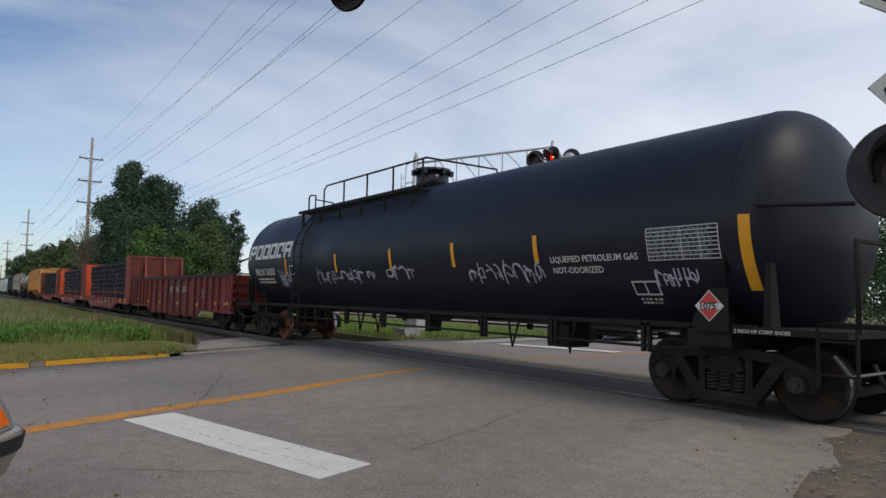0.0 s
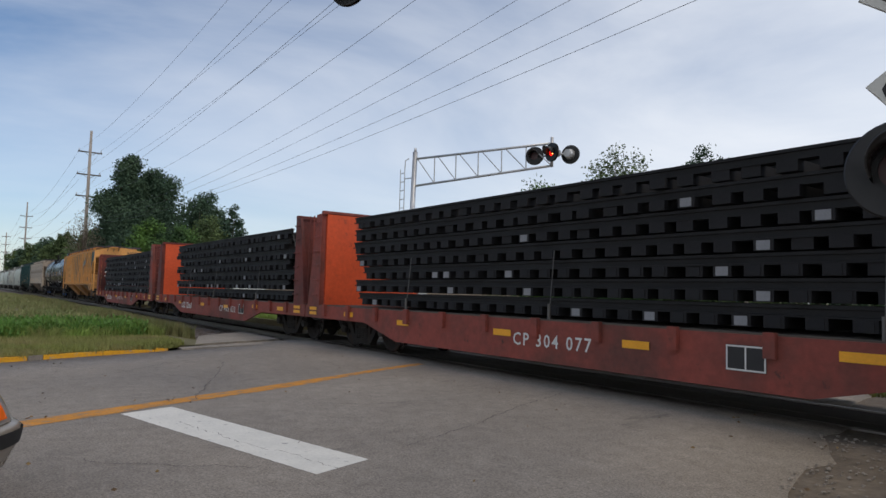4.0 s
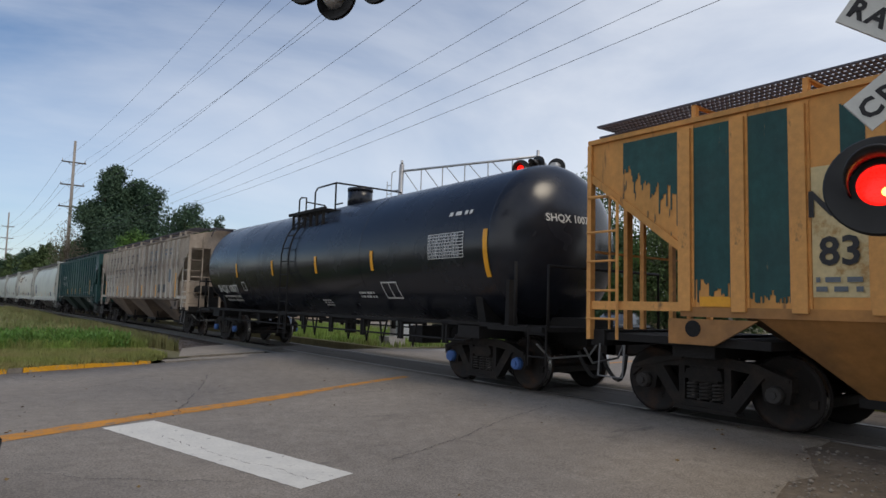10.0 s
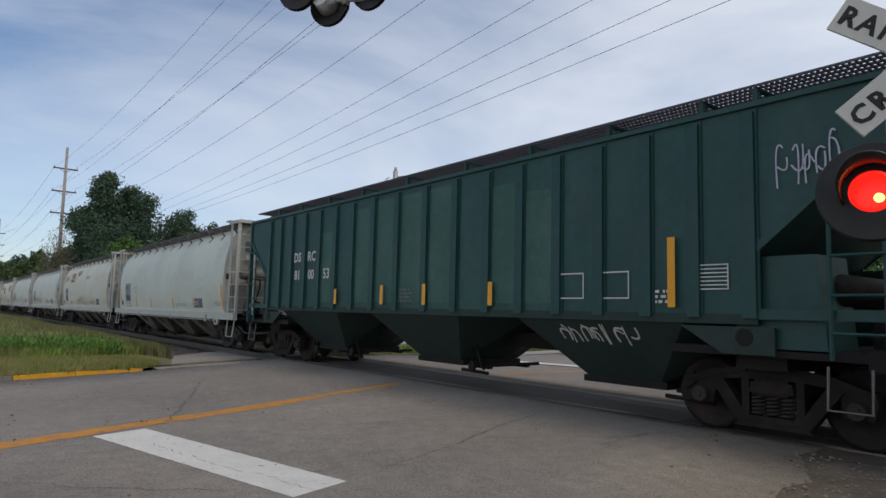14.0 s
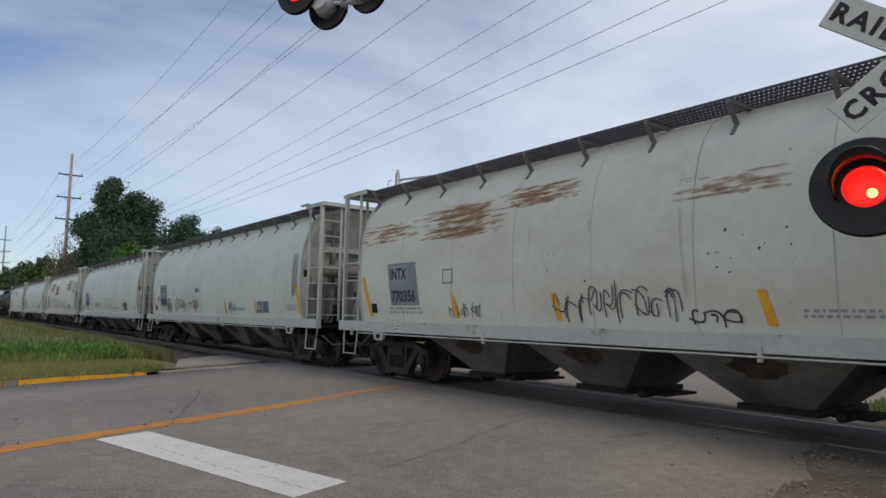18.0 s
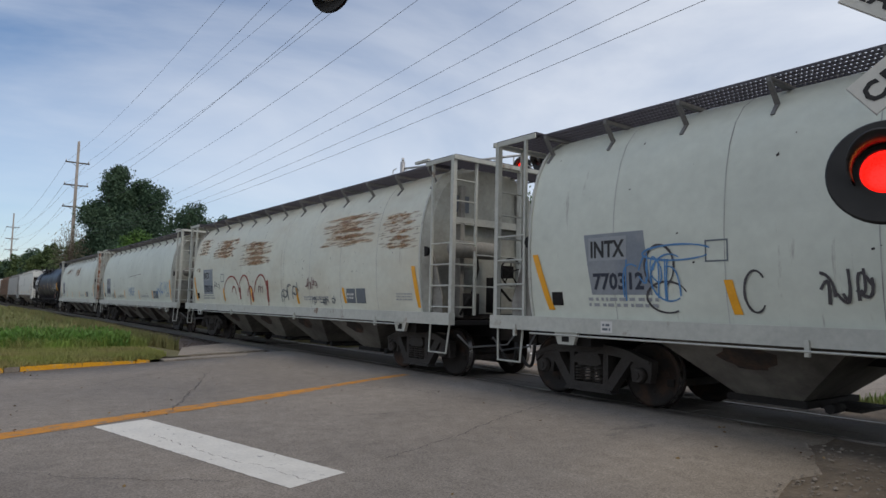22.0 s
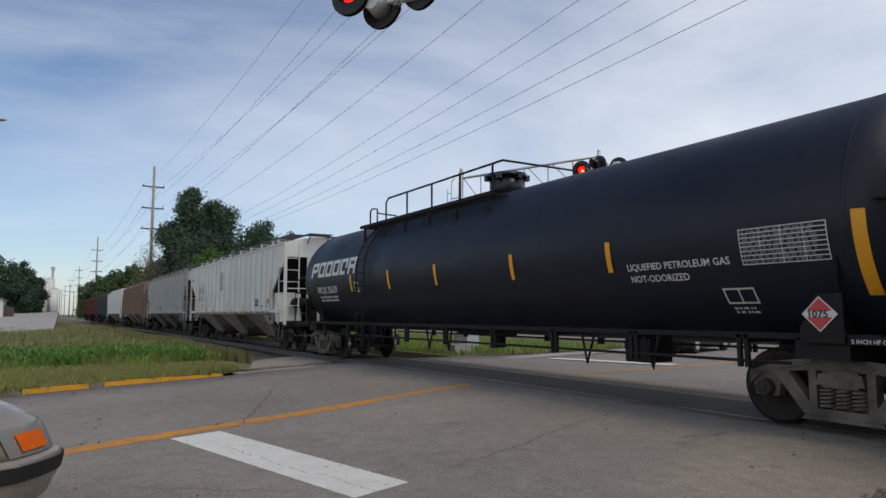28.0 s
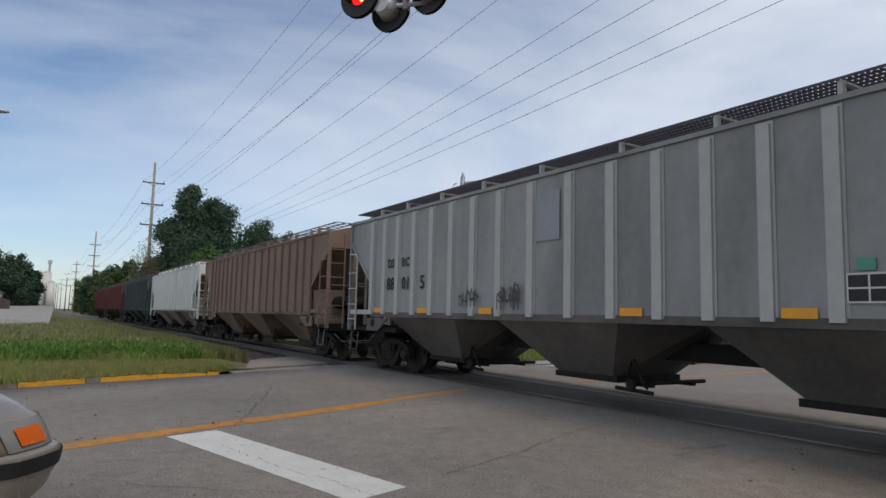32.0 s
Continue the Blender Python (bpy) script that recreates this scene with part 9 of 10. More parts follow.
def signal_lamp(owner, place, phase=None, hood=True):
    """One flashing lamp that looks along its own -y: backing disc, hood, can, glowing lens and two added sliding leaves
    that imitate it going dark.
    """
    bm = bmesh.new()
    n, R, r = 40, 0.305, 0.128
    prof = ((r, -0.012), (R - 0.01, -0.012), (R, 0.0), (R - 0.01, 0.01), (r, 0.01))
    rings = [[(a * math.cos(2 * math.pi * k / n), y, a * math.sin(2 * math.pi * k / n)) for k in range(n)] for a, y in prof]
    rings.append(rings[0])
    loft(bm, rings, False, True, False)
    lamp = part("signal_lamp", bm, M_SIGBLACK, owner, "round black backing disc with a red lamp", place)
    bm = bmesh.new()
    ang = [radians(-25 + 230 * k / 22) for k in range(23)]
    rings = []
    for rr, y in ((0.160, -0.013), (0.172, -0.013)):
        for depth in ((0, 0.30) if rr < 0.165 else (0.30, 0)):
            rings.append([(rr * math.cos(a), y - depth * (0.62 + 0.38 * max(math.sin(a), -0.4)), rr * math.sin(a)) for a in ang])
    rings.append(rings[0])
    loft(bm, rings, True, False, False)
    part("hood", bm, M_HOOD, lamp)
    bm = bmesh.new()
    cyl(bm, (0, 0.045, 0), (0, 0.06, 0), 0.302, 32)
    part("rear_disc", bm, M_SIGBLACK, lamp)
    bm = bmesh.new()
    cyl(bm, (0, 0.06, 0), (0, 0.30, 0), 0.17, 24, 0.12)
    part("lamp_can", bm, M_ALU, lamp, "grey lamp housing")
    bm = bmesh.new()
    rings = [[(a * math.cos(2 * math.pi * k / 28), y, a * math.sin(2 * math.pi * k / 28)) for k in range(28)] for a, y in ((0.134, 0.044), (0.134, 0.036), (0.10, 0.028), (0.05, 0.025), (0.004, 0.024))]
    loft(bm, rings)
    part("lens", bm, M_LAMP_ON, lamp, "red glass lens")
    bm = bmesh.new()
    cyl(bm, (0.028, 0.030, -0.035), (0.028, 0.0225, -0.035), 0.042, 14, 0.02)
    part("bulb_image", bm, M_BULB, lamp, "bright bulb behind the glass")
    # Not a part of such lamps: leaves slide over the glow to imitate flashing.
    for s in (-1, 1):
        bm = bmesh.new()
        pts = [(0.152 * math.cos(a), 0.152 * math.sin(a)) for a in np.linspace(-math.pi / 2, math.pi / 2, 15)]
        if s < 0:
            pts = [(-x, -z) for x, z in pts]
        slab(bm, pts, 0.013, 0.019)
        leaf = part("shutter_leaf", bm, M_UNLIT, lamp, "added dark red leaf that makes the lens look unlit")
        if phase is not None:
            FLASH_LEAVES.append((leaf, s, phase))
    return lamp


def board(parent, angle, words, z, off, size=0.165, shift=0.0):
    """One crossbuck blade with its words, turned in its own plane."""
    bm = bmesh.new()
    bx(bm, -0.61, -0.012, -0.115, 0.61, 0.012, 0.115)
    m = pose(shift, off, z) @ pose(0, 0, 0, 0, -angle, 0)
    b = part("crossbuck_blade", bm, M_SIGNWHITE, parent, "white blade with black letters", m)
    for text, x0 in words:
        bm = letters(text, size, 0.006, 1.25)
        for v in bm.verts:
            v.co = Vector((x0 + v.co.x, -0.0145, -0.058 + v.co.y))
        part("lettering", bm, M_LETTER_D, b)


sig = thing("crossing_signal", "railway crossing signal with crossbuck, red flashers and overhead arm", "signal", place=pose(-1.19, 4.71, 0, 0, 0, FACE))
bm = bmesh.new()
cyl(bm, (0, 0.08, -0.1), (0, 0.08, 6.5), 0.075, 16)
cyl(bm, (0, 0.08, -0.1), (0, 0.08, 0.35), 0.16, 16, 0.10)
bx(bm, -0.35, -0.27, -0.15, 0.35, 0.43, 0.08)
part("mast", bm, M_ALU, sig, "aluminium mast")
board(sig, -34, (("RAIL", -0.585), ("ROAD", 0.09)), 3.15, -0.03, shift=-0.065)
board(sig, 40, (("CROSS", -0.585), ("ING", 0.16)), 3.14, -0.06, shift=-0.065)
signal_lamp(sig, pose(-0.43, -0.12, 2.31, -3, 0, -10), 0)
signal_lamp(sig, pose(0.43, -0.12, 2.31, -3, 0, 8), 1)
bm = bmesh.new()
cyl(bm, (-0.43, 0.1, 2.31), (0.43, 0.1, 2.31), 0.03, 8)
part("lamp_bar", bm, M_ALU, sig)
inv = sig.matrix_basis.inverted()


def local(x, y, z):
    return inv @ Vector((x, y, z))


bm = bmesh.new()
for dz in (0.25, 0.75):
    cyl(bm, local(-1.33, 4.75, 5.75 + dz), local(-7.9, 4.25, 5.75 + dz * 0.9), 0.045, 10)
for k in range(7):
    t0, t1 = k / 7, (k + 1) / 7
    a, b = Vector((-1.33, 4.75, 0)), Vector((-7.9, 4.25, 0))
    p, q2 = a.lerp(b, t0), a.lerp(b, t1)
    cyl(bm, local(p.x, p.y, 6.0), local(q2.x, q2.y, 6.45), 0.018, 6)
    cyl(bm, local(q2.x, q2.y, 6.0), local(q2.x, q2.y, 6.45), 0.018, 6)
cyl(bm, local(-7.85, 4.25, 5.75), local(-7.85, 4.25, 6.6), 0.05, 10)
cyl(bm, local(-8.25, 3.85, 5.82), local(-7.6, 4.5, 5.82), 0.035, 8)
part("overhead_arm", bm, M_ALU, sig, "tubular overhead arm")
for (x, y, z, turn, ph) in ((-8.22, 3.70, 5.94, FACE + 8, 0), (-8.12, 4.17, 5.80, FACE + 186, None), (-7.60, 4.52, 5.96, FACE + 178, None)):
    signal_lamp(sig, inv @ pose(x, y, z, 0, 0, turn), ph)

far_sig = thing("crossing_signal", "galvanised signal mast with truss arm, flashers and ladder", "signal", place=pose(-20.6, 13.4, 0))
bm = bmesh.new()
cyl(bm, (0, 0, -0.2), (0.30, 0, 6.75), 0.115, 16, 0.09)
cyl(bm, (0.30, 0, 6.75), (0.30, 0, 6.9), 0.05, 10)
part("mast", bm, M_GALV, far_sig, "galvanised tubular mast")
bm = bmesh.new()
bx(bm, -0.35, -0.35, -0.2, 0.35, 0.35, 0.35)
part("concrete_base", bm, M_CONCRETE, far_sig)
tip = Vector((5.55, 1.85, 0))
bm = bmesh.new()
for zz, ze in ((6.50, 6.48), (5.48, 5.74)):
    cyl(bm, (0.25, 0, zz), (tip.x, tip.y, ze), 0.042, 8)
part("chord", bm, M_GALV, far_sig)
bm = bmesh.new()
for k in range(6):
    t0, t1 = (k + 0.15) / 6, (k + 1) / 6
    p0 = (0.25 + (tip.x - 0.25) * t0, tip.y * t0)
    p1 = (0.25 + (tip.x - 0.25) * t1, tip.y * t1)
    z_top = lambda t: 6.50 - 0.02 * t
    z_low = lambda t: 5.48 + 0.26 * t
    cyl(bm, (*p0, z_top(t0)), (*p1, z_low(t1)), 0.018, 6)
    cyl(bm, (*p1, z_low(t1)), (*p1, z_top(t1)), 0.022, 6)
part("web_bars", bm, M_GALV, far_sig)
bm = bmesh.new()
ladder(bm, -0.38, -0.1, 0.6, 6.2, 0.3, "x", 0.33, 0.014)
for z in (1.2, 3.4, 5.8):
    cyl(bm, (-0.25, -0.1, z), (0.2, 0, z), 0.02, 5)
tube(bm, ((-0.23, -0.1, 6.2), (-0.2, -0.1, 6.5), (-0.05, -0.05, 6.55)), 0.02, 5)
part("ladder", bm, M_GALV, far_sig, "steel rung ladder")
signal_lamp(far_sig, pose(4.98, 1.62, 6.12, 0, 0, FACE + 6), 0)
signal_lamp(far_sig, pose(5.82, 1.55, 6.10, 0, 0, FACE - 30), 1)
signal_lamp(far_sig, pose(6.10, 2.15, 6.06, 0, 0, FACE + 175), None)
bm = bmesh.new()
cyl(bm, (4.98, 1.75, 6.10), (6.1, 1.9, 6.06), 0.035, 8)
cyl(bm, (tip.x, tip.y, 5.7), (tip.x, tip.y, 6.68), 0.05, 10)
part("lamp_bar", bm, M_GALV, far_sig)
signal_lamp(far_sig, pose(-0.95, 0.1, 2.85, 0, 0, FACE + 170), None)
signal_lamp(far_sig, pose(0.15, 0.3, 2.85, 0, 0, FACE + 190), None)
far_board = thing("crossbuck_sign", "white crossbuck sign on the far mast", "sign", place=pose(-20.02, 13.3, 0, 0, 0, 8))
board(far_board, -45, (("RAIL", -0.585), ("ROAD", 0.09)), 3.5, -0.03)
board(far_board, 45, (("CROSS", -0.585), ("ING", 0.16)), 3.49, -0.06)
bm = bmesh.new()
bx(bm, -0.45, 0.0, 3.46, 0.05, 0.05, 3.54)
part("bracket", bm, M_GALV, far_board)
bm = bmesh.new()
hull8(bm, ((-24.1, 15.6, -0.1), (-23.3, 15.6, -0.1), (-23.3, 16.2, -0.1), (-24.1, 16.2, -0.1)), ((-24.1, 15.6, 1.5), (-23.3, 15.6, 1.5), (-23.3, 16.2, 1.55), (-24.1, 16.2, 1.55)))
tagged(new("relay_cabinet", mesh_of("relay_cabinet", bm, M_ALU)), "small grey metal signal cabinet by the rails", "cabinet")


# ---- vehicles ----
M_CARTAN = mat("car_tan_metallic", (0.36, 0.32, 0.27), 0.28, 0.35, var=0.06, scale=2)
M_CARDARK = mat("car_black", (0.015, 0.015, 0.017), 0.25, var=0.1)
M_RUBBER = mat("black_rubber", (0.02, 0.02, 0.021), 0.75, var=0.2, scale=5)
M_AMBER = mat("amber_lens", (0.9, 0.17, 0.02), 0.25, var=0.08, scale=8)
M_HEADLENS = mat("headlamp_lens", (0.55, 0.55, 0.53), 0.10, 0.5, var=0.15, scale=9)
M_GLASSDARK = mat("car_glass", (0.03, 0.035, 0.04), 0.08, var=0.05)


def sedan(name, label, paint, place, length=4.7):
    car = thing(name, label, "car", place=place)

    def outline(xf, hw, rc, tail=0.1):
        pts = []
        for s in (1, -1):
            arc = [(xf - rc * 0.9 * (math.sin(t) ** 2.6), (hw - rc) + rc * math.sin(t)) for t in np.linspace(math.pi / 2, 0, 9)]
            side = [(-length + tail + 0.25, hw * 0.93), (-length * 0.8, hw), (-length * 0.5, hw), (-1.5, hw), (-1.05, hw)]
            seq = [(x, s * y) for x, y in side + arc] + [(xf + 0.05, s * (hw - rc) * 0.5)]
            pts += seq if s > 0 else seq[::-1]
        return pts + [(-length + tail, -hw * 0.7), (-length + tail, hw * 0.7)]

    def shell(levels):
        bm = bmesh.new()
        loft(bm, [[(x, y, z) for x, y in outline(xf, hw, rc)] for z, xf, hw, rc in levels])
        return bm
    part("bumper", shell(((0.17, -0.36, 0.80, 0.5), (0.22, -0.20, 0.83, 0.5), (0.33, -0.08, 0.855, 0.5), (0.46, -0.02, 0.87, 0.5), (0.56, 0.0, 0.87, 0.5), (0.595, -0.02, 0.866, 0.5), (0.61, -0.06, 0.855, 0.5))), paint, car, "painted bumper and lower body")
    part("body", shell(((0.60, -0.06, 0.858, 0.5), (0.66, -0.09, 0.862, 0.5), (0.74, -0.13, 0.862, 0.5), (0.80, -0.17, 0.855, 0.5), (0.85, -0.24, 0.835, 0.5), (0.90, -0.33, 0.80, 0.48), (0.94, -0.44, 0.74, 0.42), (0.975, -0.80, 0.62, 0.3), (0.99, -1.15, 0.55, 0.3))), paint, car)
    bm = bmesh.new()
    rings = []
    for z, xf, hw, xr in ((0.90, -1.15, 0.76, -4.1), (0.99, -1.25, 0.74, -4.0), (1.15, -1.65, 0.68, -3.75), (1.38, -2.1, 0.58, -3.3), (1.42, -2.3, 0.50, -3.1)):
        rings.append([(xf, -hw * 0.8, z), (xf, hw * 0.8, z), (xf - 0.35, hw, z), (xr + 0.3, hw, z), (xr, hw * 0.8, z), (xr, -hw * 0.8, z), (xr + 0.3, -hw, z), (xf - 0.35, -hw, z)])
    loft(bm, rings)
    part("cabin_glass", bm, M_GLASSDARK, car, "dark windows")
    bm = bmesh.new()
    loft(bm, [[(x, y, z) for x, y in ((-2.15, -0.5), (-2.15, 0.5), (-3.2, 0.52), (-3.2, -0.52))] for z in (1.405, 1.45)])
    part("roof", bm, paint, car)

    def skin(z0, z1, a0, a1, off, levels):
        """A panel wrapped round both front corners, between two heights."""
        out = []
        for s in (1, -1):
            bm = bmesh.new()
            rows = []
            for z in np.linspace(z0, z1, 4):
                lo = max(k for k in range(len(levels) - 1) if levels[k][0] <= z + 1e-6)
                f = (z - levels[lo][0]) / (levels[lo + 1][0] - levels[lo][0])
                xf, hw, rc = (levels[lo][i] + (levels[lo + 1][i] - levels[lo][i]) * f for i in (1, 2, 3))
                row = []
                for t in np.linspace(a0, a1, 12):
                    if t > 1.0:
                        x, y = xf - rc * 0.9 - (t - 1.0), hw
                    else:
                        u = t * math.pi / 2
                        x, y = xf - rc * 0.9 * (math.sin(u) ** 2.6), (hw - rc) + rc * math.sin(u)
                    row.append(bm.verts.new((x + off * 0.5, s * (y + off), z)))
                rows.append(row)
            for r0, r1 in zip(rows[:-1], rows[1:]):
                for i in range(11):
                    bm.faces.new((r0[i], r0[i + 1], r1[i + 1], r1[i])).smooth = True
            out.append(bm)
        return out
    low = ((0.17, -0.36, 0.80, 0.5), (0.22, -0.20, 0.83, 0.5), (0.33, -0.08, 0.855, 0.5), (0.46, -0.02, 0.87, 0.5), (0.56, 0.0, 0.87, 0.5), (0.595, -0.02, 0.866, 0.5), (0.61, -0.06, 0.855, 0.5))
    up = ((0.60, -0.06, 0.858, 0.5), (0.66, -0.09, 0.862, 0.5), (0.74, -0.13, 0.862, 0.5), (0.80, -0.17, 0.855, 0.5), (0.85, -0.24, 0.835, 0.5), (0.90, -0.33, 0.80, 0.48), (0.94, -0.44, 0.74, 0.42), (0.975, -0.80, 0.62, 0.3), (0.99, -1.15, 0.55, 0.3))
    for bm in skin(0.47, 0.565, 0.0, 1.34, 0.012, low):
        part("rub_strip", bm, M_RUBBER, car, "black rubber bumper strip")
    for bm in skin(0.615, 0.80, 0.0, 0.88, 0.010, up):
        h = part("headlamp", bm, M_HEADLENS, car, "clear headlamp glass")
    for bm in skin(0.645, 0.755, 0.42, 0.70, 0.020, up):
        part("indicator", bm, M_AMBER, car, "amber side indicator")
    for x in (-0.88, -3.5):
        for y in (-0.80, 0.80):
            bm = bmesh.new()
            s = 1 if y > 0 else -1
            rings = [[(x + r * math.cos(a * math.pi / 14), y + s * o, 0.31 + r * math.sin(a * math.pi / 14)) for a in range(28)] for r, o in ((0.20, -0.08), (0.30, -0.10), (0.31, -0.05), (0.31, 0.05), (0.29, 0.085), (0.21, 0.085))]
            loft(bm, rings)
            w = part("wheel", bm, M_RUBBER, car, "black tyre")
            bm = bmesh.new()
            cyl(bm, (x, y + s * 0.07, 0.31), (x, y + s * 0.092, 0.31), 0.2, 20, 0.17)
            part("rim", bm, M_ALU, w)
    return car


def heading(x, y, dx, dy):
    return pose(x, y, 0, 0, 0, math.degrees(math.atan2(dy, dx)))


sedan("sedan", "tan saloon car waiting behind the stop line", M_CARTAN, heading(-5.86, 0.20, -0.41, 0.91))
sedan("sedan", "dark car waiting on the road beyond the rails", M_CARDARK, heading(-16.5, 19.7, 0.25, -0.97))

# ---- buildings ----
M_BRICKBROWN = mat("brown_brick", (0.36, 0.285, 0.22), 0.9, var=0.2, scale=1.5, bump=0.4, bscale=18)
M_FASCIA = mat("dark_fascia", (0.10, 0.082, 0.072), 0.8, var=0.2, scale=1.5)
M_ROOFDARK = mat("roof_shingle", (0.105, 0.088, 0.08), 0.9, var=0.25, scale=1.2, bump=0.5, bscale=10)
M_SIDING = mat("white_siding", (0.6, 0.6, 0.57), 0.7, var=0.08, scale=1.0)
M_REDDOOR = mat("red_door", (0.3, 0.05, 0.04), 0.7)

hall = thing("low_building", "long low brown building with a dark mansard roof", "building", place=pose(-58.2, 21.9, 0, 0, 0, math.degrees(math.atan2(13.9, 16.5))))
L = 36.0
bm = bmesh.new()
bx(bm, 0.4, 0.4, -0.3, L, 16, 5.05)
part("wall", bm, M_BRICKBROWN, hall, "brown brick wall")
bm = bmesh.new()
hull8(bm, ((0, 0, 4.9), (L + 0.4, 0, 4.9), (L + 0.4, 16.4, 4.9), (0, 16.4, 4.9)), ((0.5, 0.6, 5.65), (L, 0.6, 5.65), (L, 16, 5.65), (0.5, 16, 5.65)))
part("fascia", bm, M_FASCIA, hall, "dark sloping fascia")
bm = bmesh.new()
hull8(bm, ((0.5, 0.6, 5.66), (L, 0.6, 5.66), (L, 16, 5.66), (0.5, 16, 5.66)), ((5.0, 4.5, 7.0), (L - 3, 4.5, 7.0), (L - 3, 12, 7.0), (5.0, 12, 7.0)))
roof = part("roof", bm, M_ROOFDARK, hall, "dark shingle roof")
for x, w, h in ((11.2, 1.3, 1.0), (14.6, 0.7, 0.9), (25, 1.0, 0.7)):
    bm = bmesh.new()
    if w > 0.8:
        bx(bm, x, 3.4, 5.9, x + w, 4.4, 6.6 + h * 0.3)
    else:
        cyl(bm, (x, 4, 5.9), (x, 4, 6.9), 0.18, 10)
        cyl(bm, (x, 4, 6.8), (x, 4, 7.15), 0.4, 12)
    part("roof_vent", bm, M_GALV, roof, "metal roof vent")
for x in (2.6, 9.0, 16.5, 24):
    bm = bmesh.new()
    bx(bm, x, 0.32, 2.4, x + 0.75, 0.41, 4.35)
    part("shutter", bm, M_SIDING, hall, "pale upright window shutter")
    bm = bmesh.new()
    bx(bm, x - 1.0, 0.25, 4.55, x - 0.6, 0.41, 4.75)
    part("wall_lamp", bm, M_GALV, hall)
for x in (4.6, 6.3, 11.5, 13.2, 19.0, 20.8):
    bm = bmesh.new()
    bx(bm, x, 0.36, 3.5, x + 1.3, 0.42, 4.4)
    part("window", bm, M_GLASSDARK, hall, "dark window")

house = thing("white_house", "small white gabled shed with a red door", "house", place=pose(-121, -7.0, 1.2))
bm = bmesh.new()
slab_x(bm, ((-2.5, -0.3), (2.5, -0.3), (2.5, 2.4), (0, 3.5), (-2.5, 2.4)), -5, 5)
part("wall", bm, M_SIDING, house, "white siding wall")
bm = bmesh.new()
slab_x(bm, ((-2.8, 2.35), (0, 3.55), (2.8, 2.35), (2.8, 2.52), (0, 3.74), (-2.8, 2.52)), -5.3, 5.3)
part("roof", bm, mat("house_roof", (0.09, 0.12, 0.1), 0.85), house, "dark green roof")
bm = bmesh.new()
bx(bm, 4.98, -0.6, 0.0, 5.06, 1.0, 1.9)
part("door", bm, M_REDDOOR, house, "red door")
bm = bmesh.new()
slab_x(bm, ((2.5, -0.3), (3.7, -0.3), (3.7, 1.2), (2.5, 1.75)), -2, 2)
part("lean_to", bm, M_FASCIA, house, "low dark lean-to")
elev = thing("grain_elevator", "distant white grain elevator tower", "building", place=pose(-420, 3.8, 0))
for x0, y0, h, r in ((0, 0, 20.5, 2.5), (6, -2.6, 17, 2.0), (7, 2.5, 15, 2.0)):
    bm = bmesh.new()
    cyl(bm, (x0, y0, 0), (x0, y0, h), r, 20)
    cyl(bm, (x0, y0, h), (x0, y0, h + 1.4), r, 20, 0.4)
    part("silo", bm, M_SIDING, elev, "white cylindrical silo")
bm = bmesh.new()
bx(bm, -0.6, 0.6, 18, 0.6, 1.8, 25.5)
bx(bm, -1.0, 0.2, 25.5, 1.0, 2.2, 27.5)
part("headhouse", bm, M_GALV, elev)

# ---- street lamps and signs ----
def street_lamp(x, y, h, reach, turn):
    ob = thing("street_lamp", "grey street lamp on a pole with a curved arm", "street lamp", place=pose(x, y, 0, 0, 0, turn))
    bm = bmesh.new()
    cyl(bm, (0, 0, -0.3), (0, 0, h), 0.13, 10, 0.09)
    part("pole", bm, M_WOODPOLE, ob)
    bm = bmesh.new()
    tube(bm, [(reach * t, 0, h - 1.1 + 1.0 * math.sin(t * 1.5)) for t in np.linspace(0, 1, 7)], 0.035, 6)
    part("arm", bm, M_GALV, ob)
    bm = bmesh.new()
    z = h - 0.12
    loft(bm, [[(reach + dx, w * math.cos(a * math.pi / 4), z + hh * math.sin(a * math.pi / 4)) for a in range(8)] for dx, w, hh in ((-0.05, 0.04, 0.04), (0.1, 0.12, 0.08), (0.4, 0.16, 0.11), (0.65, 0.10, 0.07), (0.75, 0.03, 0.03))])
    part("lamp_head", bm, M_ALU, ob, "cobra-head lamp")
    return ob


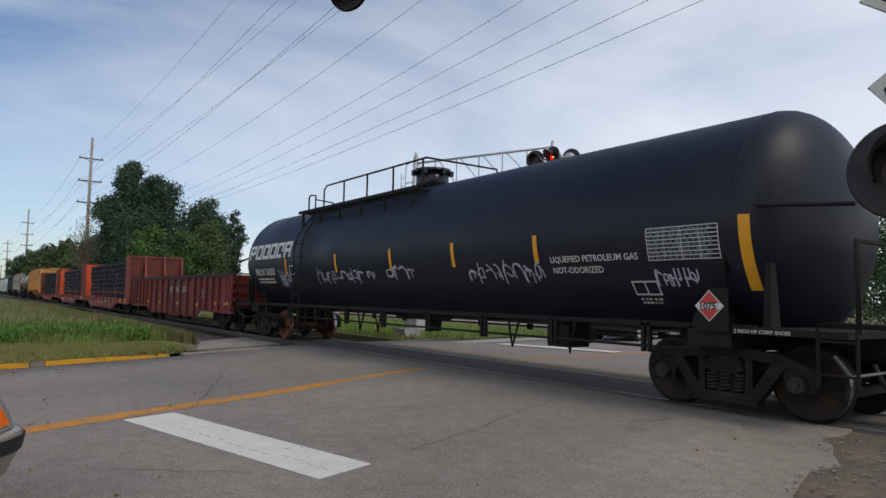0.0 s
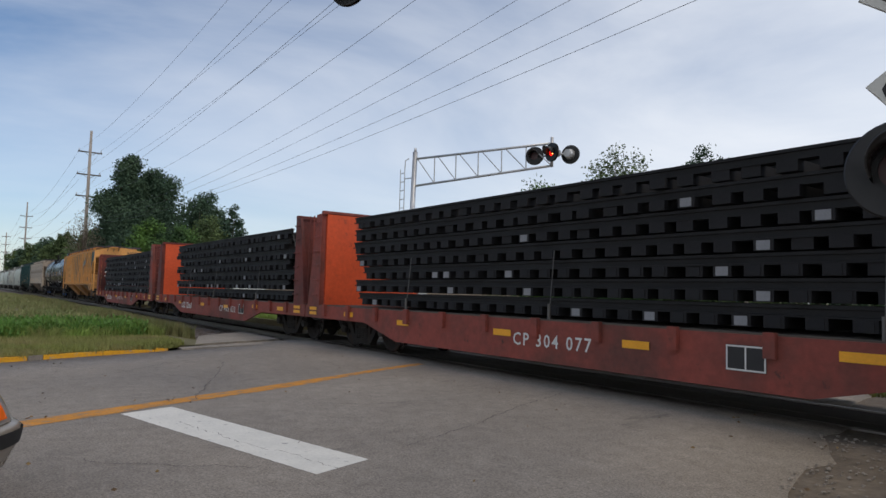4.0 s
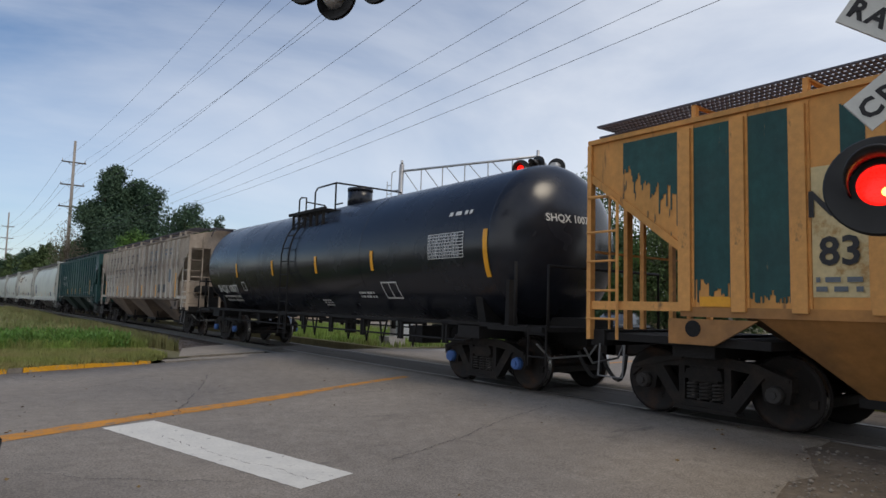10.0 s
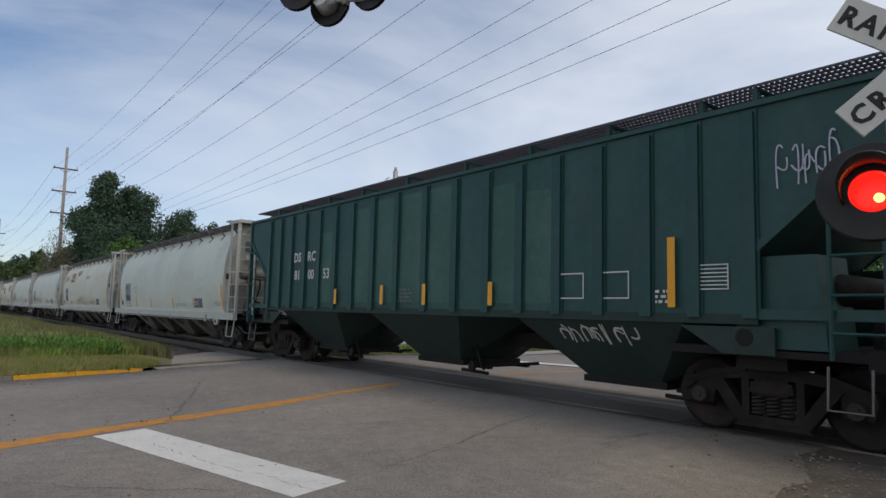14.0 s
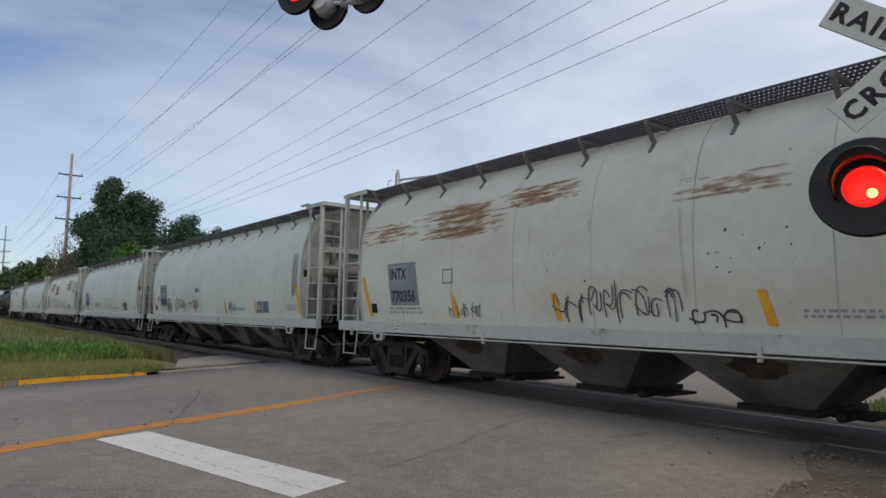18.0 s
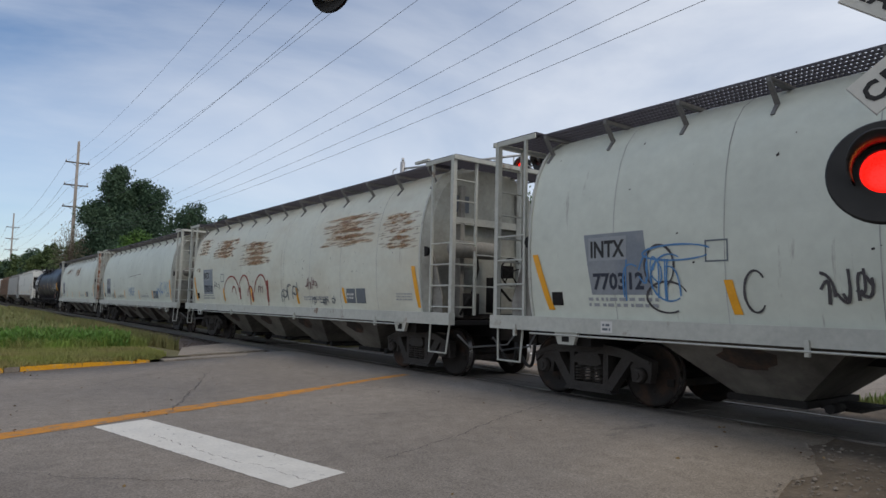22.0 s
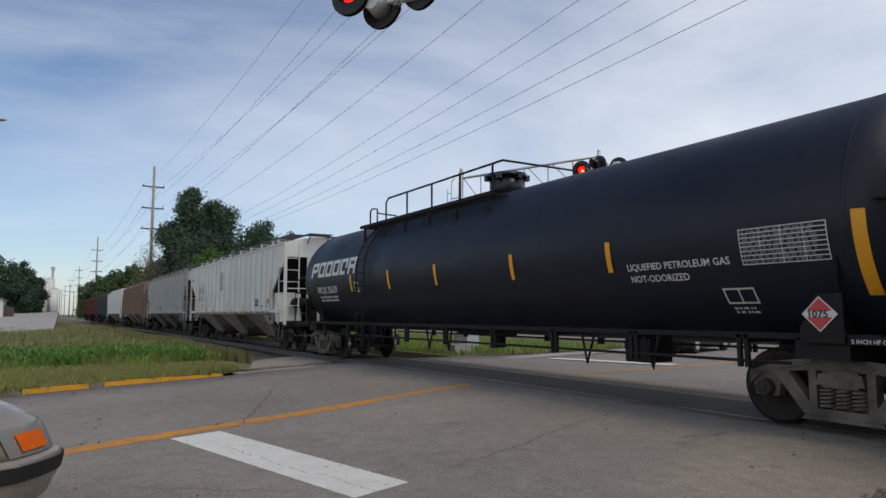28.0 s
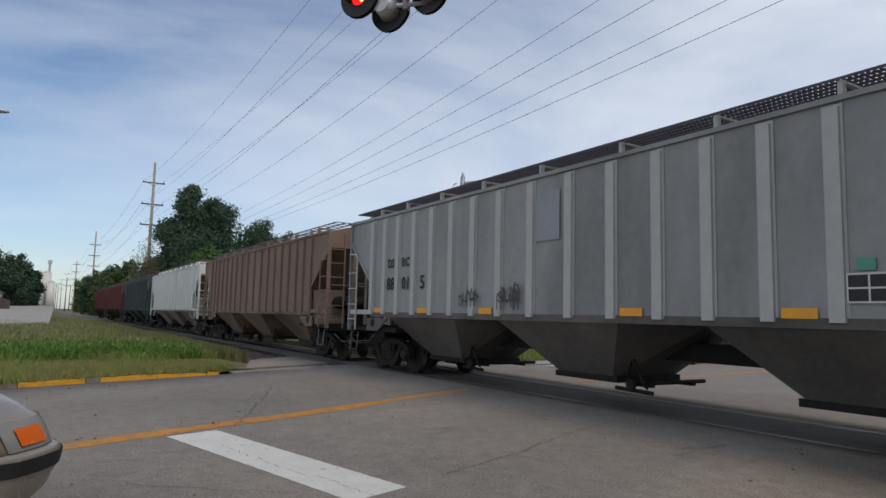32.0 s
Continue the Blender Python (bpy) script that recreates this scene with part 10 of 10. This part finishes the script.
street_lamp(-21.8, 39.2, 8.3, 2.2, 34)
street_lamp(-30.0, -4.6, 9.1, 2.6, 90)
sign = thing("road_sign", "small round white sign on a post", "sign", place=pose(-14.7, 31.8, 0, 0, 0, 20))
bm = bmesh.new()
cyl(bm, (0, 0.03, -0.2), (0, 0.03, 3.0), 0.035, 8)
part("post", bm, M_GALV, sign)
bm = bmesh.new()
cyl(bm, (0, -0.02, 2.75), (0, 0.0, 2.75), 0.3, 20)
part("plate", bm, M_SIGNWHITE, sign)


# ---- movement ----
def gone(t):
    """Metres that the train has run since the start, by a smooth curve through the knots."""
    i = max(k for k in range(len(KNOT_T) - 1) if KNOT_T[k] <= t)
    n = len(KNOT_T)

    def slope(k):
        if k == 0 or k == n - 1:
            a, b = (0, 1) if k == 0 else (n - 2, n - 1)
        else:
            a, b = k - 1, k + 1
        return (KNOT_S[b] - KNOT_S[a]) / (KNOT_T[b] - KNOT_T[a])
    h = KNOT_T[i + 1] - KNOT_T[i]
    u = (t - KNOT_T[i]) / h
    return (2 * u ** 3 - 3 * u * u + 1) * KNOT_S[i] + (u ** 3 - 2 * u * u + u) * h * slope(i) + (3 * u * u - 2 * u ** 3) * KNOT_S[i + 1] + (u ** 3 - u * u) * h * slope(i + 1)


def motions():
    times = [k * 2.0 for k in range(17)]
    for ob, q in CARS:
        walk(ob, [(t, pose(q + gone(t), TRACK_Y, RAIL_Z)) for t in times])
    spin = [k * 0.0667 for k in range(480)] + [32.0]
    turn = [(t, degrees_of(gone(t))) for t in spin]
    for ob, x in WHEELS:
        walk(ob, [(t, pose(x, 0, WHEEL_R, 0, a, 0)) for t, a in turn])
    # the added leaves open for two thirds of a second in turn, imitating the flash
    for ob, side, phase in FLASH_LEAVES:
        rows, is_open, t = [], phase == 1, 0.52
        rows.append((0.0, pose(side * 0.150 * is_open, 0, 0)))
        while t < 31.9:
            rows.append((t - 0.017, pose(side * 0.150 * is_open, 0, 0)))
            is_open = not is_open
            rows.append((t + 0.017, pose(side * 0.150 * is_open, 0, 0)))
            t += 0.671
        rows.append((32.0, pose(side * 0.150 * is_open, 0, 0)))
        walk(ob, rows)


def degrees_of(s):
    return math.degrees(s / WHEEL_R)


motions()
